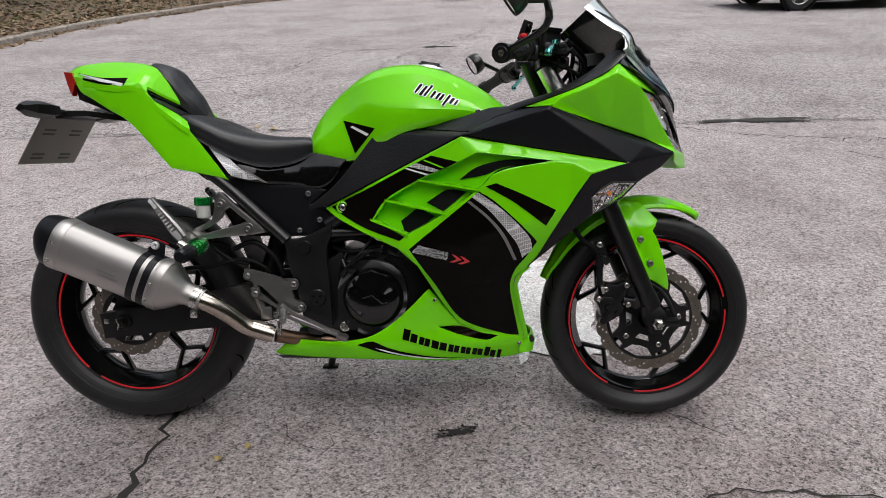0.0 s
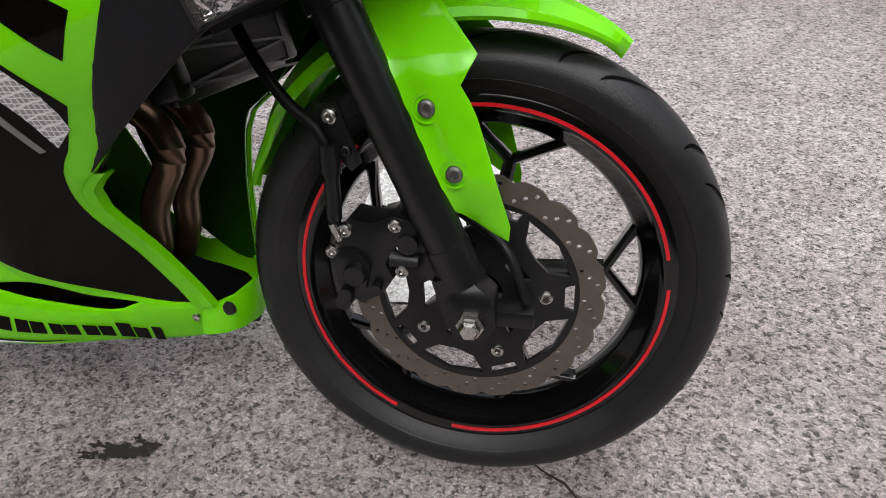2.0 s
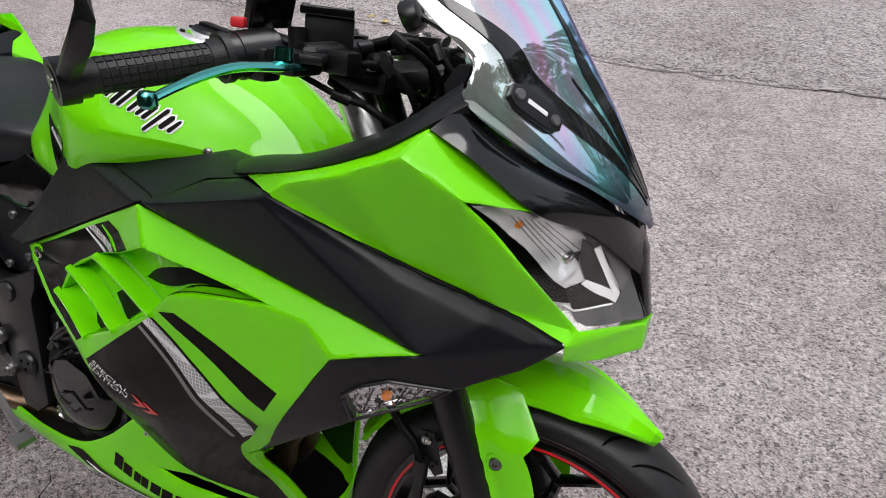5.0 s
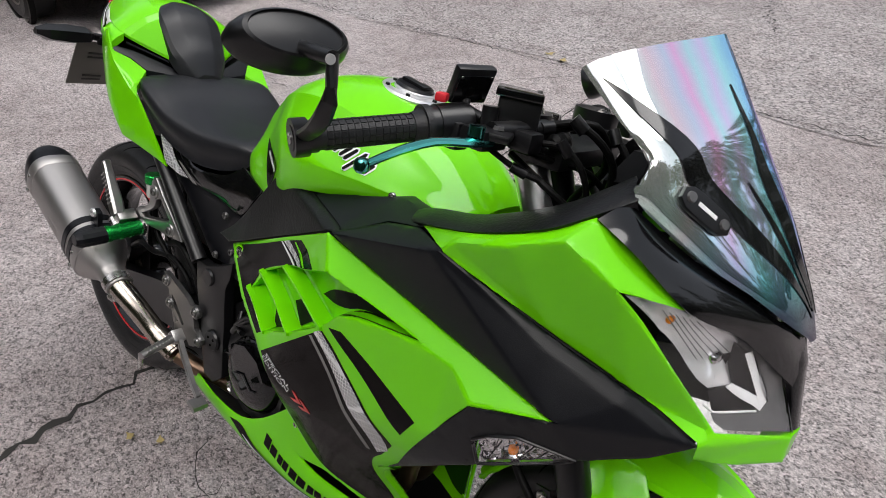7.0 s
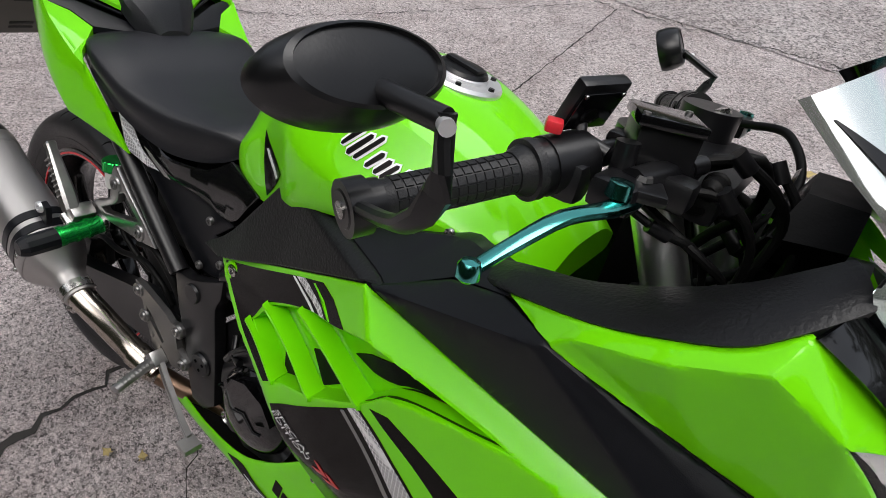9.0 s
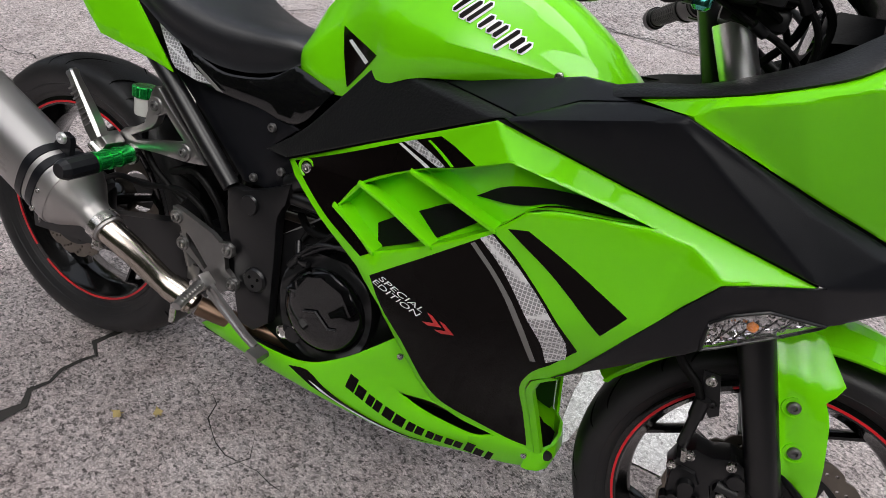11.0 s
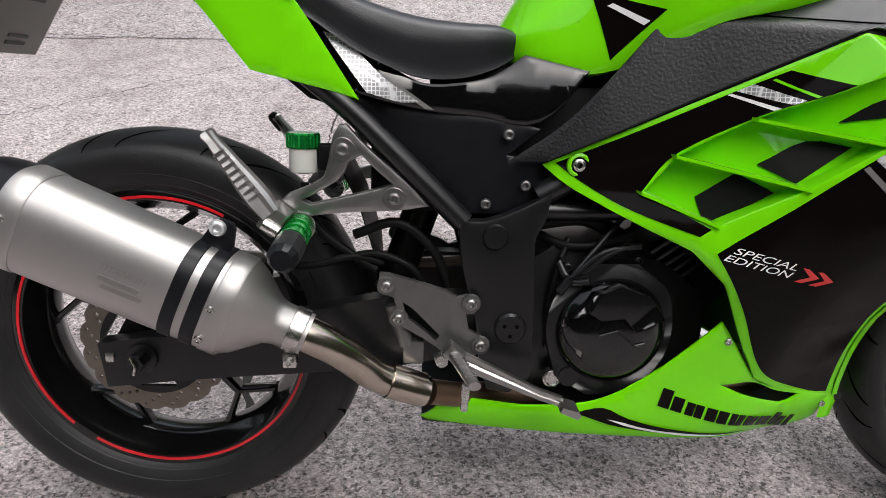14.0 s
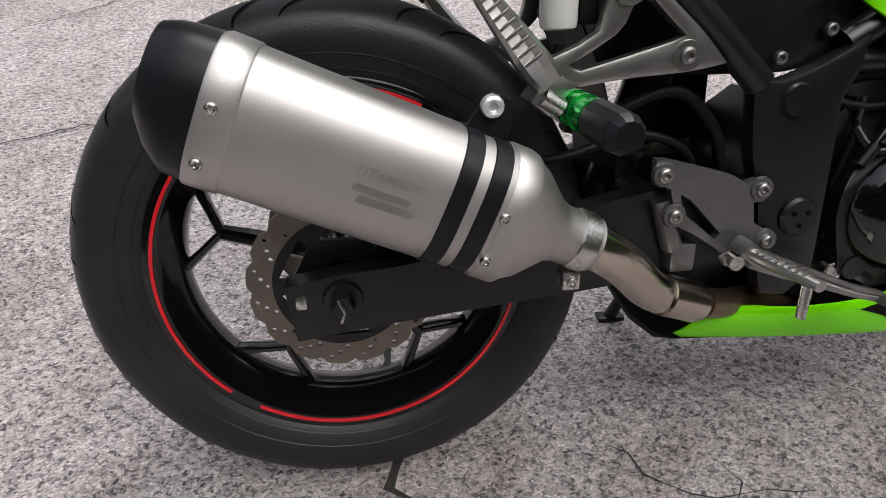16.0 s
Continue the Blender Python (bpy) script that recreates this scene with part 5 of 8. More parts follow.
def flap_w(x, z):
    return 0.098 - max(0, z - 0.545) * 0.62 - max(0, 0.44 - z) * 0.25 + 0.016 * max(0, 1 - abs(x - 1.292 - (0.55 - z) * 0.52) / 0.026) * min(1, max(0, (0.60 - z) / 0.03)) + 0.004 * max(0, 1 - abs(x - 1.372 - (0.50 - z) * 0.40) / 0.02)


for s in (0, 1):
    f = (lambda b: mirrored(b)) if s else (lambda b: b)
    part("mudguard_flap", f(skin(FLAP, 0.004, 0.004, width=flap_w, grid=0.014)), GREEN, mud, "green flap bolted to the fork")
    for p in ((1.355, 0.512), (1.382, 0.449)):
        part("bolt_recess", f(moved(lathe([(0.0125, 0.001), (0.0125, -0.0008), (0.0150, -0.0012), (0.0155, 0.001)], 28, closed=True), Matrix.Translation((p[0], -flap_w(*p) - 0.004, p[1])))), GREEN, mud)
        part("bolt", f(moved(lathe([(r * 0.95, a) for r, a in BOLT[1:]], 20), Matrix.Translation((p[0], -flap_w(*p) - 0.0045, p[1])))), ALUDARK, mud, "grey socket bolt")

# ---- fuel tank ----
def body(sections, low=0.9, n=11, flat_top=0.55):
    """A rounded body from stations (x, top, half width, height of the widest line, bottom)."""
    rings = []
    for x, top, w, zw, bot in sections:
        row = []
        for i in range(n + 1):
            t = math.pi / 2 * i / n
            y, z = w * math.sin(t) ** 0.85, zw + (top - zw) * math.cos(t) ** flat_top
            row.append((x, -y, z))
        row += [(x, -w * 0.985, zw - (zw - bot) * 0.35), (x, -w * 0.95, zw - (zw - bot) * 0.7), (x, -w * low, bot)]
        rings.append(row + [(p[0], -p[1], p[2]) for p in reversed(row[1:])])
    return loft(rings)


def stations(keys, n):
    xs = [k[0] for k in keys]
    out = []
    for i in range(n + 1):
        x = xs[0] + (xs[-1] - xs[0]) * i / n
        out.append((x, *[cubic(xs, [k[j] for k in keys], x) for j in range(1, len(keys[0]))]))
    return out


# stations: top, shoulder (half width, height), widest line (half width, height), bottom (half width, height)
TANK = [(0.494, 0.782, 0.030, 0.778, 0.050, 0.768, 0.045, 0.742), (0.515, 0.818, 0.052, 0.806, 0.084, 0.770, 0.082, 0.738), (0.545, 0.858, 0.068, 0.843, 0.099, 0.785, 0.101, 0.731), (0.600, 0.908, 0.088, 0.888, 0.110, 0.822, 0.118, 0.726),
        (0.650, 0.942, 0.114, 0.913, 0.136, 0.852, 0.130, 0.738), (0.700, 0.960, 0.129, 0.926, 0.164, 0.852, 0.158, 0.768), (0.750, 0.966, 0.135, 0.931, 0.178, 0.852, 0.172, 0.792), (0.800, 0.963, 0.134, 0.928, 0.181, 0.850, 0.174, 0.804),
        (0.880, 0.939, 0.118, 0.904, 0.160, 0.846, 0.156, 0.818), (0.950, 0.903, 0.098, 0.874, 0.136, 0.838, 0.134, 0.820), (1.000, 0.866, 0.080, 0.849, 0.116, 0.830, 0.114, 0.812), (1.035, 0.838, 0.066, 0.828, 0.095, 0.815, 0.093, 0.800)]


def tank_section(x):
    """Half of the tank's outline across, from the middle of its top down."""
    xs = [k[0] for k in TANK]
    top, ys, zs, w, zw, wb, bot = (cubic(xs, [k[j] for k in TANK], x) for j in range(1, 8))
    h = top - zs
    out = [(0.0, top), (0.28 * ys, top - 0.035 * h), (0.55 * ys, top - 0.17 * h), (0.80 * ys, top - 0.50 * h), (ys, zs)]
    out += [(ys + (w - ys) * u ** 1.15, zs + (zw - zs) * u) for u in (0.25, 0.5, 0.75, 0.93)]
    out += [(w + (wb - w) * u + 0.002 * math.sin(math.pi * u), zw + (bot - zw) * u) for u in (0.12, 0.4, 0.7, 0.9)]
    return out + [(wb - 0.004, bot - 0.004), (wb - 0.016, bot - 0.007)]


rings = []
for i in range(57):
    row = [(-y, z) for y, z in tank_section(0.494 + 0.541 * i / 56)]
    rings.append([(0.494 + 0.541 * i / 56, y, z) for y, z in row + [(-y, z) for y, z in reversed(row[1:])]])
tank = part("fuel_tank", loft(rings), GREEN, bike, "lime-green fuel tank", smooth=21)


def tank_w(x, z):
    sec = tank_section(x)
    for (y0, z0), (y1, z1) in zip(sec, sec[1:]):
        if z1 <= z <= z0 and z0 > z1:
            return y0 + (y1 - y0) * (z0 - z) / (z0 - z1)
    return sec[0][0] if z > sec[0][1] else sec[-2][0]


part("decal", skin([(0.599, 0.823), (0.683, 0.801), (0.628, 0.741)], 0.0012, 0.0008, width=tank_w, grid=0.012), BLACKDECAL, tank, "black triangle")
part("decal", skin([(0.618, 0.806), (0.624, 0.809), (0.667, 0.788), (0.661, 0.783)], 0.0022, 0.0008, width=tank_w, grid=0.012), WHITE, tank, "white line")
# maker's script on the tank: plain slanted brush strokes with a white edge
def stroke(x0, z0, x1, z1, w0, w1):
    d = Vector((x1 - x0, z1 - z0)).normalized()
    n = Vector((-d.y, d.x))
    a, b = Vector((x0, z0)), Vector((x1, z1))
    m_ = (a + b) / 2
    return [tuple(a - d * w0 * 0.6), tuple(a + n * w0), tuple(m_ + n * (w0 + w1) * 0.52), tuple(b + n * w1), tuple(b + d * w1 * 0.8), tuple(b - n * w1), tuple(m_ - n * (w0 + w1) * 0.52), tuple(a - n * w0)]


for x0, z0, h, w0, w1 in ((0.784, 0.884, 0.024, 0.0022, 0.0034), (0.796, 0.878, 0.026, 0.0034, 0.0028), (0.806, 0.876, 0.030, 0.0026, 0.0024), (0.822, 0.872, 0.017, 0.0024, 0.0030), (0.834, 0.869, 0.015, 0.0026, 0.0030),
                          (0.843, 0.866, 0.016, 0.0030, 0.0026), (0.850, 0.853, 0.029, 0.0022, 0.0028), (0.868, 0.858, 0.014, 0.0034, 0.0036), (0.879, 0.855, 0.013, 0.0030, 0.0022)):
    x1, z1 = x0 + h * 0.62, z0 + h * 0.82
    part("maker_mark", skin(stroke(x0, z0, x1, z1, w0 + 0.0026, w1 + 0.0026), 0.0016, 0.0008, width=tank_w, grid=0.008, corner=60), WHITE, tank, "white edge of the maker's mark")
    part("maker_mark", skin(stroke(x0, z0, x1, z1, w0, w1), 0.0026, 0.0008, width=tank_w, grid=0.008, corner=60), BLACKDECAL, tank, "black maker's mark")
capm = Matrix.Translation((0.814, 0, 0.9575)) @ pose(0, 0, 0, 0, 9, 0)
cap = part("filler_cap", moved(lathe([(0.004, 0.010), (0.030, 0.010), (0.034, 0.006), (0.034, 0.002), (0.052, 0.003), (0.055, -0.001), (0.055, -0.02)], 44, "z"), capm), ALURING, tank, "steel fuel filler cap")
part("cap_lid", moved(join(lathe([(0.002, 0.013), (0.030, 0.0125), (0.033, 0.008)], 40, "z"), box((0, 0.0, 0.015), (0.05, 0.018, 0.006), 0.002)), capm), FRAME, cap, "black cap lid")
for i in range(6):
    part("cap_bolt", moved(lathe([(0.001, 0.006), (0.0035, 0.006), (0.004, 0.002)], 12, "z"), capm @ Matrix.Translation((0.046 * math.cos(i * 1.047), 0.046 * math.sin(i * 1.047), 0))), FRAME, cap)

# ---- seat and tail ----
SEAT = [(0.158, 0.836, 0.085, 0.832, 0.826), (0.180, 0.843, 0.118, 0.829, 0.812), (0.212, 0.846, 0.148, 0.823, 0.796), (0.25, 0.835, 0.153, 0.805, 0.775), (0.31, 0.808, 0.146, 0.775, 0.738), (0.38, 0.792, 0.128, 0.755, 0.712), (0.44, 0.787, 0.108, 0.755, 0.712), (0.49, 0.785, 0.092, 0.760, 0.728), (0.520, 0.775, 0.075, 0.760, 0.748)]
part("seat", body(stations(SEAT, 36), 0.97, 10, 0.45), VINYL, bike, "black vinyl rider's seat", smooth=60)
HUMP = [(-0.148, 0.957, 0.022, 0.955, 0.950), (-0.12, 0.975, 0.052, 0.950, 0.935), (-0.06, 0.984, 0.088, 0.938, 0.915), (0.0, 0.986, 0.114, 0.928, 0.90), (0.06, 0.981, 0.134, 0.925, 0.912), (0.10, 0.972, 0.144, 0.919, 0.910), (0.126, 0.960, 0.134, 0.909, 0.902), (0.15, 0.938, 0.096, 0.891, 0.884), (0.185, 0.895, 0.040, 0.868, 0.860)]
def faceted(keys, n, shape):
    """A body whose section is a run of flat faces: shape gives (share of the half width, share of the height) from the middle out."""
    rings = []
    for x, top, w, zw, bot in stations(keys, n):
        row = [(x, -w * a, zw + (top - zw) * b) for a, b in shape] + [(x, -w * 0.98, bot)]
        rings.append(row + [(p[0], -p[1], p[2]) for p in reversed(row[1:])])
    return loft(rings)


part("tail_cowl", faceted(HUMP, 30, ((0, 1.0), (0.30, 0.985), (0.44, 0.93), (0.70, 0.60), (0.82, 0.38), (1.0, 0.0))), GREEN, bike, "lime-green tail cowl", smooth=11)
PIL = [(0.082, 0.983, 0.030, 0.970, 0.95), (0.098, 0.983, 0.052, 0.964, 0.94), (0.122, 0.978, 0.067, 0.952, 0.92), (0.150, 0.960, 0.069, 0.926, 0.89), (0.178, 0.922, 0.063, 0.886, 0.86), (0.200, 0.896, 0.050, 0.865, 0.84), (0.222, 0.852, 0.027, 0.843, 0.83)]
part("seat_pad", faceted(PIL, 22, ((0, 1.0), (0.42, 0.97), (0.50, 0.93), (0.92, 0.40), (1.0, 0.0))), VINYL, bike, "black pad of the tail hump", smooth=20)
def tail_w(x, z):
    return cubic((-0.15, -0.066, 0.0, 0.1, 0.15, 0.22, 0.32), (0.040, 0.094, 0.128, 0.166, 0.176, 0.163, 0.143), x) - max(0, z - 0.91) * 0.35 - max(0, 0.80 - z) * 0.04


TS = [(-0.100, 0.957), (-0.03, 0.935), (0.014, 0.922), (0.085, 0.912), (0.121, 0.917), (0.145, 0.885), (0.165, 0.858), (0.225, 0.806), (0.309, 0.680), (0.281, 0.689), (0.181, 0.712), (0.129, 0.779), (0.076, 0.829), (0.022, 0.857), (-0.032, 0.886), (-0.072, 0.905), (-0.092, 0.930)]
sidep, _ = both("tail_side_panel", lambda: skin(TS, 0.0, 0.005, width=tail_w), GREEN, bike, "lime-green tail side panel")
part("decal", skin([(-0.088, 0.955), (0.0, 0.936), (0.088, 0.930), (0.075, 0.912), (0.0, 0.925)], 0.0012, 0.001, width=tail_w), BLACKDECAL, sidep, "black tail decal")
part("decal", skin([(-0.080, 0.952), (-0.02, 0.938), (0.075, 0.917), (0.070, 0.910), (0.0, 0.926)], 0.0024, 0.001, width=tail_w), WHITE, sidep, "white tail stripe")
for s in (-1, 1):
    # green shoulder between the side panel and the duct, then the sunk duct and its black strip
    def deck(rows, thick=0.014):
        """A strip of bodywork between an inner and an outer line."""
        rings = []
        for (xa, ya, za), (xb, yb, zb) in rows:
            rings.append([(xa, s * ya, za), (xa * 0.5 + xb * 0.5, s * (ya + yb) / 2, (za + zb) / 2 + 0.002), (xb, s * yb, zb), (xb, s * yb, zb - thick), (xa, s * ya, za - thick)])
        return loft(rings)
    part("tail_shoulder", deck([((-0.06, 0.060, 0.946), (-0.06, 0.097, 0.932)), ((0.0, 0.092, 0.932), (0.0, 0.129, 0.918)), ((0.05, 0.120, 0.926), (0.05, 0.151, 0.912)), ((0.092, 0.146, 0.921), (0.096, 0.166, 0.911)), ((0.124, 0.138, 0.911), (0.139, 0.175, 0.889))]), GREEN, bike, "lime-green tail shoulder")
    part("tail_deck", deck([((0.141, 0.170, 0.880), (0.144, 0.177, 0.886)), ((0.156, 0.139, 0.866), (0.164, 0.176, 0.860)), ((0.181, 0.119, 0.847), (0.194, 0.172, 0.834)), ((0.204, 0.140, 0.836), (0.215, 0.168, 0.816)), ((0.226, 0.160, 0.824), (0.232, 0.163, 0.804))]), GREEN, bike, "lime-green deck beside the seat")
    for nm, k0, k1, up_, mt, lb in (("black_accent", 0.05, 0.95, 0.0016, BLACKDECAL, "black accent on the tail shoulder"), ("white_accent", 0.50, 0.78, 0.0026, WHITE, "white accent on the tail shoulder")):
        part(nm, loft([[(x, s * (w0 + (w1 - w0) * k0), z + 0.010 - 0.006 * k0 + up_), (x, s * (w0 + (w1 - w0) * k1), z + 0.009 - 0.008 * k1 + up_), (x, s * (w0 + (w1 - w0) * k1), z - 0.002), (x, s * (w0 + (w1 - w0) * k0), z - 0.002)]
                       for x, z, w0, w1 in ((-0.06, 0.936, 0.060, 0.097), (0.0, 0.922, 0.092, 0.129), (0.05, 0.914, 0.108, 0.151), (0.092, 0.908, 0.124, 0.164))]), mt, bike, lb)
    part("tail_duct", loft([[(x, s * w0, z + 0.004), (x, s * w1, z), (x, s * w1, z - 0.010), (x, s * w0, z - 0.010)] for x, z, w0, w1 in ((0.07, 0.888, 0.080, 0.140), (0.10, 0.878, 0.060, 0.160), (0.135, 0.862, 0.050, 0.166), (0.165, 0.842, 0.040, 0.130), (0.195, 0.826, 0.030, 0.115))]), INNER, bike, "black duct beside the pad")
    part("duct_strip", deck([((0.134, 0.158, 0.886), (0.142, 0.171, 0.879)), ((0.146, 0.124, 0.879), (0.156, 0.140, 0.868)), ((0.168, 0.078, 0.862), (0.181, 0.119, 0.849)), ((0.184, 0.038, 0.848), (0.192, 0.060, 0.842))], 0.010), MATT, bike, "black plastic strip behind the seat")
    part("duct_vane", tube([(0.130, s * 0.136, 0.893), (0.146, s * 0.098, 0.879), (0.166, s * 0.062, 0.865)], 0.0028, 8), MATT, bike, "thin black vane in the duct")
LIGHT = [(-0.140, 0.961), (-0.105, 0.956), (-0.093, 0.930), (-0.112, 0.899), (-0.122, 0.913)]
both("tail_light", lambda: skin(LIGHT, -0.002, 0.02, width=lambda x, z: cubic((-0.15, -0.09), (0.038, 0.078), x)), LENSRED, bike, "red tail light lens")
part("tail_light_bar", box((-0.118, 0, 0.935), (0.02, 0.08, 0.045), 0.004), LENSRED, bike)
rings = []
for x, z0, z1, w in ((-0.105, 0.890, 0.915, 0.05), (-0.04, 0.868, 0.90, 0.080), (0.05, 0.83, 0.875, 0.105), (0.146, 0.755, 0.84, 0.118), (0.24, 0.68, 0.80, 0.12), (0.33, 0.655, 0.74, 0.12)):
    rings.append([(x, -w, z1), (x, -w * 0.9, z0), (x, w * 0.9, z0), (x, w, z1)])
part("undertail", loft(rings), INNER, bike, "black undertail tray", smooth=20)
# plate hanger, plate, rear indicators
part("plate_hanger", join(loft([[(0.03, -0.03, 0.845), (0.03, 0.03, 0.845), (0.03, 0.03, 0.83), (0.03, -0.03, 0.83)], [(-0.09, -0.05, 0.862), (-0.09, 0.05, 0.862), (-0.09, 0.05, 0.848), (-0.09, -0.05, 0.848)], [(-0.165, -0.06, 0.862), (-0.165, 0.06, 0.862), (-0.165, 0.06, 0.845), (-0.165, -0.06, 0.845)]]),
                          box((-0.145, 0, 0.850), (0.02, 0.15, 0.02), 0.004)), FRAME, bike, "black plate hanger")
pm = Matrix.Translation((-0.201, 0, 0.785)) @ pose(0, 0, 0, 0, 33, 0)
plate_ob = part("number_plate", box((0, 0, 0), (0.003, 0.23, 0.142), 0.0012, None), PLATE, bike, "blank number plate with grey marks")
plate_ob.matrix_basis = pm
for y, z in ((-0.06, 0.035), (-0.06, 0.022), (0.05, 0.035), (0.05, 0.022), (-0.06, -0.04), (-0.06, -0.052), (0.05, -0.04), (0.05, -0.052)):
    part("plate_mark", box((0.0025, y, z), (0.001, 0.045, 0.005), 0.0), MARK, plate_ob)
for s in (-1, 1):
    ri_ = part("rear_indicator", loft([[(-0.150 + dx, s * y, 0.862 + dz) for dx, dz in ((-0.022 * k, -0.004), (0, 0.014 * k), (0.024 * k, 0.006 * k), (0.024 * k, -0.012 * k), (-0.004, -0.018 * k))] for y, k in ((0.085, 0.45), (0.100, 1.15), (0.14, 1.35), (0.185, 1.15), (0.208, 0.5))]), FRAME, bike, "slim black rear indicator", smooth=25)
    part("stalk", tube([(-0.145, s * 0.05, 0.855), (-0.148, s * 0.09, 0.860)], 0.009), FRAME, ri_)
# seat side, glossy, with honeycomb patch
GS = [(0.300, 0.690), (0.335, 0.728), (0.385, 0.705), (0.43, 0.705), (0.480, 0.716), (0.522, 0.744), (0.605, 0.726), (0.560, 0.668), (0.52, 0.655), (0.470, 0.664), (0.410, 0.668), (0.36, 0.676)]
def side_w(x, z):
    return cubic((0.28, 0.36, 0.45, 0.52, 0.62), (0.138, 0.128, 0.118, 0.118, 0.130), x) - max(0, z - 0.70) * 0.3


sp_, _ = both("seat_side_panel", lambda: skin(GS, 0.0, 0.005, width=side_w), GLOSS, bike, "gloss black panel below the seat")
part("decal", skin([(0.262, 0.762), (0.292, 0.752), (0.338, 0.710), (0.385, 0.680), (0.362, 0.679), (0.318, 0.690)], 0.010, 0.001, width=side_w), HONEY, sp_, "silver honeycomb patch")
part("decal", skin([(0.344, 0.705), (0.356, 0.702), (0.404, 0.671), (0.392, 0.672)], 0.0045, 0.001, width=side_w), GREYVINYL, sp_, "grey stripe")
SC = [(0.275, 0.690), (0.36, 0.677), (0.427, 0.667), (0.47, 0.665), (0.53, 0.655), (0.548, 0.65), (0.505, 0.614), (0.552, 0.606), (0.561, 0.570), (0.535, 0.548), (0.502, 0.534), (0.450, 0.532), (0.37, 0.608)]
both("rear_side_cover", lambda: skin(SC, -0.004, 0.006, width=lambda x, z: 0.118), MATT, bike, "matt black side cover")
for p in ((0.504, 0.642), (0.531, 0.575), (0.478, 0.548)):
    bolt((p[0], -0.124, p[1]), 0.0075, ALUDARK, bike, "bolt", "grey socket bolt")


# ---- windscreen and cockpit ----
EDGE = [(1.458, -0.006, 0.836), (1.437, -0.055, 0.858), (1.395, -0.100, 0.888), (1.340, -0.138, 0.915), (1.276, -0.184, 0.962), (1.274, -0.180, 0.998), (1.225, -0.178, 1.033), (1.180, -0.178, 1.066)]
MID = [(1.460, 0, 0.836), (1.442, 0, 0.873), (1.418, 0, 0.912), (1.390, 0, 0.955), (1.357, 0, 0.998), (1.328, 0, 1.034), (1.296, 0, 1.074), (1.252, 0, 1.128)]


def screen_point(u, v):
    """u: 0 at the middle, 1 at the edge; v: 0 at the foot, 1 at the top."""
    ks = [i / 7 for i in range(8)]
    m = [cubic(ks, [p[j] for p in MID], v) for j in range(3)]
    e = [cubic(ks, [p[j] for p in EDGE], v) for j in range(3)]
    return Vector((m[0] + (e[0] - m[0]) * u ** 1.15, e[1] * math.sin(u * math.pi / 2) ** 1.2 if u < 1 else e[1], m[2] + (e[2] - m[2]) * u ** 1.1))


def screen_patch(u0, u1, v0, v1, nu, nv, off, thick):
    bm = bmesh.new()
    G = {}
    for side, o in ((0, off), (1, off - thick)):
        for i in range(nu + 1):
            for j in range(nv + 1):
                u, v = u0(j / nv) + (u1(j / nv) - u0(j / nv)) * i / nu, v0 + (v1 - v0) * j / nv
                s = -1 if u < 0 else 1
                p = screen_point(abs(u), v)
                a, b = screen_point(min(1, abs(u) + 0.01), v) - screen_point(max(0, abs(u) - 0.01), v), screen_point(abs(u), min(1, v + 0.01)) - screen_point(abs(u), max(0, v - 0.01))
                nrm = a.cross(b).normalized()
                if nrm.x < 0:
                    nrm = -nrm
                p = p + nrm * o
                G[side, i, j] = bm.verts.new((p.x, p.y * s, p.z))
    for i in range(nu):
        for j in range(nv):
            for side in (0, 1):
                bm.faces.new([G[side, i, j], G[side, i + 1, j], G[side, i + 1, j + 1], G[side, i, j + 1]])
    for i in range(nu):
        for j in (0, nv):
            bm.faces.new([G[0, i, j], G[0, i + 1, j], G[1, i + 1, j], G[1, i, j]])
    for j in range(nv):
        for i in (0, nu):
            bm.faces.new([G[0, i, j], G[0, i, j + 1], G[1, i, j + 1], G[1, i, j]])
    return bm


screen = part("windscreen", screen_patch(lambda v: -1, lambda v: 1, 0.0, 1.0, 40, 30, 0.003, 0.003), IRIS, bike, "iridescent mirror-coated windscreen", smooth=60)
def slot(sg, vs, lo, hi, label):
    """A dark slot, or a dark reflection laid on as a shape, on the screen between two curves."""
    v0, v1 = vs[0], vs[-1]
    return part("screen_slot_or_reflection", screen_patch(lambda k: sg * cubic(vs, lo, v0 + (v1 - v0) * k), lambda k: sg * cubic(vs, hi, v0 + (v1 - v0) * k), v0, v1, 6, 26, 0.0042, 0.001), GLOSS, screen, label)


for sg in (1, -1):
    slot(sg, (0.10, 0.25, 0.42, 0.60, 0.77, 0.95), (0.22, 0.27, 0.36, 0.48, 0.63, 0.90), (0.23, 0.37, 0.51, 0.62, 0.78, 0.91), "long dark slot in the screen")
    # these two are no slots: dark reflections laid on as black strips
    slot(sg, (0.12, 0.30, 0.50, 0.68, 0.88), (0.03, 0.045, 0.07, 0.10, 0.135), (0.13, 0.16, 0.165, 0.15, 0.14), "dark reflection painted beside the ridge")
    slot(sg, (0.14, 0.30, 0.42, 0.56), (0.15, 0.19, 0.21, 0.255), (0.20, 0.235, 0.25, 0.26), "thin dark painted reflection")
part("screen_lining", screen_patch(lambda v: -1, lambda v: 1, 0.0, 1.0, 30, 24, -0.0006, 0.0008), GLOSS, screen, "dark inner face of the screen", smooth=60)


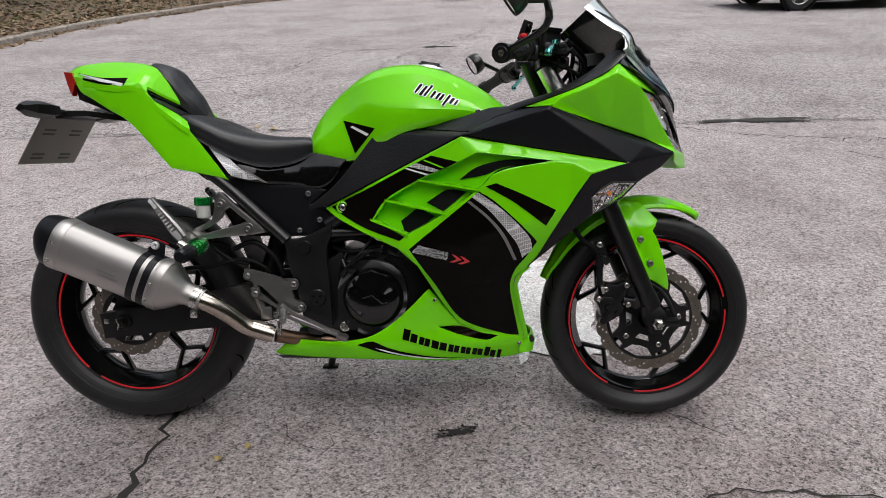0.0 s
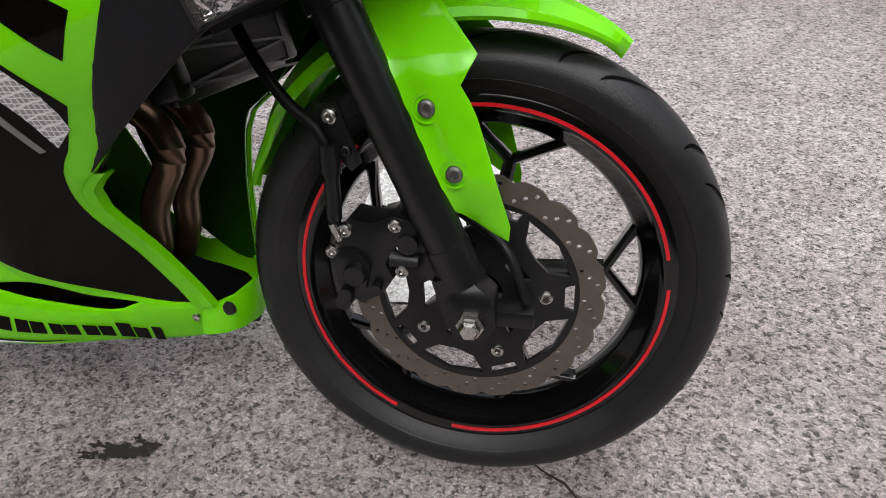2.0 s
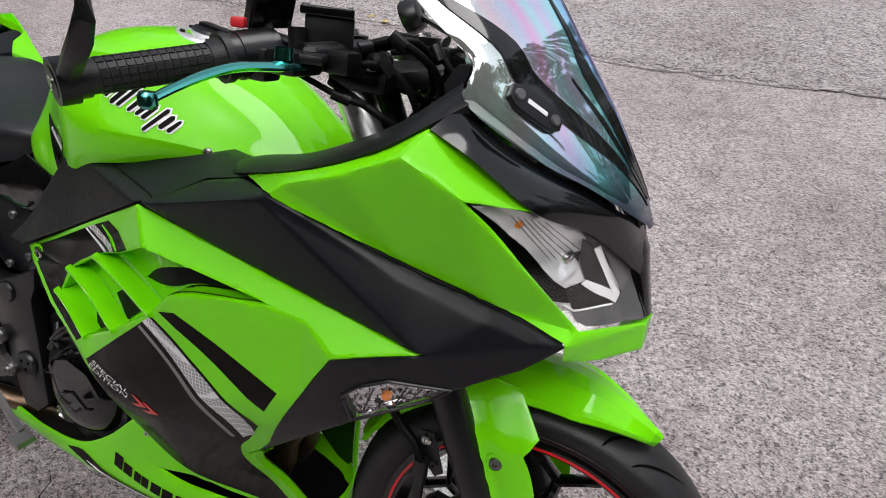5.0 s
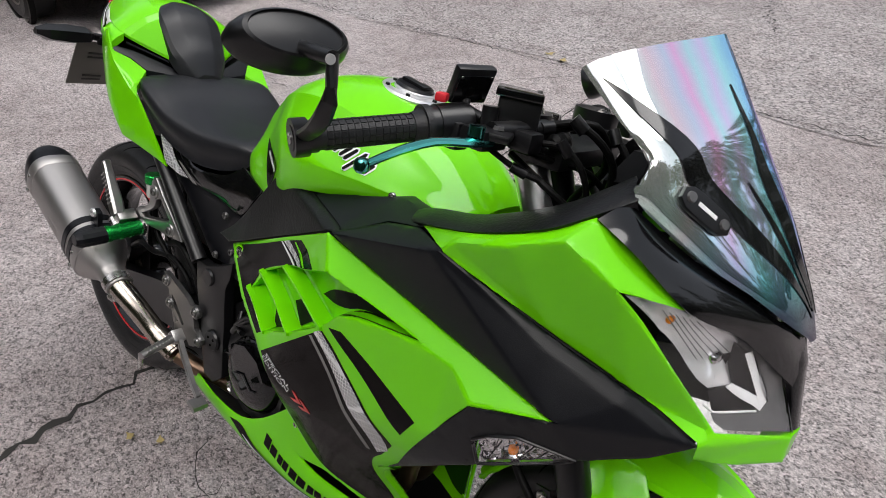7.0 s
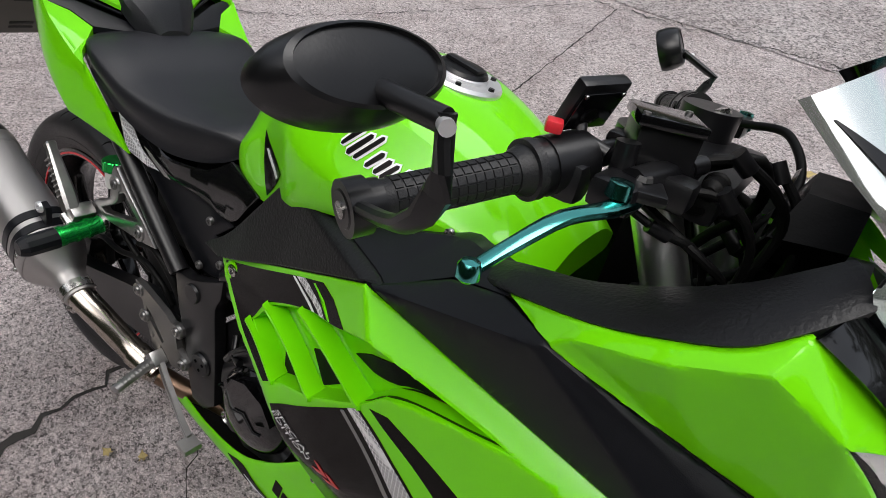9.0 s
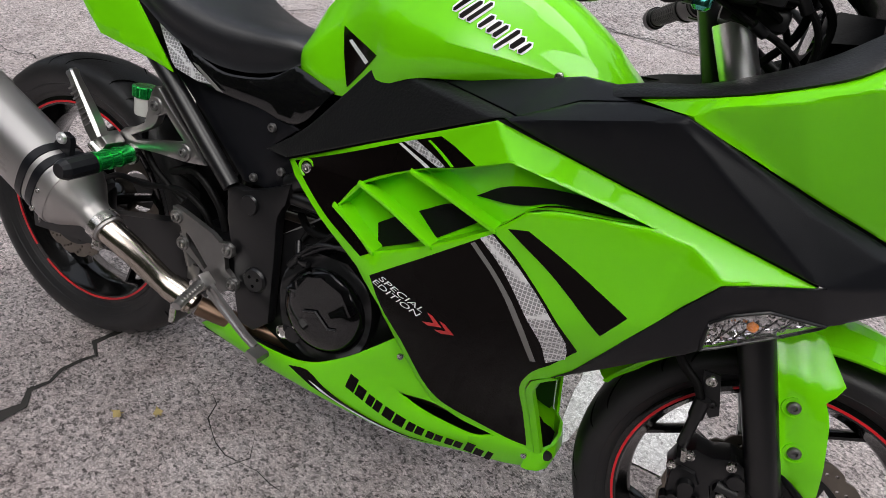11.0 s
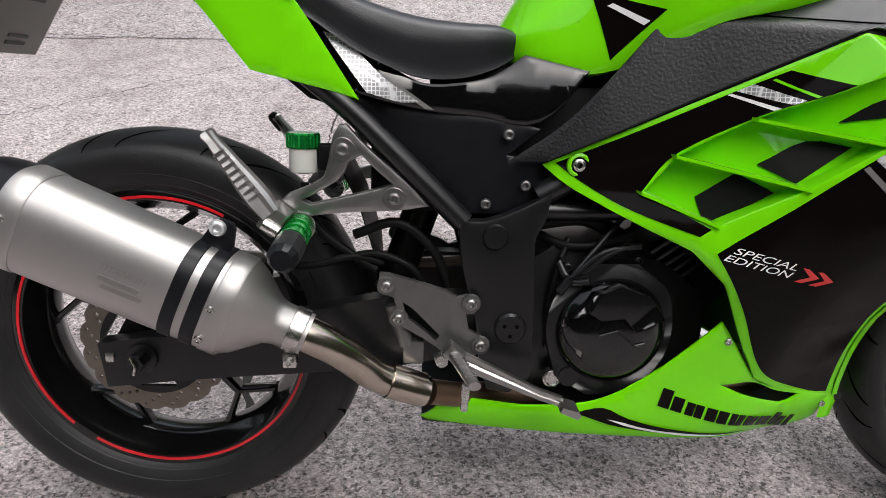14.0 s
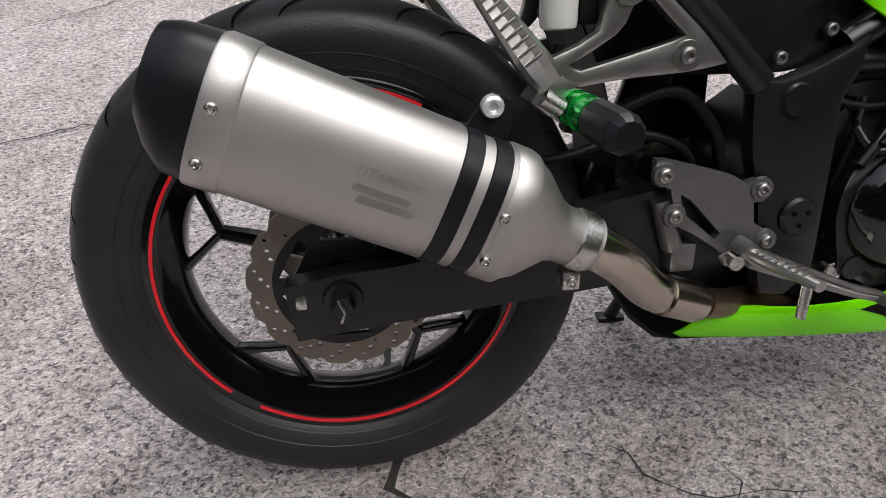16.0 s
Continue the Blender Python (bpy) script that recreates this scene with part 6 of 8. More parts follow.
def on_screen(p):
    """The screen's point and outward normal nearest to p."""
    best = min(((screen_point(u / 60, v / 60) - p).length, u / 60, v / 60) for u in range(20, 60) for v in range(10, 45))
    u, v = best[1], best[2]
    q = screen_point(u, v)
    n_ = (screen_point(u + 0.01, v) - screen_point(u - 0.01, v)).cross(screen_point(u, v + 0.01) - screen_point(u, v - 0.01)).normalized()
    return q, n_ if n_.x > 0 else -n_


for s in (-1, 1):
    (qa, na), (qb, nb) = on_screen(Vector((1.305, -0.147, 0.968))), on_screen(Vector((1.339, -0.122, 0.945)))
    flip = Vector((1, -s, 1)) if s > 0 else Vector((1, 1, 1))
    qa, qb, nrm = (Vector((v.x * flip.x, v.y * flip.y, v.z)) for v in (qa, qb, (na + nb).normalized()))
    c, d = (qa + qb) / 2 + nrm * 0.0035, (qb - qa).normalized()
    side_ = nrm.cross(d).normalized()
    nrm = d.cross(side_)
    m = Matrix(((d.x, side_.x, nrm.x, c.x), (d.y, side_.y, nrm.y, c.y), (d.z, side_.z, nrm.z, c.z), (0, 0, 0, 1)))
    o = [(-0.034, -0.006), (-0.034, 0.006), (-0.024, 0.0125), (0.024, 0.0125), (0.034, 0.006), (0.034, -0.006), (0.024, -0.0125), (-0.024, -0.0125)]
    pl_ = part("screen_plate", moved(plate([(x, z) for x, z in o], -0.003, 0.003, bevel=0.0015), m @ Matrix.Translation((0, 0, 0.004)) @ pose(0, 0, 0, 90, 0, 0)), FRAME, screen, "small black plate on the screen")
    for k in (-1, 1):
        part("screw", moved(lathe([(0.001, 0.0025), (0.005, 0.0025), (0.006, 0)], 14, "z"), m @ Matrix.Translation((0.024 * k, 0, 0.0075))), ALUDARK, pl_)
    part("maker_mark", moved(box((0, 0, 0), (0.026, 0.0045, 0.0006), 0), m @ Matrix.Translation((0, 0, 0.0075))), WHITE, pl_, "white maker's mark")
# black trim along the cockpit edge
def trim(keys, wd, dz):
    rings = []
    for p in spline(keys, 0.02):
        o = -p.y if p.y else 0
        rings.append([(p.x, p.y, p.z + 0.001), (p.x, p.y + wd * 0.5, p.z + 0.006), (p.x, p.y + wd, p.z - dz), (p.x, p.y + wd, p.z - dz - 0.006), (p.x, p.y + 0.006, p.z - 0.012)])
    return loft(rings)


def steps(keys, n=26):
    xs = [k / (len(keys) - 1) for k in range(len(keys))]
    return [tuple(cubic(xs, [p[j] for p in keys], i / n) for j in range(3)) for i in range(n + 1)]


OUT_ = steps([(1.010, -0.192, 0.836), (1.040, -0.204, 0.846), (1.116, -0.224, 0.869), (1.171, -0.231, 0.891), (1.22, -0.233, 0.915), (1.252, -0.215, 0.938), (1.280, -0.188, 0.960)])
INN_ = steps([(1.000, -0.160, 0.846), (1.040, -0.166, 0.860), (1.097, -0.166, 0.874), (1.160, -0.165, 0.903), (1.205, -0.160, 0.930), (1.235, -0.155, 0.955), (1.258, -0.150, 0.975)])
both("cockpit_trim", lambda: loft([[Vector(o), Vector(o).lerp(Vector(i), 0.12) + Vector((0, 0, 0.004)), Vector(o).lerp(Vector(i), 0.6) + Vector((0, 0, 0.005)), Vector(i), Vector(i) + Vector((0, 0.006, -0.022)), Vector(o) + Vector((0, 0.014, -0.014))] for o, i in zip(OUT_, INN_)]), GRAIN, bike, "textured black cockpit trim")
both("inner_fairing", lambda: trim([(1.02, -0.19, 0.80), (1.12, -0.20, 0.81), (1.20, -0.19, 0.83), (1.27, -0.175, 0.85), (1.33, -0.14, 0.86)], 0.012, 0.10), INNER, bike, "black inner fairing")
part("cockpit_floor", loft([[(1.08, -0.10, 0.76), (1.08, 0.10, 0.76), (1.08, 0.10, 0.73), (1.08, -0.10, 0.73)], [(1.22, -0.19, 0.80), (1.22, 0.19, 0.80), (1.22, 0.19, 0.76), (1.22, -0.19, 0.76)], [(1.40, -0.11, 0.82), (1.40, 0.11, 0.82), (1.40, 0.11, 0.76), (1.40, -0.11, 0.76)]]), INNER, bike, "black plastic below the instruments")
dash = part("instrument_panel", loft([[(1.20 + dx, y * k, 0.955 + dz) for y, dx, dz in ((-0.085, 0.0, -0.01), (-0.05, 0.012, 0.028), (0.05, 0.012, 0.028), (0.085, 0, -0.01), (0.05, -0.012, -0.045), (-0.05, -0.012, -0.045))] for dxx, k in ((0, 1),)] + [[(1.26, y, z) for y, z in ((-0.08, 0.955), (-0.05, 0.985), (0.05, 0.985), (0.08, 0.955), (0.05, 0.92), (-0.05, 0.92))]]), INNER, bike, "black instrument panel")
part("lens", moved(lathe([(0.002, 0.004), (0.038, 0.003), (0.042, 0)], 30, "x"), Matrix.Translation((1.198, -0.02, 0.952)) @ pose(0, 0, 0, 0, 0, 180)), GLOSS, dash, "dark instrument glass")
part("headlight_back", join(box((1.345, -0.07, 0.83), (0.09, 0.09, 0.07), 0.02), box((1.345, 0.07, 0.83), (0.09, 0.09, 0.07), 0.02)), FRAME, bike, "black headlight housing")
part("headlight_dome", moved(lathe([(0.002, -0.05), (0.03, -0.045), (0.045, -0.02), (0.048, 0.0)], 26, "x"), Matrix.Translation((1.30, 0.10, 0.855))), ALU, bike, "grey lamp dome behind the headlight")
part("wiring", join(tube([(1.13, 0.02, 0.93), (1.18, -0.02, 0.90), (1.22, 0.03, 0.88), (1.28, 0.0, 0.86)], 0.007), tube([(1.11, 0.08, 0.93), (1.17, 0.10, 0.91), (1.20, 0.08, 0.86), (1.14, 0.06, 0.80)], 0.006)), INNER, bike, "black cables")

for pts, r in (([(1.118, -0.125, 0.985), (1.160, -0.105, 1.000), (1.205, -0.085, 0.965), (1.200, -0.075, 0.900), (1.175, -0.070, 0.820)], 0.0048),
               ([(1.120, -0.150, 0.970), (1.165, -0.135, 0.975), (1.195, -0.120, 0.940), (1.190, -0.100, 0.880), (1.150, -0.085, 0.820)], 0.0040),
               ([(1.075, -0.180, 0.962), (1.130, -0.165, 0.940), (1.165, -0.140, 0.925), (1.180, -0.110, 0.860)], 0.0035),
               ([(1.130, -0.060, 0.985), (1.185, -0.050, 0.990), (1.225, -0.060, 0.940), (1.215, -0.065, 0.860)], 0.0045)):
    hose = part("hose", tube(pts, r, 10), INNER, bike, "black hose at the steering head")
    q, w = Vector(pts[1]), (Vector(pts[2]) - Vector(pts[1])).normalized()
    part("ferrule", tube([q - w * 0.010, q + w * 0.010], r * 1.7, 12), FRAME, hose)
part("plug", moved(lathe([(0.002, 0.016), (0.010, 0.015), (0.0115, 0.008), (0.0095, 0.006), (0.0095, -0.012), (0.004, -0.016)], 20), Matrix.Translation((1.150, -0.125, 0.978))), INNER, bike, "round black plug")

# ---- handlebars ----
bars = new("handlebar")
bars.parent = bike
bars["label"] = "clip-on handlebars with levers, switches and bar-end mirrors"
for s in (-1, 1):
    def Q(x, y, z):
        return Vector((x, s * -y, z))
    inn, out = Q(1.075, -0.135, 0.985), Q(0.980, -0.353, 0.943)
    d = (out - inn).normalized()
    part("bar_tube", tube([inn, out], 0.011, 16), FRAME, bars)
    part("bar_clamp", join(tube([Q(1.085, -0.105, 0.965), Q(1.085, -0.105, 1.0)], 0.034, 24), box(Q(1.075, -0.135, 0.983), (0.035, 0.03, 0.03), 0.005)), FRAME, bars)
    g0, g1 = inn + d * 0.105, out - d * 0.012
    grip = part("grip", tube([g0, g1], 0.0152, 24), RUBBER, bars, "black rubber grip")
    # raised pads in a grid round the grip
    bm = bmesh.new()
    e1 = d.cross(Vector((0, 0, 1))).normalized()
    e2 = d.cross(e1)
    for i in range(13):
        for k in range(14):
            def at(du, da, r):
                c = g0 + (g1 - g0) * (0.14 + 0.80 * (i + du) / 13)
                a = 2 * math.pi * (k + da) / 14
                return bm.verts.new(c + (e1 * math.cos(a) + e2 * math.sin(a)) * r)
            lo_, hi_ = [at(*q, 0.0148) for q in ((0.06, 0.06), (0.94, 0.06), (0.94, 0.94), (0.06, 0.94))], [at(*q, 0.0162) for q in ((0.14, 0.12), (0.86, 0.12), (0.86, 0.88), (0.14, 0.88))]
            bm.faces.new(hi_)
            for q in range(4):
                bm.faces.new([lo_[q], lo_[(q + 1) % 4], hi_[(q + 1) % 4], hi_[q]])
    part("grip_tread", bm, RUBBER, grip, "fine square tread of the grip")
    part("grip_flange", join(tube([g0 - d * 0.004, g0 + d * 0.004], 0.0245, 28), tube([g0 + d * 0.004, g0 + d * 0.016], (0.0205, 0.0165), 24)), RUBBER, grip)
    sw = part("switch_box", join(tube([g0 - d * 0.056, g0 - d * 0.050, g0 - d * 0.012, g0 - d * 0.005], 0.0225, 24), tube([g0 - d * 0.048, g0 - d * 0.014], 0.0240, 24), box(g0 - d * 0.031 + Vector((0.010, 0, -0.008)), (0.034, 0.030, 0.034), 0.008)), FRAME, bars, "black switch housing")
    part("switch_button", tube([g0 - d * 0.040 + e1 * 0.020 * s * -1, g0 - d * 0.040 + e1 * 0.0265 * s * -1], 0.006, 16), INNER, sw)
    if s < 0:
        part("kill_switch", box(Vector((1.036, -0.210, 1.001)), (0.014, 0.018, 0.010), 0.003, pose(0, 0, 0, 0, 0, 25)), REDBUTTON, sw, "red kill switch")
    part("bar_end", join(tube([out - d * 0.012, out + d * 0.012], 0.0172, 24), tube([out + d * 0.012, out + d * 0.015], (0.0172, 0.013), 24)), FRAME, bars, "black bar end")
    part("bar_end_cap", tube([out + d * 0.014, out + d * 0.0165], 0.0065, 16), STEEL, bars)
    # lever
    lv = part("lever", tube([Q(1.112, -0.212, 0.971), Q(1.108, -0.245, 0.970), Q(1.093, -0.286, 0.968), Q(1.083, -0.325, 0.957), Q(1.073, -0.354, 0.943)], (0.0090, 0.0058), 10, squash=0.6), TEAL, bars, "teal anodised lever")
    part("lever_ball", moved(lathe([(0.001, 0.0075), (0.006, 0.0065), (0.008, 0.003), (0.008, -0.004), (0.005, -0.007), (0.001, -0.0075)], 18, "z"), Matrix.Translation(Q(1.072, -0.358, 0.942))), TEAL, lv)
    part("lever_perch", box(Q(1.100, -0.205, 0.972), (0.035, 0.05, 0.024), 0.006), FRAME, bars)
    part("lever_adjuster", moved(lathe([(0.003, 0.012), (0.009, 0.011), (0.010, 0.0), (0.006, -0.002)], 12, "z"), Matrix.Translation(Q(1.106, -0.230, 0.976))), TEAL, bars)
    # bar-end mirror
    mc = Q(0.995, -0.396, 1.036) if s < 0 else Vector((0.946, 0.362, 1.018))
    mr = new("mirror")
    mr.parent = bike
    mr["label"] = "oval black bar-end mirror"
    root = out + d * 0.004
    KNEE_A, KNEE_B = Vector((1.047, -0.398, 0.973)), Vector((1.066, -0.403, 1.000))
    elbow, knee = (KNEE_A, KNEE_B) if s < 0 else (root + Vector((0.025, 0.012, 0.010)), root + Vector((0.045, 0.021, 0.055)))
    top = Q(1.060, -0.400, 1.036) if s < 0 else mc + Vector((0.03, 0.0, 0.0))
    part("stalk", tube([root, elbow, knee, top, top + (top - knee) * 0.12], 0.0086, 10, squash=0.62), FRAME, mr, "black mirror stalk")
    part("stalk_clamp", tube([root - d * 0.006, root + d * 0.010], 0.0205, 20), FRAME, mr)
    part("stalk_bolt", tube([top - Vector((-0.002, -0.004 * s, 0)), top + Vector((0.007, 0.0085 * s, 0))], 0.0045, 16), ALURING, mr)
    if s < 0:
        turn = Matrix.Translation(mc) @ Matrix.Rotation(radians(-10), 4, "Z") @ Matrix.Rotation(radians(-38), 4, "Y")
        a_, b_ = 0.060, 0.027
    else:
        turn = Matrix.Translation(mc) @ Matrix.Rotation(radians(12), 4, "Z") @ Matrix.Rotation(radians(-30), 4, "Y")
        a_, b_ = 0.040, 0.032
    bm = lathe([(0.02, 0.0205), (0.45, 0.0200), (0.77, 0.0180), (0.79, 0.0205), (0.86, 0.0190), (0.95, 0.0120), (1.0, 0.002), (1.0, -0.008), (0.95, -0.012), (0.90, -0.009)], 48, "x")
    for v in bm.verts:
        v.co.y *= a_
        v.co.z *= b_
    part("mirror_shell", moved(bm, turn), FRAME, mr, "black mirror shell with a scuffed rim", smooth=28)
    bm = lathe([(0.02, 0.0), (0.90, 0.0), (0.90, 0.001)], 40, "x")
    for v in bm.verts:
        v.co.y *= a_
        v.co.z *= b_
    part("mirror_glass", moved(bm, turn @ Matrix.Translation((-0.0095, 0, 0))), CHROME, mr, "mirror glass")
    part("mirror_joint", tube([top, mc + (top - mc) * 0.3], 0.007, 12), FRAME, mr)
# front brake fluid box and phone cradle
rb = part("brake_reservoir", box((1.100, -0.145, 0.990), (0.050, 0.046, 0.056), 0.003, pose(0, 0, 0, 0, 0, 31)), FRAME, bars, "black square brake fluid reservoir")
part("reservoir_lid", box((1.100, -0.150, 1.0215), (0.054, 0.050, 0.009), 0.002, pose(0, 0, 0, 0, 0, 31)), GLOSS, rb)
for a, b in ((-0.022, -0.020), (0.022, 0.020)):
    part("lid_screw", moved(lathe([(0.001, 0.0012), (0.0030, 0.001), (0.0034, -0.001)], 12, "z"), Matrix.Translation((1.100, -0.150, 1.0265)) @ pose(0, 0, 0, 0, 0, 31) @ Matrix.Translation((a, b, 0))), ALUDARK, rb)
part("perch_post", tube([(1.090, -0.186, 0.975), (1.088, -0.186, 1.004)], 0.0095, 18), FRAME, bars)
part("perch_plate", box((1.112, -0.200, 0.978), (0.036, 0.044, 0.010), 0.004, pose(0, 0, 0, 0, 0, 25)), FRAME, bars)
part("perch_bolt", moved(lathe([(0.002, 0.004), (0.006, 0.004), (0.0072, 0.0)], 6, "z"), Matrix.Translation((1.112, -0.198, 0.984))), ALUDARK, bars)
part("banjo", join(tube([(1.127, -0.135, 0.987), (1.133, -0.118, 0.990)], 0.0085, 16), tube([(1.128, -0.125, 0.985), (1.128, -0.122, 0.955)], 0.006, 12)), FRAME, bars, "black hose union")
for pts in ([(1.12, -0.17, 0.965), (1.15, -0.12, 0.955), (1.17, -0.06, 0.94), (1.19, 0.0, 0.90)], [(1.10, -0.14, 0.95), (1.16, -0.15, 0.93), (1.19, -0.12, 0.90), (1.17, -0.08, 0.85)]):
    part("cable", tube(pts, 0.0042, 8), INNER, bars, "black control cable")
part("master_cylinder", tube([(1.105, -0.20, 0.978), (1.125, -0.12, 0.985)], 0.013), FRAME, bars)
part("brake_hose", tube([(1.128, -0.115, 0.985), (1.17, -0.08, 1.0), (1.18, -0.04, 0.95), (1.14, -0.03, 0.88), (1.13, -0.04, 0.76)], 0.0055), INNER, bars)
part("brake_switch", box((1.13, -0.165, 0.975), (0.03, 0.03, 0.024), 0.005), FRAME, bars)
part("clutch_cable", tube([(1.11, 0.18, 0.98), (1.17, 0.14, 0.99), (1.20, 0.06, 0.94), (1.12, 0.03, 0.82)], 0.005), INNER, bars)
# the cradle's plate: its top edge, its side edge and the way its back faces
ca_, cb_, cn_ = Vector((0.35, 0.93, 0.09)).normalized(), Vector((-0.34, 0.21, -0.91)).normalized(), None
cn_ = ca_.cross(cb_).normalized()
if cn_.y > 0:
    cn_ = -cn_
cb_ = cn_.cross(ca_).normalized()
cb_ = cb_ if cb_.z < 0 else -cb_
cc_ = Vector((1.048, -0.177, 1.0415)) + cb_ * 0.022 + cn_ * 0.006
cm_ = Matrix(((ca_.x, cb_.x, cn_.x, cc_.x), (ca_.y, cb_.y, cn_.y, cc_.y), (ca_.z, cb_.z, cn_.z, cc_.z), (0, 0, 0, 1)))
ph = part("phone_cradle", moved(box((0, 0, 0), (0.052, 0.046, 0.012), 0.0035), cm_), FRAME, bars, "black phone cradle")
part("cradle_plate", moved(box((0, 0.003, 0.0066), (0.046, 0.036, 0.002), 0.0008), cm_), GLOSS, ph)
for a in (-0.020, 0.020):
    part("cradle_screw", moved(lathe([(0.0005, 0.001), (0.0018, 0.001), (0.002, 0)], 10, "z"), cm_ @ Matrix.Translation((a, -0.013, 0.0076))), STEEL, ph)
part("cradle_hole", moved(lathe([(0.001, 0.0006), (0.006, 0.0006), (0.006, 0)], 18, "z"), cm_ @ Matrix.Translation((-0.002, 0.006, 0.0074))), INNER, ph)
part("cradle_arm", tube([cc_ + cb_ * 0.018, cc_ + cb_ * 0.03 + Vector((0.01, -0.01, 0)), (1.072, -0.175, 0.985)], 0.007), FRAME, ph)
part("ignition_lock", moved(lathe([(0.004, 0.016), (0.014, 0.015), (0.018, 0.0)], 20, "z"), Matrix.Translation((1.065, 0, 0.975))), STEEL, bars)

# ---- engine, frame and exhaust ----
eng = new("engine")
eng.parent = bike
eng["label"] = "black parallel-twin engine"
part("crankcase", plate([(0.50, 0.35), (0.53, 0.27), (0.62, 0.235), (0.74, 0.235), (0.80, 0.28), (0.81, 0.38), (0.78, 0.44), (0.70, 0.48), (0.58, 0.49), (0.52, 0.44)], -0.112, 0.112, bevel=0.012), FRAME, eng, "black crankcase")
part("cylinder", plate([(0.68, 0.46), (0.80, 0.38), (0.92, 0.50), (0.90, 0.60), (0.78, 0.64), (0.70, 0.58)], -0.10, 0.10, bevel=0.012), FRAME, eng, "black cylinder block")
cov = part("clutch_cover", plate([(0.572, 0.374), (0.584, 0.430), (0.626, 0.472), (0.692, 0.474), (0.736, 0.440), (0.752, 0.385), (0.742, 0.328), (0.702, 0.284), (0.640, 0.272), (0.590, 0.302)], -0.142, -0.105, bevel=0.012), FRAME, eng, "black clutch cover")
part("cover_dome", moved(lathe([(0.012, -0.027), (0.034, -0.0262), (0.054, -0.0225), (0.068, -0.015), (0.077, -0.004), (0.080, 0.004), (0.080, 0.010)], 64), Matrix.Translation((0.664, -0.142, 0.374))), GLOSS, cov, "gloss black dome", smooth=40)
part("cover_step", plate([(0.600, 0.402), (0.628, 0.436), (0.664, 0.449), (0.704, 0.436), (0.728, 0.404), (0.712, 0.396), (0.690, 0.384), (0.672, 0.404), (0.640, 0.400), (0.624, 0.410)], -0.172, -0.14, bevel=0.005, corner=30), GLOSS, cov, smooth=40)
part("cover_ridge", tube([(0.640, -0.1712, 0.378), (0.664, -0.1716, 0.386), (0.690, -0.1706, 0.364), (0.704, -0.1690, 0.367)], 0.0018, 8, corner=20), FRAME, cov)
for k in range(2):
    part("cable_bracket", tube([(0.600 + 0.012 * k, -0.150, 0.455 + 0.006 * k), (0.640 + 0.012 * k, -0.152, 0.492), (0.690, -0.148, 0.500 + 0.004 * k)], 0.0038, 8), FRAME, cov)
part("sight_glass", moved(lathe([(0.002, -0.010), (0.009, -0.010), (0.011, -0.013), (0.0135, -0.012), (0.0135, 0.0)], 24), Matrix.Translation((0.587, -0.128, 0.296))), STEEL, eng, "steel-rimmed oil plug")
for p in ((0.587, 0.43), (0.60, 0.46), (0.70, 0.472), (0.742, 0.42), (0.738, 0.32), (0.60, 0.296), (0.582, 0.34), (0.65, 0.475)):
    bolt((p[0], -0.120, p[1]), 0.0072, FRAME, eng)
part("oil_cap", moved(lathe([(0.004, -0.010), (0.015, -0.010), (0.017, 0.0), (0.017, 0.01)], 20), Matrix.Translation((0.610, -0.135, 0.302))), FRAME, eng)
part("clutch_arm", join(tube([(0.585, -0.125, 0.47), (0.60, -0.14, 0.445), (0.625, -0.15, 0.45)], 0.006), tube([(0.60, -0.14, 0.45), (0.66, -0.12, 0.52), (0.70, -0.10, 0.56)], 0.004), tube([(0.60, -0.142, 0.452), (0.585, -0.142, 0.43)], 0.007)), FRAME, eng, "black clutch arm and cable")
for i in range(5):
    part("cylinder_fin", box((0.80, 0, 0.47 + 0.018 * i), (0.20, 0.215, 0.006), 0.001, pose(0, 0, 0, 0, -38, 0)), FRAME, eng)
for pts, r in (([(0.55, -0.10, 0.52), (0.62, -0.11, 0.53), (0.68, -0.10, 0.50)], 0.012), ([(0.56, -0.09, 0.50), (0.60, -0.115, 0.49), (0.66, -0.115, 0.50), (0.74, -0.10, 0.54)], 0.007), ([(0.60, -0.11, 0.50), (0.585, -0.125, 0.46), (0.575, -0.12, 0.40)], 0.005),
               ([(0.30, -0.12, 0.50), (0.36, -0.128, 0.52), (0.41, -0.125, 0.48), (0.43, -0.12, 0.43)], 0.007), ([(0.27, -0.118, 0.46), (0.33, -0.126, 0.475), (0.38, -0.126, 0.455), (0.40, -0.12, 0.42)], 0.0055)):
    part("hose", tube(pts, r), INNER, eng, "black hose")
fr = new("chassis")
fr.parent = bike
fr["label"] = "satin black steel frame"
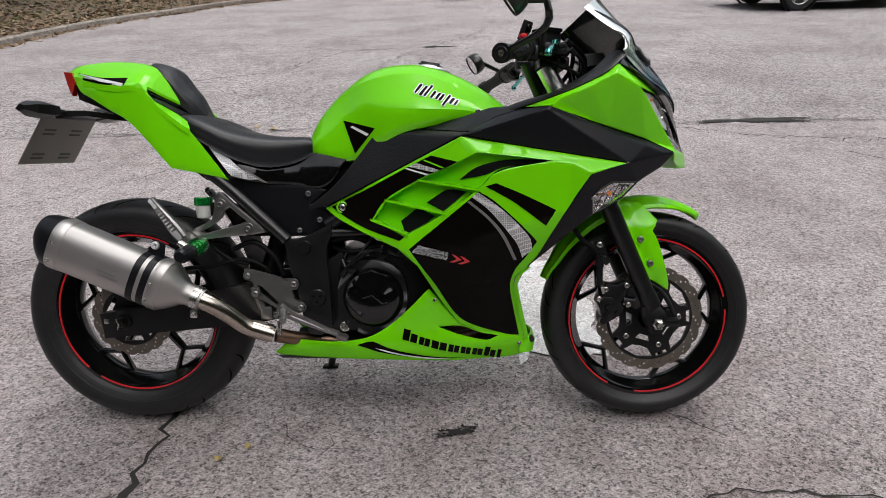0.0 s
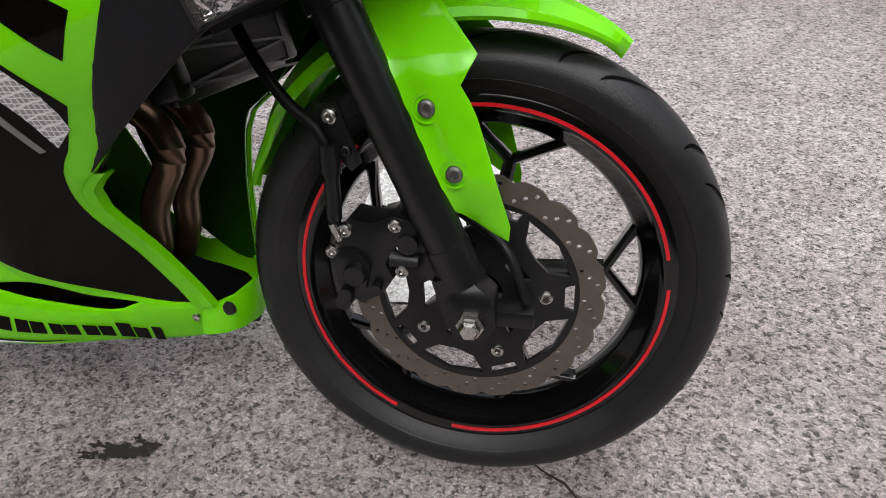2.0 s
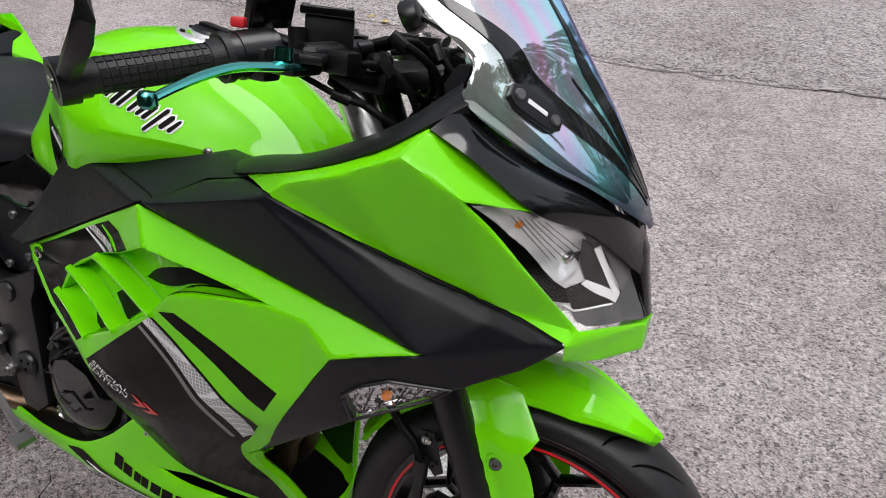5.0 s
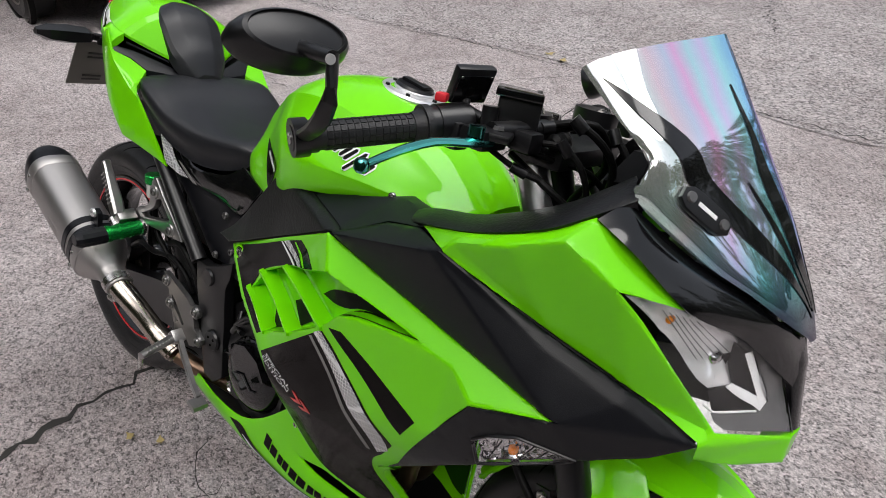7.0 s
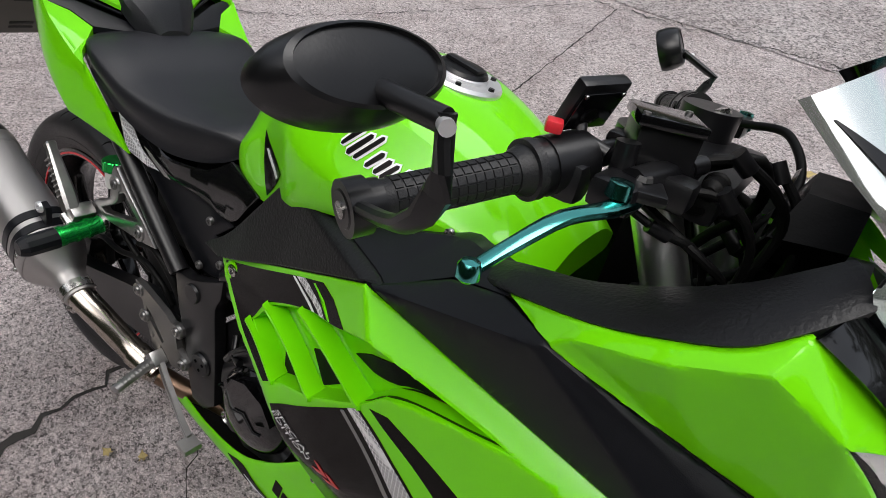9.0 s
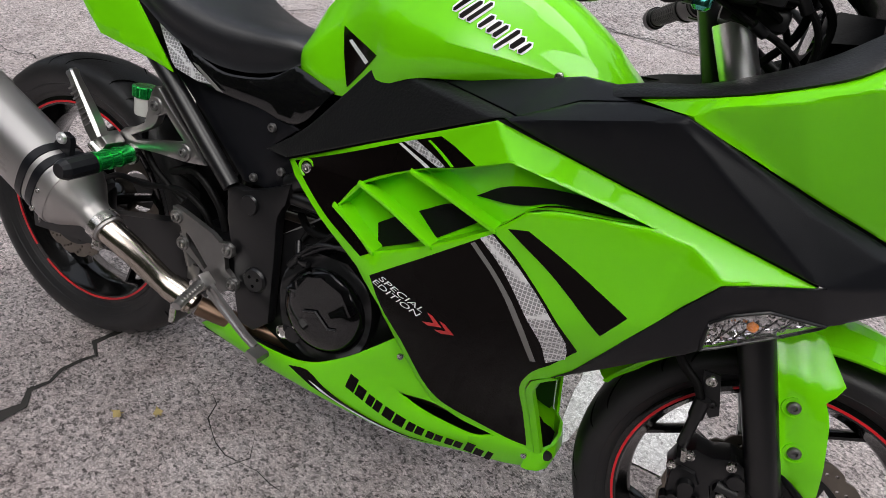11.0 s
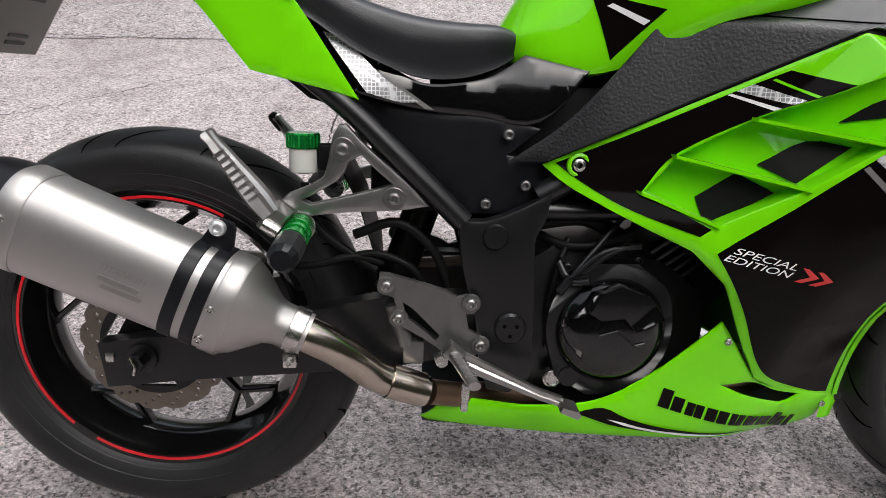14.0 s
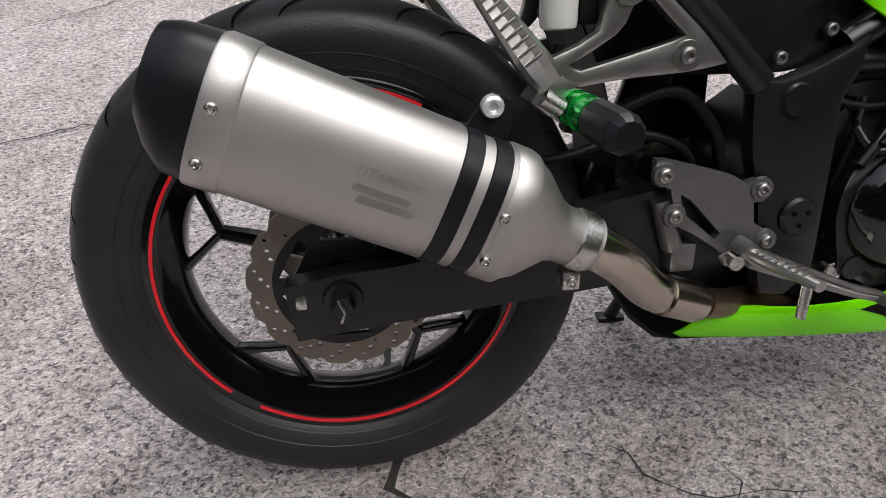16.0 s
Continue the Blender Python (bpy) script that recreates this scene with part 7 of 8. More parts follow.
for s in (0, 1):
    f = (lambda b: mirrored(b)) if s else (lambda b: b)
    part("pivot_plate", f(plate([(0.440, 0.530), (0.475, 0.528), (0.52, 0.545), (0.566, 0.570), (0.560, 0.530), (0.548, 0.505), (0.552, 0.42), (0.556, 0.300), (0.525, 0.272), (0.492, 0.277), (0.478, 0.33), (0.469, 0.391), (0.450, 0.457)], -0.142, -0.118, bevel=0.006)), FRAME, fr, "black pivot plate")
    part("seat_rail", f(tube([(0.235, -0.125, 0.715), (0.30, -0.132, 0.665), (0.38, -0.136, 0.590), (0.448, -0.138, 0.525)], 0.0155, 14)), FRAME, fr, "black seat rail")
    part("main_tube", f(tube([(0.55, -0.12, 0.56), (0.75, -0.13, 0.68), (0.88, -0.11, 0.735), (0.94, -0.08, 0.755)], 0.017, 14)), FRAME, fr)
    part("down_tube", f(tube([(0.55, -0.12, 0.54), (0.70, -0.115, 0.55), (0.85, -0.10, 0.62)], 0.014, 12)), FRAME, fr)
    part("pivot_cap", f(moved(lathe([(0.003, -0.006), (0.020, -0.006), (0.023, -0.002), (0.023, 0.004)], 30), Matrix.Translation((0.520, -0.143, 0.375)))), FRAME, fr)
    for a in (30, 150, 270):
        part("cap_hole", f(moved(lathe([(0.0005, -0.0068), (0.0030, -0.0068), (0.0030, -0.005)], 10), Matrix.Translation((0.520 + 0.010 * math.cos(radians(a)), -0.143, 0.375 + 0.010 * math.sin(radians(a)))))), GROOVE, fr)
    part("round_cap", f(moved(lathe([(0.003, -0.004), (0.016, -0.004), (0.018, 0.0)], 28), Matrix.Translation((0.492, -0.143, 0.507)))), FRAME, fr)
part("battery_box", box((0.42, 0, 0.60), (0.20, 0.20, 0.14), 0.01), INNER, fr, "black battery box")
part("throttle_body", box((0.60, 0, 0.62), (0.22, 0.18, 0.18), 0.02), INNER, fr, "black throttle body")
part("airbox", box((0.84, 0, 0.70), (0.26, 0.20, 0.14), 0.02), INNER, fr, "black airbox")
part("seat_tray", box((0.50, 0, 0.70), (0.20, 0.16, 0.06), 0.01), INNER, fr, "black tray below the seat")
rad = part("radiator", box((1.085, 0, 0.615), (0.03, 0.24, 0.20), 0.004, pose(0, 0, 0, 0, -14, 0)), RADIATOR, bike, "black radiator behind the front wheel")
for i in range(12):
    part("radiator_guard", box((1.105 - 0.0042 * (i - 5.5), 0, 0.610 + 0.0165 * (i - 5.5)), (0.004, 0.25, 0.0032), 0.0, pose(0, 0, 0, 4 if i % 2 else -4, -14, 0)), FRAME, rad)
part("radiator_tank", join(box((1.085, -0.125, 0.615), (0.035, 0.03, 0.21), 0.006, pose(0, 0, 0, 0, -14, 0)), box((1.085, 0.125, 0.615), (0.035, 0.03, 0.21), 0.006, pose(0, 0, 0, 0, -14, 0)), box((1.108, 0, 0.513), (0.012, 0.25, 0.014), 0.003)), FRAME, rad)
exh = new("exhaust")
exh.parent = bike
exh["label"] = "slip-on titanium exhaust with a carbon-black end cap"
for y in (-0.045, 0.02):
    part("header_pipe", tube([(0.90, y, 0.52), (0.97, y, 0.50), (1.035, y - 0.01, 0.465), (1.045, y - 0.015, 0.43), (1.012, y - 0.015, 0.37), (1.0, y - 0.01, 0.31), (0.96, y, 0.255), (0.85, y * 0.7, 0.225), (0.72, -0.05, 0.222)], 0.017, 16), HEADER, exh, "heat-browned header pipe")
part("link_pipe", tube([(0.72, -0.05, 0.222), (0.60, -0.075, 0.235), (0.50, -0.105, 0.252), (0.455, -0.130, 0.263), (0.41, -0.152, 0.279)], (0.015, 0.0185), 20), HEADER, exh, "dull steel link pipe")
part("mid_pipe", tube([(0.405, -0.154, 0.281), (0.375, -0.160, 0.292), (0.335, -0.170, 0.312), (0.295, -0.188, 0.352), (0.262, -0.200, 0.378), (0.232, -0.205, 0.394)], (0.0215, 0.0245), 28), PIPE, exh, "polished steel mid pipe")
part("pipe_sleeve", tube([(0.398, -0.156, 0.284), (0.352, -0.166, 0.303)], 0.0245, 24), PIPE, exh)
axis0, axis1 = Vector((-0.083, -0.206, 0.5335)), Vector((0.155, -0.206, 0.428))
ad = (axis1 - axis0).normalized()
au = Vector((-ad.z, 0, ad.x))
if au.z < 0:
    au = -au


def oval(c, hw, hh, n=40, p=0.72, lean=0.0):
    out = []
    for i in range(n):
        t = 2 * math.pi * i / n
        a, b = math.cos(t), math.sin(t)
        y = math.copysign(abs(a) ** p, a) * hw
        z = math.copysign(abs(b) ** p, b) * hh
        out.append(c + Vector((0, y, 0)) + au * z + ad * lean * y)
    return out


muf = part("silencer_body", loft([oval(axis0 + ad * s, 0.0535, 0.0625) for s in (0.0, 0.02, 0.10, 0.18, 0.245, 0.2675)]), BRUSHED, exh, "brushed titanium silencer body", smooth=40)
part("rear_band", loft([oval(axis0 + ad * s, 0.0550 * k, 0.0640 * k) for s, k in ((-0.008, 0.985), (-0.006, 1.0), (0.018, 1.0), (0.020, 0.985))]), BRUSHED, muf, "riveted rear band")
part("front_band", loft([oval(axis0 + ad * s, 0.0550 * k, 0.0640 * k) for s, k in ((0.246, 0.985), (0.248, 1.0), (0.268, 1.0), (0.270, 0.985))]), BRUSHED, muf, "riveted front band")
part("inlet_cone", loft([oval(axis0 + ad * s + Vector((0, dy, 0)), w, h, 40, p) for s, w, h, p, dy in ((0.268, 0.0535, 0.0625, 0.72, 0), (0.285, 0.050, 0.054, 0.8, 0), (0.315, 0.031, 0.032, 1.0, 0.002), (0.325, 0.0285, 0.0285, 1.0, 0.002), (0.362, 0.0275, 0.0275, 1.0, 0.002))]), BRUSHED, muf, "tapered inlet")
part("end_cap", loft([oval(axis0 + ad * s + au * dz, w, h, 40, p) for s, w, h, p, dz in ((-0.004, 0.0535, 0.0625, 0.72, 0), (-0.025, 0.0525, 0.0605, 0.74, 0.0), (-0.042, 0.047, 0.052, 0.82, 0.006), (-0.054, 0.038, 0.041, 0.95, 0.012), (-0.054, 0.031, 0.034, 1.0, 0.012), (-0.034, 0.024, 0.026, 1.0, 0.006))]), MATT, muf, "matt black end cap")
for s in (0.205, 0.232):
    part("strap", loft([oval(axis0 + ad * (s + o), 0.0550 * k, 0.0640 * k) for o, k in ((-0.0085, 0.985), (-0.0075, 1.0), (0.0075, 1.0), (0.0085, 0.985))]), MATT, muf, "black clamp strap")
part("strap_lug", join(loft([[Vector((0, -0.206 + y, 0)) + Vector(((axis0 + ad * 0.218 + au * h).x, 0, (axis0 + ad * 0.218 + au * h).z)) + ad * a for y, a in ((-0.006, -w), (-0.006, w), (0.004, w), (0.004, -w))] for h, w in ((0.050, 0.022), (0.072, 0.018), (0.092, 0.013), (0.098, 0.008))])), MATT, muf, "black strap lug")
bolt((0.146, -0.214, 0.527), 0.0105, ALURING, muf, "bolt", "bright steel bolt")
for p in ((-0.076, 0.543), (-0.094, 0.502), (0.147, 0.440), (0.130, 0.402)):
    bolt((p[0], -0.2600, p[1]), 0.0052, STEEL, muf, "rivet", "steel rivet")
ETCH = material("etched_titanium", (0.385, 0.37, 0.36), 0.40, metal=1.0, vary=0.1)
cu = bpy.data.curves.new("etching", "FONT")
cu.body, cu.size, cu.shear = "TITANIUM", 0.012, 0.3
tmp = new("etching_source", cu)
bpy.context.view_layer.update()
me = bpy.data.meshes.new_from_object(tmp.evaluated_get(bpy.context.evaluated_depsgraph_get()))
bpy.data.objects.remove(tmp)
bm = bmesh.new()
bm.from_mesh(me)
bpy.data.meshes.remove(me)
for v in bm.verts:
    v.co = axis0 + ad * (0.115 + v.co.x) + au * (0.002 + v.co.y) + Vector((0, -0.0538, 0))
part("etching", bm, ETCH, muf, "faint etched lettering")
for k in range(2):
    c = axis0 + ad * (0.140 + 0.006 * k) + au * (-0.008 - 0.009 * k)
    part("maker_mark", loft([[c + Vector((0, y, 0)) + ad * a + au * b for a, b in ((-0.022, -0.003), (0.026, -0.003), (0.028, 0.003), (-0.020, 0.003))] for y in (-0.0534, -0.0539)]), ETCH, muf, "faint etched mark")
cl = axis0 + ad * 0.345
part("pipe_clamp", join(loft([oval(axis0 + ad * s + Vector((0, 0.002, 0)), 0.0305 * k, 0.0305 * k, 32, 1.0) for s, k in ((0.338, 0.97), (0.339, 1.0), (0.356, 1.0), (0.357, 0.97))]), box(cl + Vector((-0.006, 0.0, -0.040)), (0.018, 0.02, 0.020), 0.003)), STEEL, exh, "steel pipe clamp")
bolt(cl + Vector((-0.006, -0.012, -0.040)), 0.006, STEEL, exh)

# ---- swinging arm, foot rests and rear brake ----
sa = new("swinging_arm")
sa.parent = bike
sa["label"] = "black swinging arm with chain and rear caliper"
for s in (0, 1):
    f = (lambda b: mirrored(b)) if s else (lambda b: b)
    part("arm", f(plate([(-0.062, 0.332), (0.0, 0.342), (0.086, 0.350), (0.347, 0.412), (0.52, 0.415), (0.52, 0.345), (0.358, 0.306), (0.083, 0.280), (-0.054, 0.265)], -0.128, -0.098, bevel=0.005)), FRAME, sa, "black swinging arm")
part("cross_brace", box((0.36, 0, 0.36), (0.05, 0.22, 0.08), 0.01), FRAME, sa)
part("axle_washer", moved(lathe([(0.008, -0.004), (0.021, -0.004), (0.0225, 0.0), (0.0225, 0.005)], 30), Matrix.Translation((0.0, -0.130, 0.313))), FRAME, sa)
part("axle_nut", moved(lathe([(0.004, -0.020), (0.011, -0.020), (0.0135, -0.016), (0.0135, 0.0)], 6), Matrix.Translation((0.0, -0.134, 0.313))), FRAME, sa, smooth=10)
part("split_pin", tube([(-0.004, -0.156, 0.326), (0.002, -0.158, 0.31), (-0.003, -0.154, 0.298)], 0.002), STEEL, sa)
part("adjuster", box((-0.045, -0.13, 0.313), (0.012, 0.006, 0.014), 0.002), STEEL, sa)
part("rear_caliper", join(box((0.055, -0.088, 0.395), (0.09, 0.05, 0.05), 0.012, pose(0, 0, 0, 0, 20, 0)), box((0.07, -0.07, 0.36), (0.06, 0.02, 0.06), 0.005)), FRAME, sa, "black rear brake caliper")
part("brake_hose", tube([(0.10, -0.105, 0.41), (0.17, -0.12, 0.45), (0.24, -0.125, 0.455), (0.30, -0.125, 0.47), (0.34, -0.12, 0.46)], 0.0055), INNER, sa, "black rear brake hose")
part("chain", join(*[tube([(0.0, 0.085, 0.314 + sgn * 0.095), (0.28, 0.085, 0.335 + sgn * 0.06), (0.52, 0.085, 0.375 + sgn * 0.035)], 0.007, 8, squash=1.4) for sgn in (1, -1)]), DISC, sa, "drive chain")
part("shock", join(tube([(0.34, 0.0, 0.36), (0.42, 0.0, 0.60)], 0.028, 18)), FRAME, sa)
part("hugger", loft([[(0.33 + 0.0 * k, y, z) for y, z in ((-0.07, 0.40), (0, 0.41), (0.07, 0.40), (0.07, 0.39), (0, 0.40), (-0.07, 0.39))] for k in (0,)] + [[(x, y, z + dz) for y, dz in ((-0.075, -0.01), (0, 0.0), (0.075, -0.01), (0.075, -0.016), (0, -0.006), (-0.075, -0.016))] for x, z in ((0.325, 0.47), (0.30, 0.55), (0.27, 0.61))]), INNER, sa, "black inner mudguard")
for s in (0, 1):
    f = (lambda b: mirrored(b)) if s else (lambda b: b)
    hg = part("peg_hanger", f(plate([(0.284, 0.650), (0.293, 0.651), (0.320, 0.623), (0.371, 0.579), (0.401, 0.548), (0.360, 0.541), (0.300, 0.537), (0.249, 0.531), (0.222, 0.524), (0.207, 0.533), (0.208, 0.551), (0.218, 0.560), (0.245, 0.571), (0.264, 0.583), (0.270, 0.605), (0.276, 0.637)], -0.152, -0.136, [[(0.290, 0.588), (0.296, 0.603), (0.312, 0.612), (0.333, 0.592), (0.352, 0.576), (0.335, 0.570), (0.290, 0.558), (0.247, 0.547), (0.236, 0.552), (0.262, 0.566), (0.281, 0.578)]], bevel=0.0035)), ALU, bike, "cast aluminium passenger foot rest hanger")
    for p in ((0.289, 0.619), (0.355, 0.557)):
        part("bolt_boss", f(moved(lathe([(0.0105, -0.003), (0.0145, -0.003), (0.016, 0.002)], 24), Matrix.Translation((p[0], -0.152, p[1])))), ALU, hg)
        part("bolt", f(moved(lathe([(r * 0.95, a) for r, a in BOLT[1:]], 20), Matrix.Translation((p[0], -0.1545, p[1])))), ALUDARK, hg, "grey socket bolt")
    part("peg_knuckle", f(box((0.206, -0.174, 0.532), (0.026, 0.040, 0.036), 0.004, pose(0, 0, 0, 0, 38, 0))), ALU, hg)
    pa_, pb_ = Vector((0.198, -0.186, 0.548)), Vector((0.140, -0.180, 0.622))
    pg = part("passenger_peg", f(loft([[pa_.lerp(pb_, u) + Vector((0.79, 0, 0.62)) * a * w + Vector((0, b * t_, 0)) for a, b in ((-1, -0.6), (-0.7, -1), (0.2, -0.7), (0.7, -1), (1, -0.6), (1, 0.6), (0.6, 1), (-0.6, 1), (-1, 0.6))] for u, w, t_ in ((-0.10, 0.0130, 0.012), (0.12, 0.0150, 0.0130), (0.30, 0.0142, 0.0125), (0.75, 0.0105, 0.010), (1.08, 0.0078, 0.008), (1.18, 0.0090, 0.009), (1.22, 0.0070, 0.007))])), ALU, hg, "folded aluminium passenger peg", smooth=25)
    part("peg_pivot", f(tube([(0.196, -0.196, 0.530), (0.214, -0.196, 0.519)], 0.0085, 16)), STEEL, hg)
    if s:
        part("peg_rubber", f(loft([[pa_.lerp(pb_, u) + Vector((-0.003, 0, -0.001)) + Vector((0.79, 0, 0.62)) * a * w + Vector((0, b * 0.009, 0)) for a, b in ((-1, -0.6), (0.2, -1), (1, -0.6), (1, 0.6), (0.2, 1), (-1, 0.6))] for u, w in ((0.93, 0.009), (1.05, 0.0095), (1.22, 0.009), (1.28, 0.006))])), RUBBER, pg, "black rubber pad of the peg")
    for i in range(8):
        c = pa_.lerp(pb_, 0.20 + 0.10 * i) + Vector((0, -0.0125, 0))
        part("peg_rib", f(box(c, (0.017, 0.003, 0.0030), 0.0008, pose(0, 0, 0, 0, -38, 0))), ALU, pg)
    sl = part("crash_bobbin", f(tube([(0.233, -0.150, 0.517), (0.236, -0.232, 0.513)], 0.0160, 28)), ANOD, bike, "green anodised crash bobbin")
    for q in (0.30, 0.55, 0.85):
        part("bobbin_ring", f(tube([Vector((0.233, -0.150, 0.517)).lerp(Vector((0.236, -0.232, 0.513)), q), Vector((0.233, -0.150, 0.517)).lerp(Vector((0.236, -0.232, 0.513)), q + 0.07)], 0.0178, 28)), ANOD, sl)
    part("bobbin_end", f(join(tube([(0.236, -0.230, 0.513), (0.2375, -0.278, 0.511)], (0.0188, 0.0180), 12), tube([(0.2375, -0.278, 0.511), (0.238, -0.286, 0.511), (0.238, -0.290, 0.511)], (0.0180, 0.0120), 12))), MATT, sl, "black plastic bobbin end", smooth=20)
    part("bobbin_washer", f(tube([(0.233, -0.149, 0.517), (0.2335, -0.156, 0.5167)], 0.0190, 24)), STEEL, sl)
    HM_ = Matrix.Translation((0.0095, 0.017, -0.0063))
    rs = part("foot_rest_hanger", f(moved(plate([(0.327, 0.460), (0.340, 0.459), (0.418, 0.437), (0.434, 0.427), (0.448, 0.431), (0.461, 0.427), (0.465, 0.414), (0.458, 0.405), (0.447, 0.404), (0.452, 0.380), (0.479, 0.364), (0.480, 0.354), (0.468, 0.346), (0.450, 0.335), (0.435, 0.330), (0.418, 0.346), (0.390, 0.366), (0.360, 0.383), (0.345, 0.388), (0.343, 0.402), (0.352, 0.408), (0.347, 0.426), (0.329, 0.434)], -0.168, -0.157, [[(0.364, 0.398), (0.359, 0.420), (0.372, 0.412), (0.412, 0.371), (0.406, 0.364), (0.385, 0.382)]], bevel=0.003), HM_)), ALUDARK, bike, "grey foot rest hanger plate")
    for p in ((0.453, 0.420), (0.337, 0.443), (0.354, 0.396), (0.469, 0.358)):
        part("bolt_boss", f(moved(lathe([(0.009, -0.003), (0.0125, -0.003), (0.014, 0.002)], 22), HM_ @ Matrix.Translation((p[0], -0.168, p[1])))), ALUDARK, rs)
        part("bolt", f(moved(lathe([(r * 0.9, a) for r, a in BOLT[1:]], 20), HM_ @ Matrix.Translation((p[0], -0.1715, p[1])))), ALU, rs, "steel socket bolt")
    part("peg_bracket", f(join(box((0.440, -0.176, 0.352), (0.028, 0.026, 0.020), 0.004, pose(0, 0, 0, 0, 40, 0)), box((0.428, -0.172, 0.346), (0.030, 0.012, 0.010), 0.002, pose(0, 0, 0, 0, -25, 0)))), ALU, rs)
    part("pivot_bolt", f(tube([(0.424, -0.172, 0.342), (0.424, -0.186, 0.342)], 0.0085, 16)), STEEL, rs)
    fp = part("foot_peg", f(tube([(0.440, -0.180, 0.352), (0.462, -0.262, 0.347)], (0.0105, 0.0085), 12, squash=0.75)), ALU, rs, "ribbed aluminium foot peg")
    for i in range(8):
        c = Vector((0.440, -0.180, 0.352)).lerp(Vector((0.462, -0.262, 0.347)), 0.2 + 0.09 * i)
        part("peg_rib", f(box(c + Vector((0, 0, 0.0055)), (0.015, 0.0030, 0.004), 0.0008)), ALU, fp)
    part("peg_feeler", f(tube([(0.452, -0.256, 0.346), (0.450, -0.258, 0.312)], (0.0055, 0.0048), 12)), STEEL, fp, "bright feeler pin")
    pedal = part("brake_pedal", f(loft([[Vector((x, y, z + dz)) + Vector((0, dy, 0)) for dy, dz in ((-0.0045, -h), (-0.0045, -h * 0.2), (-0.0020, h * 0.1), (-0.0045, h * 0.4), (-0.0045, h), (0.0045, h), (0.0045, -h))] for x, y, z, h in ((0.446, -0.172, 0.343, 0.0125), (0.478, -0.182, 0.332, 0.0115), (0.520, -0.193, 0.318, 0.0090), (0.556, -0.203, 0.306, 0.0072), (0.586, -0.210, 0.299, 0.0066))])), ALU, rs, "flat aluminium brake pedal", smooth=20)
    part("pedal_pad", f(loft([[Vector((0.594, -0.213, 0.293)) + Vector((a * 0.014, y, b * 0.0065 - a * 0.004)) for a, b in ((-1, -0.5), (-0.8, 0.8), (0.8, 0.8), (1, -0.2), (0.7, -1))] for y in (-0.018, 0.012)])), ALU, pedal)
    for i in range(4):
        part("pad_rib", f(box((0.585 + 0.006 * i, -0.216, 0.2992 - 0.0018 * i), (0.0022, 0.026, 0.0030), 0.0005)), ALU, pedal)
part("master_cylinder", join(tube([(0.375, -0.135, 0.345), (0.355, -0.135, 0.405)], 0.012), box((0.385, -0.13, 0.335), (0.03, 0.03, 0.035), 0.004)), ALUDARK, sa, "rear master cylinder")
rc = part("rear_reservoir", moved(lathe([(0.012, -0.047), (0.0175, -0.045), (0.0188, -0.040), (0.0188, -0.012), (0.017, -0.010)], 28, "z"), Matrix.Translation((0.233, -0.120, 0.630))), FLUID, bike, "milky rear brake fluid reservoir")
capring = []
for z in (-0.014, -0.012, 0.004, 0.006):
    capring.append([((0.0215 if z in (-0.012, 0.004) else 0.0198) * (1 + (0.05 if i % 4 < 2 else 0)) * math.cos(2 * math.pi * i / 64) + 0.233, (0.0215 if z in (-0.012, 0.004) else 0.0198) * (1 + (0.05 if i % 4 < 2 else 0)) * math.sin(2 * math.pi * i / 64) - 0.120, z + 0.630) for i in range(64)])
part("reservoir_cap", loft(capring), ANOD, rc, "green anodised ribbed cap", smooth=20)
part("reservoir_bracket", join(box((0.262, -0.118, 0.605), (0.02, 0.02, 0.035), 0.004), tube([(0.234, -0.12, 0.57), (0.236, -0.122, 0.54), (0.26, -0.125, 0.50), (0.33, -0.12, 0.45)], 0.006)), INNER, rc, "black hose and bracket")
# bolts on the bodywork
part("bolt_cup", moved(lathe([(0.0105, -0.001), (0.0125, -0.0025), (0.0155, -0.0015), (0.0160, 0.003)], 30, closed=True), Matrix.Translation((0.595, -half(0.595, 0.608) - 0.001, 0.608))), GREEN, fairing, "green ring round the fairing bolt")
bolt((0.595, -half(0.595, 0.608) - 0.001, 0.608), 0.0092, STEEL, fairing, "bolt", "steel fairing bolt")
bolt((0.823, -belly_w(0.823, 0.372) - 0.004, 0.372), 0.0055, STEEL, belly, "bolt", "steel bolt")
bolt((1.047, -belly_w(1.047, 0.227) - 0.004, 0.227), 0.0055, STEEL, belly, "bolt", "steel bolt")
part("rubber_plug", moved(lathe([(0.004, -0.006), (0.008, -0.005), (0.010, 0.0)], 18), Matrix.Translation((1.082, -0.055, 0.232))), RUBBER, belly, "black rubber plug")
bolt((0.935, -half(0.935, 0.825) + 0.02, 0.838), 0.006, STEEL, bike)
# side stand on the far side
part("side_stand", join(tube([(0.55, 0.12, 0.28), (0.50, 0.175, 0.16), (0.47, 0.210, 0.062)], 0.011), box((0.47, 0.212, 0.058), (0.05, 0.03, 0.012), 0.003)), FRAME, bike, "black side stand")


# ---- surroundings ----
LEAF = material("dark_foliage", (0.045, 0.065, 0.022), 0.7, vary=0.5, scale=3)
IVY = material("ivy_leaf", (0.05, 0.075, 0.025), 0.55, vary=0.5, scale=20)
LITTER = material("dry_leaf_litter", (0.23, 0.16, 0.10), 0.85, vary=0.5, scale=20)
EARTH = material("bank_earth", (0.10, 0.075, 0.05), 0.95, vary=0.4, scale=5, fine=0.6, fine_scale=60)
MOSS = material("mossy_grass", (0.12, 0.13, 0.05), 0.9, vary=0.4, scale=6)
BARK = material("grey_bark", (0.10, 0.085, 0.07), 0.9, vary=0.4, scale=12, fine=0.6, fine_scale=40)
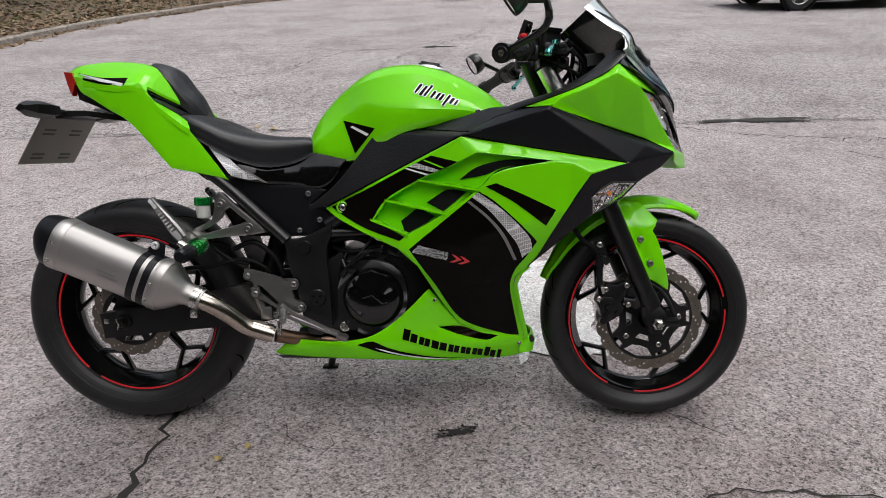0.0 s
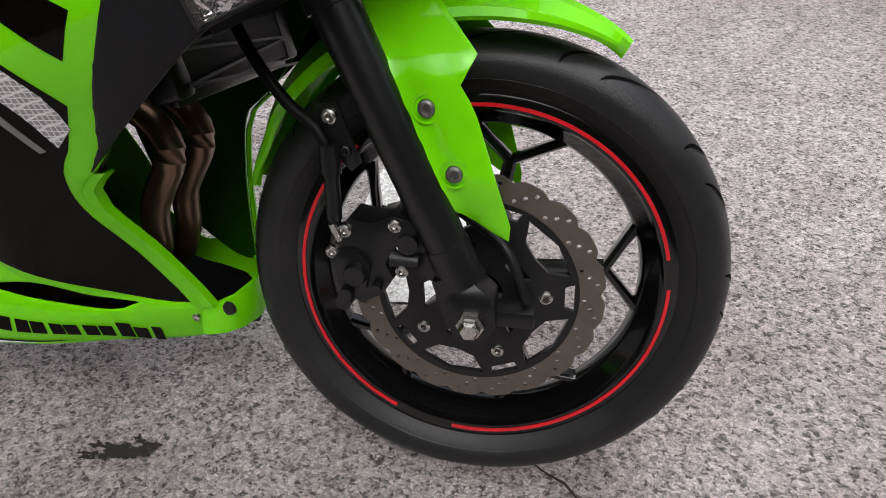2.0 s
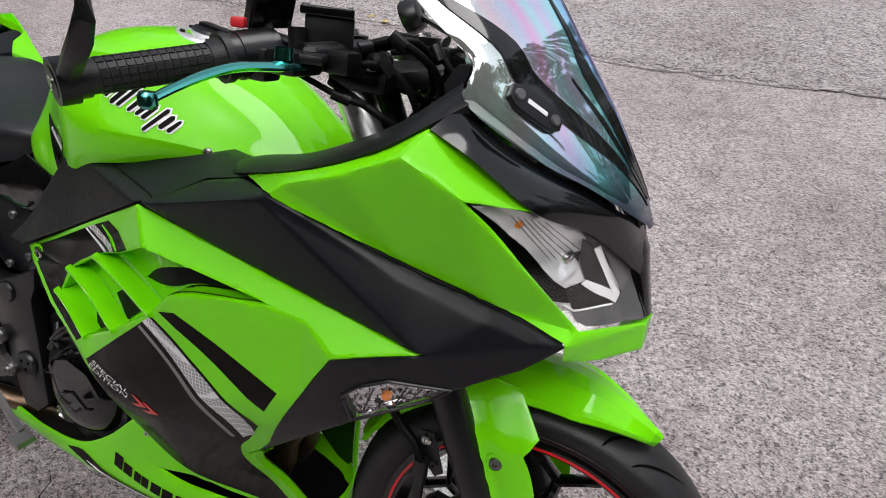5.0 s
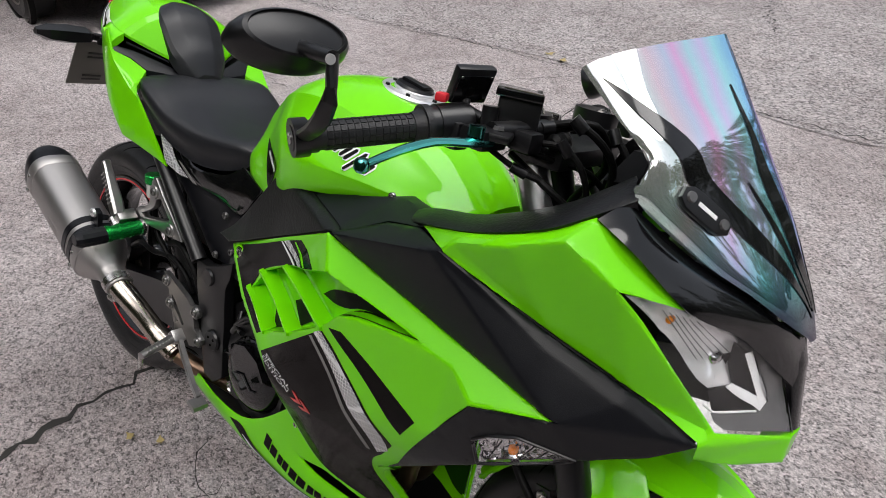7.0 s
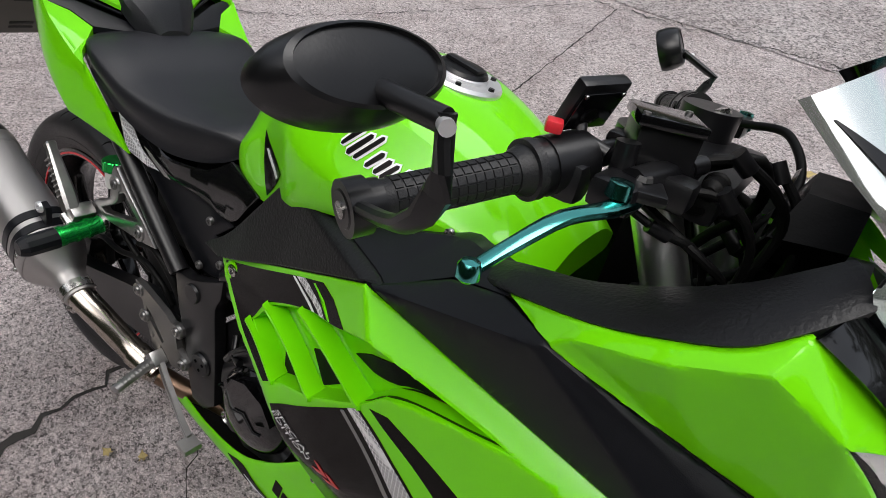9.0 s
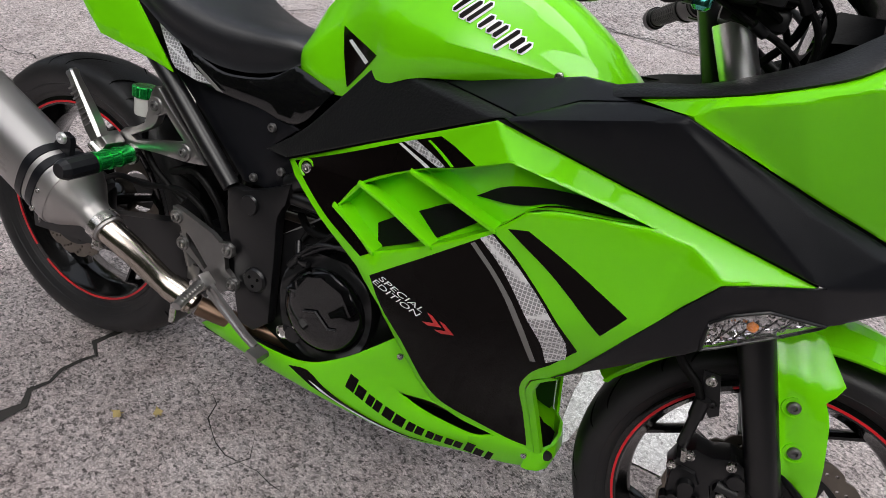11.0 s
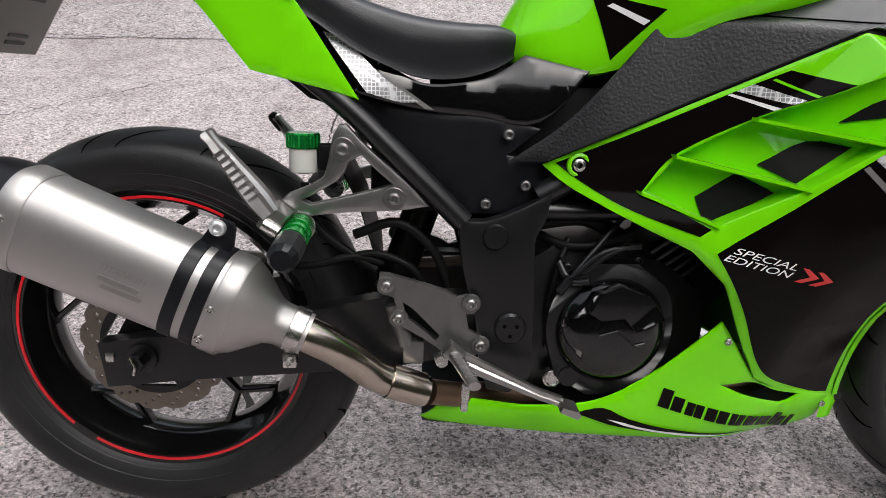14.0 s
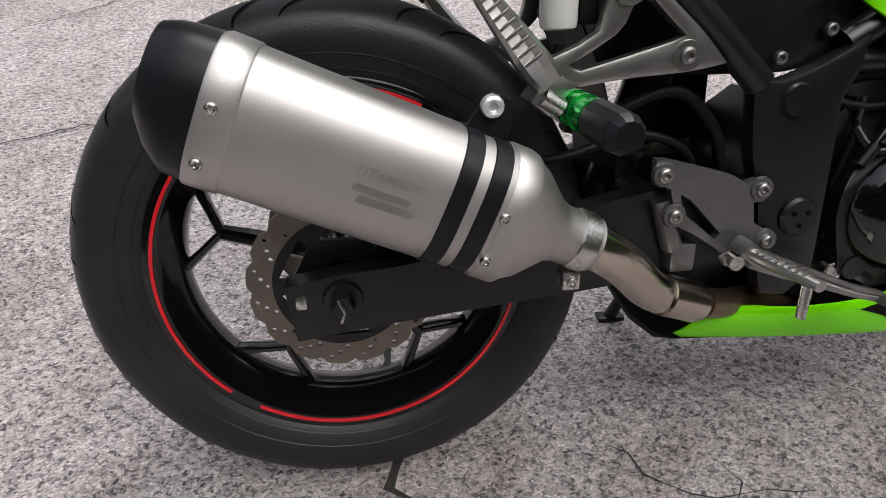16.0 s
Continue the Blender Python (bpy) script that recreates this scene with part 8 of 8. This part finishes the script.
CARPAINT = material("dark_blue_black_car_paint", (0.012, 0.013, 0.018), 0.2, coat=1.0, vary=0.1)
CARGLASS = material("dark_car_glass", (0.012, 0.013, 0.014), 0.05, vary=0.1, spec=0.6)
DRY = material("yellow_dry_leaf", (0.42, 0.33, 0.14), 0.7, vary=0.3, scale=60)


def kerb_line(y):
    return cubic((-30, 4, 7.8, 9.2, 10.8, 12.2, 14.2, 15.4, 20, 40), (-7.4, -6.0, -5.62, -5.58, -5.4, -4.9, -4.3, -3.5, 0.5, 22), y)


KL = [(kerb_line(-12 + 0.9 * i), -12 + 0.9 * i) for i in range(36)]
rings = []
for i, (x, y) in enumerate(KL):
    a = Vector(KL[min(i + 1, len(KL) - 1)]) - Vector(KL[max(i - 1, 0)])
    nx, ny = -a.y / a.length, a.x / a.length
    rings.append([(x, y, -0.02), (x, y, 0.085), (x + nx * 0.02, y + ny * 0.02, 0.10), (x + nx * 0.14, y + ny * 0.14, 0.10), (x + nx * 0.14, y + ny * 0.14, -0.02)])
tagged(finish(loft(rings), "kerb", KERBSTONE), "low old stone kerb at the edge of the tarmac", "kerb", kind="structure")
rb_ = random.Random(21)
bm = bmesh.new()
rows = []
for i, (x, y) in enumerate(KL):
    a = Vector(KL[min(i + 1, len(KL) - 1)]) - Vector(KL[max(i - 1, 0)])
    nx, ny = -a.y / a.length, a.x / a.length
    rows.append([bm.verts.new((x + nx * d, y + ny * d, h + rb_.uniform(-0.03, 0.03) * (d > 0.2))) for d, h in ((0.13, 0.08), (0.5, 0.12), (1.0, 0.22), (1.8, 0.50), (3.0, 0.95), (5.0, 1.3), (9.0, 1.5))])
for A, B in zip(rows, rows[1:]):
    for k in range(6):
        bm.faces.new([A[k], A[k + 1], B[k + 1], B[k]])
tagged(finish(bm, "bank", EARTH, smooth=60), "earth bank behind the kerb", "bank", kind="structure")


def scatter(name, mat, spots, size, seed, label, category, flatness=0.5):
    """Many small bent leaves in one mesh."""
    r = random.Random(seed)
    V, F = [], []
    for c in spots:
        s = size * r.uniform(0.5, 1.4)
        d = Vector((r.gauss(0, 1), r.gauss(0, 1), r.gauss(0, 1) * flatness)).normalized()
        e = Vector((r.gauss(0, 1), r.gauss(0, 1), r.gauss(0, 1) * flatness)).normalized()
        e = (e - d * e.dot(d)).normalized()
        n = d.cross(e) * s * 0.25
        b = len(V)
        V += [c - d * s, c + e * s * 0.55 + n, c + d * s, c - e * s * 0.55 + n]
        F += [(b, b + 1, b + 2), (b, b + 2, b + 3)]
    me = bpy.data.meshes.new(name)
    me.from_pydata([tuple(v) for v in V], [], F)
    me.materials.append(mat)
    return tagged(new(name, me), label, category, kind="stuff")


def beside(r, d0, d1, y0, y1):
    y = r.uniform(y0, y1)
    x = kerb_line(y)
    a = Vector((kerb_line(y + 0.5) - x, 0.5)).normalized()
    d = r.uniform(d0, d1)
    h = cubic((-1.0, 0.13, 0.5, 1.0, 1.8, 3.0, 5.0, 9.0), (0.0, 0.09, 0.12, 0.22, 0.50, 0.95, 1.3, 1.5), d)
    return Vector((x - a.y * d, y + a.x * d, h if d > 0.13 else 0.012))


r_ = random.Random(31)
scatter("leaf_litter", LITTER, [beside(r_, 0.15, 2.2, 4, 17) + Vector((0, 0, 0.02)) for _ in range(5200)] + [beside(r_, -0.30 * r_.random(), 0.0, 4, 17) for _ in range(900)], 0.05, 32, "dry brown leaves along the kerb", "leaf litter", 0.25)
scatter("moss", MOSS, [beside(r_, 0.3, 3.0, 9, 18) for _ in range(3500)], 0.05, 33, "mossy grass on the bank", "grass", 0.6)
scatter("ivy", IVY, [beside(r_, 1.3, 5.0, 2, 20) + Vector((0, 0, r_.random() ** 1.5 * 1.9)) for _ in range(9000)], 0.07, 34, "dark ivy and brambles on the bank", "undergrowth", 0.9)
# trees all round the yard
spots = []
for i in range(90):
    a = 2 * math.pi * i / 90 + r_.uniform(-0.03, 0.03)
    rad_ = r_.uniform(24, 31)
    cx, cy, top = rad_ * math.cos(a), rad_ * math.sin(a), r_.uniform(5.0, 11.0)
    for _ in range(210):
        u = r_.random()
        w = 2.6 * math.sin(math.pi * (0.12 + 0.80 * u)) + 0.3
        spots.append(Vector((cx + r_.gauss(0, 0.5) * w, cy + r_.gauss(0, 0.5) * w, 0.3 + u * top)))
for i in range(69):
    a = math.pi * (1.02 + 0.98 * (i + 0.5) / 69) + r_.uniform(-0.03, 0.03)
    rad_ = r_.uniform(9.5, 13.0)
    cx, cy, top = rad_ * math.cos(a) + 0.5, rad_ * math.sin(a) - 1.0, r_.uniform(6.4, 9.4)
    for _ in range(520):
        u = r_.random()
        w = 1.7 * math.sin(math.pi * (0.15 + 0.75 * u)) + 0.3
        spots.append(Vector((cx + r_.gauss(0, 0.5) * w, cy + r_.gauss(0, 0.5) * w, 0.2 + u * top)))
scatter("far_trees", LEAF, spots, 0.55, 35, "belt of dark trees round the yard", "trees", 0.9)


def tree(x, y, h, seed):
    r = random.Random(seed)
    t = new("tree")
    t.matrix_world = Matrix.Translation((x, y, 0.15))
    part("trunk", tube([(0, 0, -0.3), (0.06, 0.03, h * 0.3), (0.0, 0.1, h * 0.6), (0.1, 0.05, h)], (0.14, 0.04), 10, 0.25), BARK, t)
    for k in range(5):
        a, z = r.uniform(0, 6.28), h * r.uniform(0.35, 0.8)
        part("limb", tube([(0.04, 0.05, z), (0.6 * math.cos(a), 0.6 * math.sin(a), z + 0.5), (1.4 * math.cos(a), 1.4 * math.sin(a), z + 1.3)], (0.05, 0.012), 8, 0.2), BARK, t)
    c = scatter("crown", LEAF, [Vector((r.gauss(0, 0.9), r.gauss(0, 0.9), h * r.uniform(0.45, 1.15))) for _ in range(1800)], 0.13, seed, "", "", 0.9)
    del c["kind"]
    c.parent = t
    return tagged(t, "bare-trunked tree on the bank behind the kerb", "tree", "trees on the bank")


for k, (x, y) in enumerate(((-8.2, 10.5), (-8.6, 14.0), (-6.2, 17.5), (-9.5, 7.0))):
    tree(x, y, 5.0 + 0.5 * k, 50 + k)


def post(x, y):
    p = new("fence_post")
    p.matrix_world = Matrix.Translation((x, y, 0.2))
    part("shaft", box((0, 0, 0.45), (0.07, 0.07, 1.3), 0.008), BARK, p)
    part("cap", loft([[(-0.04, -0.04, 1.10), (0.04, -0.04, 1.10), (0.04, 0.04, 1.10), (-0.04, 0.04, 1.10)], [(-0.01, -0.01, 1.15), (0.01, -0.01, 1.15), (0.01, 0.01, 1.15), (-0.01, 0.01, 1.15)]]), BARK, p)
    return tagged(p, "weathered wooden fence post on the bank", "post", "fence posts")


for x, y in ((-7.0, 11.2), (-6.7, 13.4), (-5.9, 15.4)):
    post(x, y)


def car(m, label):
    """A parked hatchback: nose at +x, middle at the origin."""
    c = new("car")
    c.matrix_world = m
    W_ = 0.86
    prof = [(-2.05, 0.42, 0.80, 0.92), (-1.95, 0.25, 0.98, 0.97), (-1.4, 0.20, 1.00, 1.0), (-0.6, 0.19, 0.98, 1.0), (0.4, 0.19, 0.96, 1.0), (1.2, 0.20, 0.90, 0.99), (1.75, 0.22, 0.80, 0.95), (2.0, 0.30, 0.66, 0.86), (2.06, 0.38, 0.55, 0.75)]
    rings = []
    for x, z0, z1, k in prof:
        w = W_ * k
        rings.append([(x, -w * 0.94, z0), (x, -w, z0 + 0.12), (x, -w, (z0 + z1) * 0.55), (x, -w * 0.94, z1), (x, 0, z1 + 0.03), (x, w * 0.94, z1), (x, w, (z0 + z1) * 0.55), (x, w, z0 + 0.12), (x, w * 0.94, z0)])
    part("body", loft(rings), CARPAINT, c, "dark gloss car body")
    rings = []
    for x, z, k in ((-1.95, 0.98, 0.80), (-1.7, 1.36, 0.70), (-1.2, 1.46, 0.68), (-0.3, 1.48, 0.68), (0.35, 1.40, 0.70), (1.15, 0.94, 0.82)):
        w = W_ * k
        rings.append([(x, -w - 0.06, 0.93), (x, -w, z - 0.06), (x, -w * 0.8, z), (x, w * 0.8, z), (x, w, z - 0.06), (x, w + 0.06, 0.93)])
    part("cabin_glass", loft(rings), CARGLASS, c, "dark car glass")
    part("roof", loft([[(x, -w, z), (x, 0, z + 0.03), (x, w, z), (x, w, z - 0.02), (x, -w, z - 0.02)] for x, z, w in ((-1.65, 1.38, 0.55), (-1.2, 1.475, 0.57), (-0.3, 1.495, 0.57), (0.3, 1.42, 0.55))]), CARPAINT, c)
    part("bumper", box((2.02, 0, 0.42), (0.16, 1.5, 0.28), 0.05), MATT, c)
    part("bumper", box((-2.03, 0, 0.45), (0.14, 1.55, 0.28), 0.05), MATT, c)
    for s in (-1, 1):
        part("sill", box((0, s * 0.80, 0.21), (2.0, 0.10, 0.10), 0.02), MATT, c)
        part("headlamp", box((1.93, s * 0.60, 0.66), (0.18, 0.34, 0.14), 0.04), REFLECTOR, c)
        part("tail_lamp", box((-2.0, s * 0.68, 0.82), (0.10, 0.22, 0.22), 0.03), LENSRED, c)
        part("door_mirror", box((0.75, s * 0.95, 0.98), (0.10, 0.18, 0.12), 0.03), CARPAINT, c)
        for x in (-1.28, 1.28):
            part("tyre", moved(lathe([(0.19, -0.10), (0.21, -0.105), (0.28, -0.11), (0.305, -0.09), (0.312, 0), (0.305, 0.09), (0.28, 0.11), (0.21, 0.105), (0.19, 0.10)], 44), Matrix.Translation((x, s * 0.77, 0.312))), RUBBER, c)
            part("rim", moved(lathe([(0.02, -0.085), (0.06, -0.09), (0.15, -0.085), (0.185, -0.10), (0.20, -0.108), (0.20, -0.09)], 36), Matrix.Translation((x, s * 0.77, 0.312)) @ (Matrix() if s < 0 else pose(0, 0, 0, 0, 0, 180))), ALU, c)
            for k in range(5):
                part("spoke", moved(box((0, -0.096, 0.10), (0.035, 0.02, 0.17), 0.006), Matrix.Translation((x, s * 0.77, 0.312)) @ (Matrix() if s < 0 else pose(0, 0, 0, 0, 0, 180)) @ pose(0, 0, 0, 0, 72 * k, 0)), STEEL, c)
            part("wheel_arch", moved(lathe([(0.36, -0.02), (0.36, 0.02), (0.33, 0.02), (0.33, -0.02)], 40, closed=True), Matrix.Translation((x, s * 0.855, 0.312))), INNER, c)
    return tagged(c, label, "car", "parked cars")


car(Matrix.Translation((8.65, 11.45, 0.004)) @ pose(0, 0, 0, 0, 0, 4), "dark hatchback parked on the tarmac beyond the slabs")
car(Matrix.Translation((1.55, 16.5, 0.004)) @ pose(0, 0, 0, 0, 0, -80), "dark hatchback parked far across the tarmac")
car(Matrix.Translation((-5.38, 2.20, 0.006)) @ pose(0, 0, 0, 0, 0, -4), "dark hatchback parked close behind the motorcycle")
# fallen leaves
def dry_leaf(x, y, turn, size):
    bm = bmesh.new()
    n = 14
    ring = []
    for i in range(n):
        t = 2 * math.pi * i / n
        k = 1 + 0.35 * math.cos(5 * t)
        ring.append(bm.verts.new((size * k * math.cos(t), size * 0.7 * k * math.sin(t), 0.004 + 0.010 * math.cos(t) ** 2)))
    mid_ = bm.verts.new((0, 0, 0.003))
    for i in range(n):
        bm.faces.new([mid_, ring[i], ring[(i + 1) % n]])
    me = finish(bm, "dry_leaf", DRY)
    me.matrix_world = Matrix.Translation((x, y, 0.004)) @ pose(0, 0, 0, 0, 0, turn)
    return tagged(me, "curled yellow dry leaf lying on the concrete", "leaf", "fallen leaves")


for k, (x, y) in enumerate(((1.22, 1.98), (-0.56, 3.15), (-0.42, 3.08), (0.31, -0.13), (0.24, -0.17))):
    dry_leaf(x, y, 47 * k, 0.030 if k < 3 else 0.012)
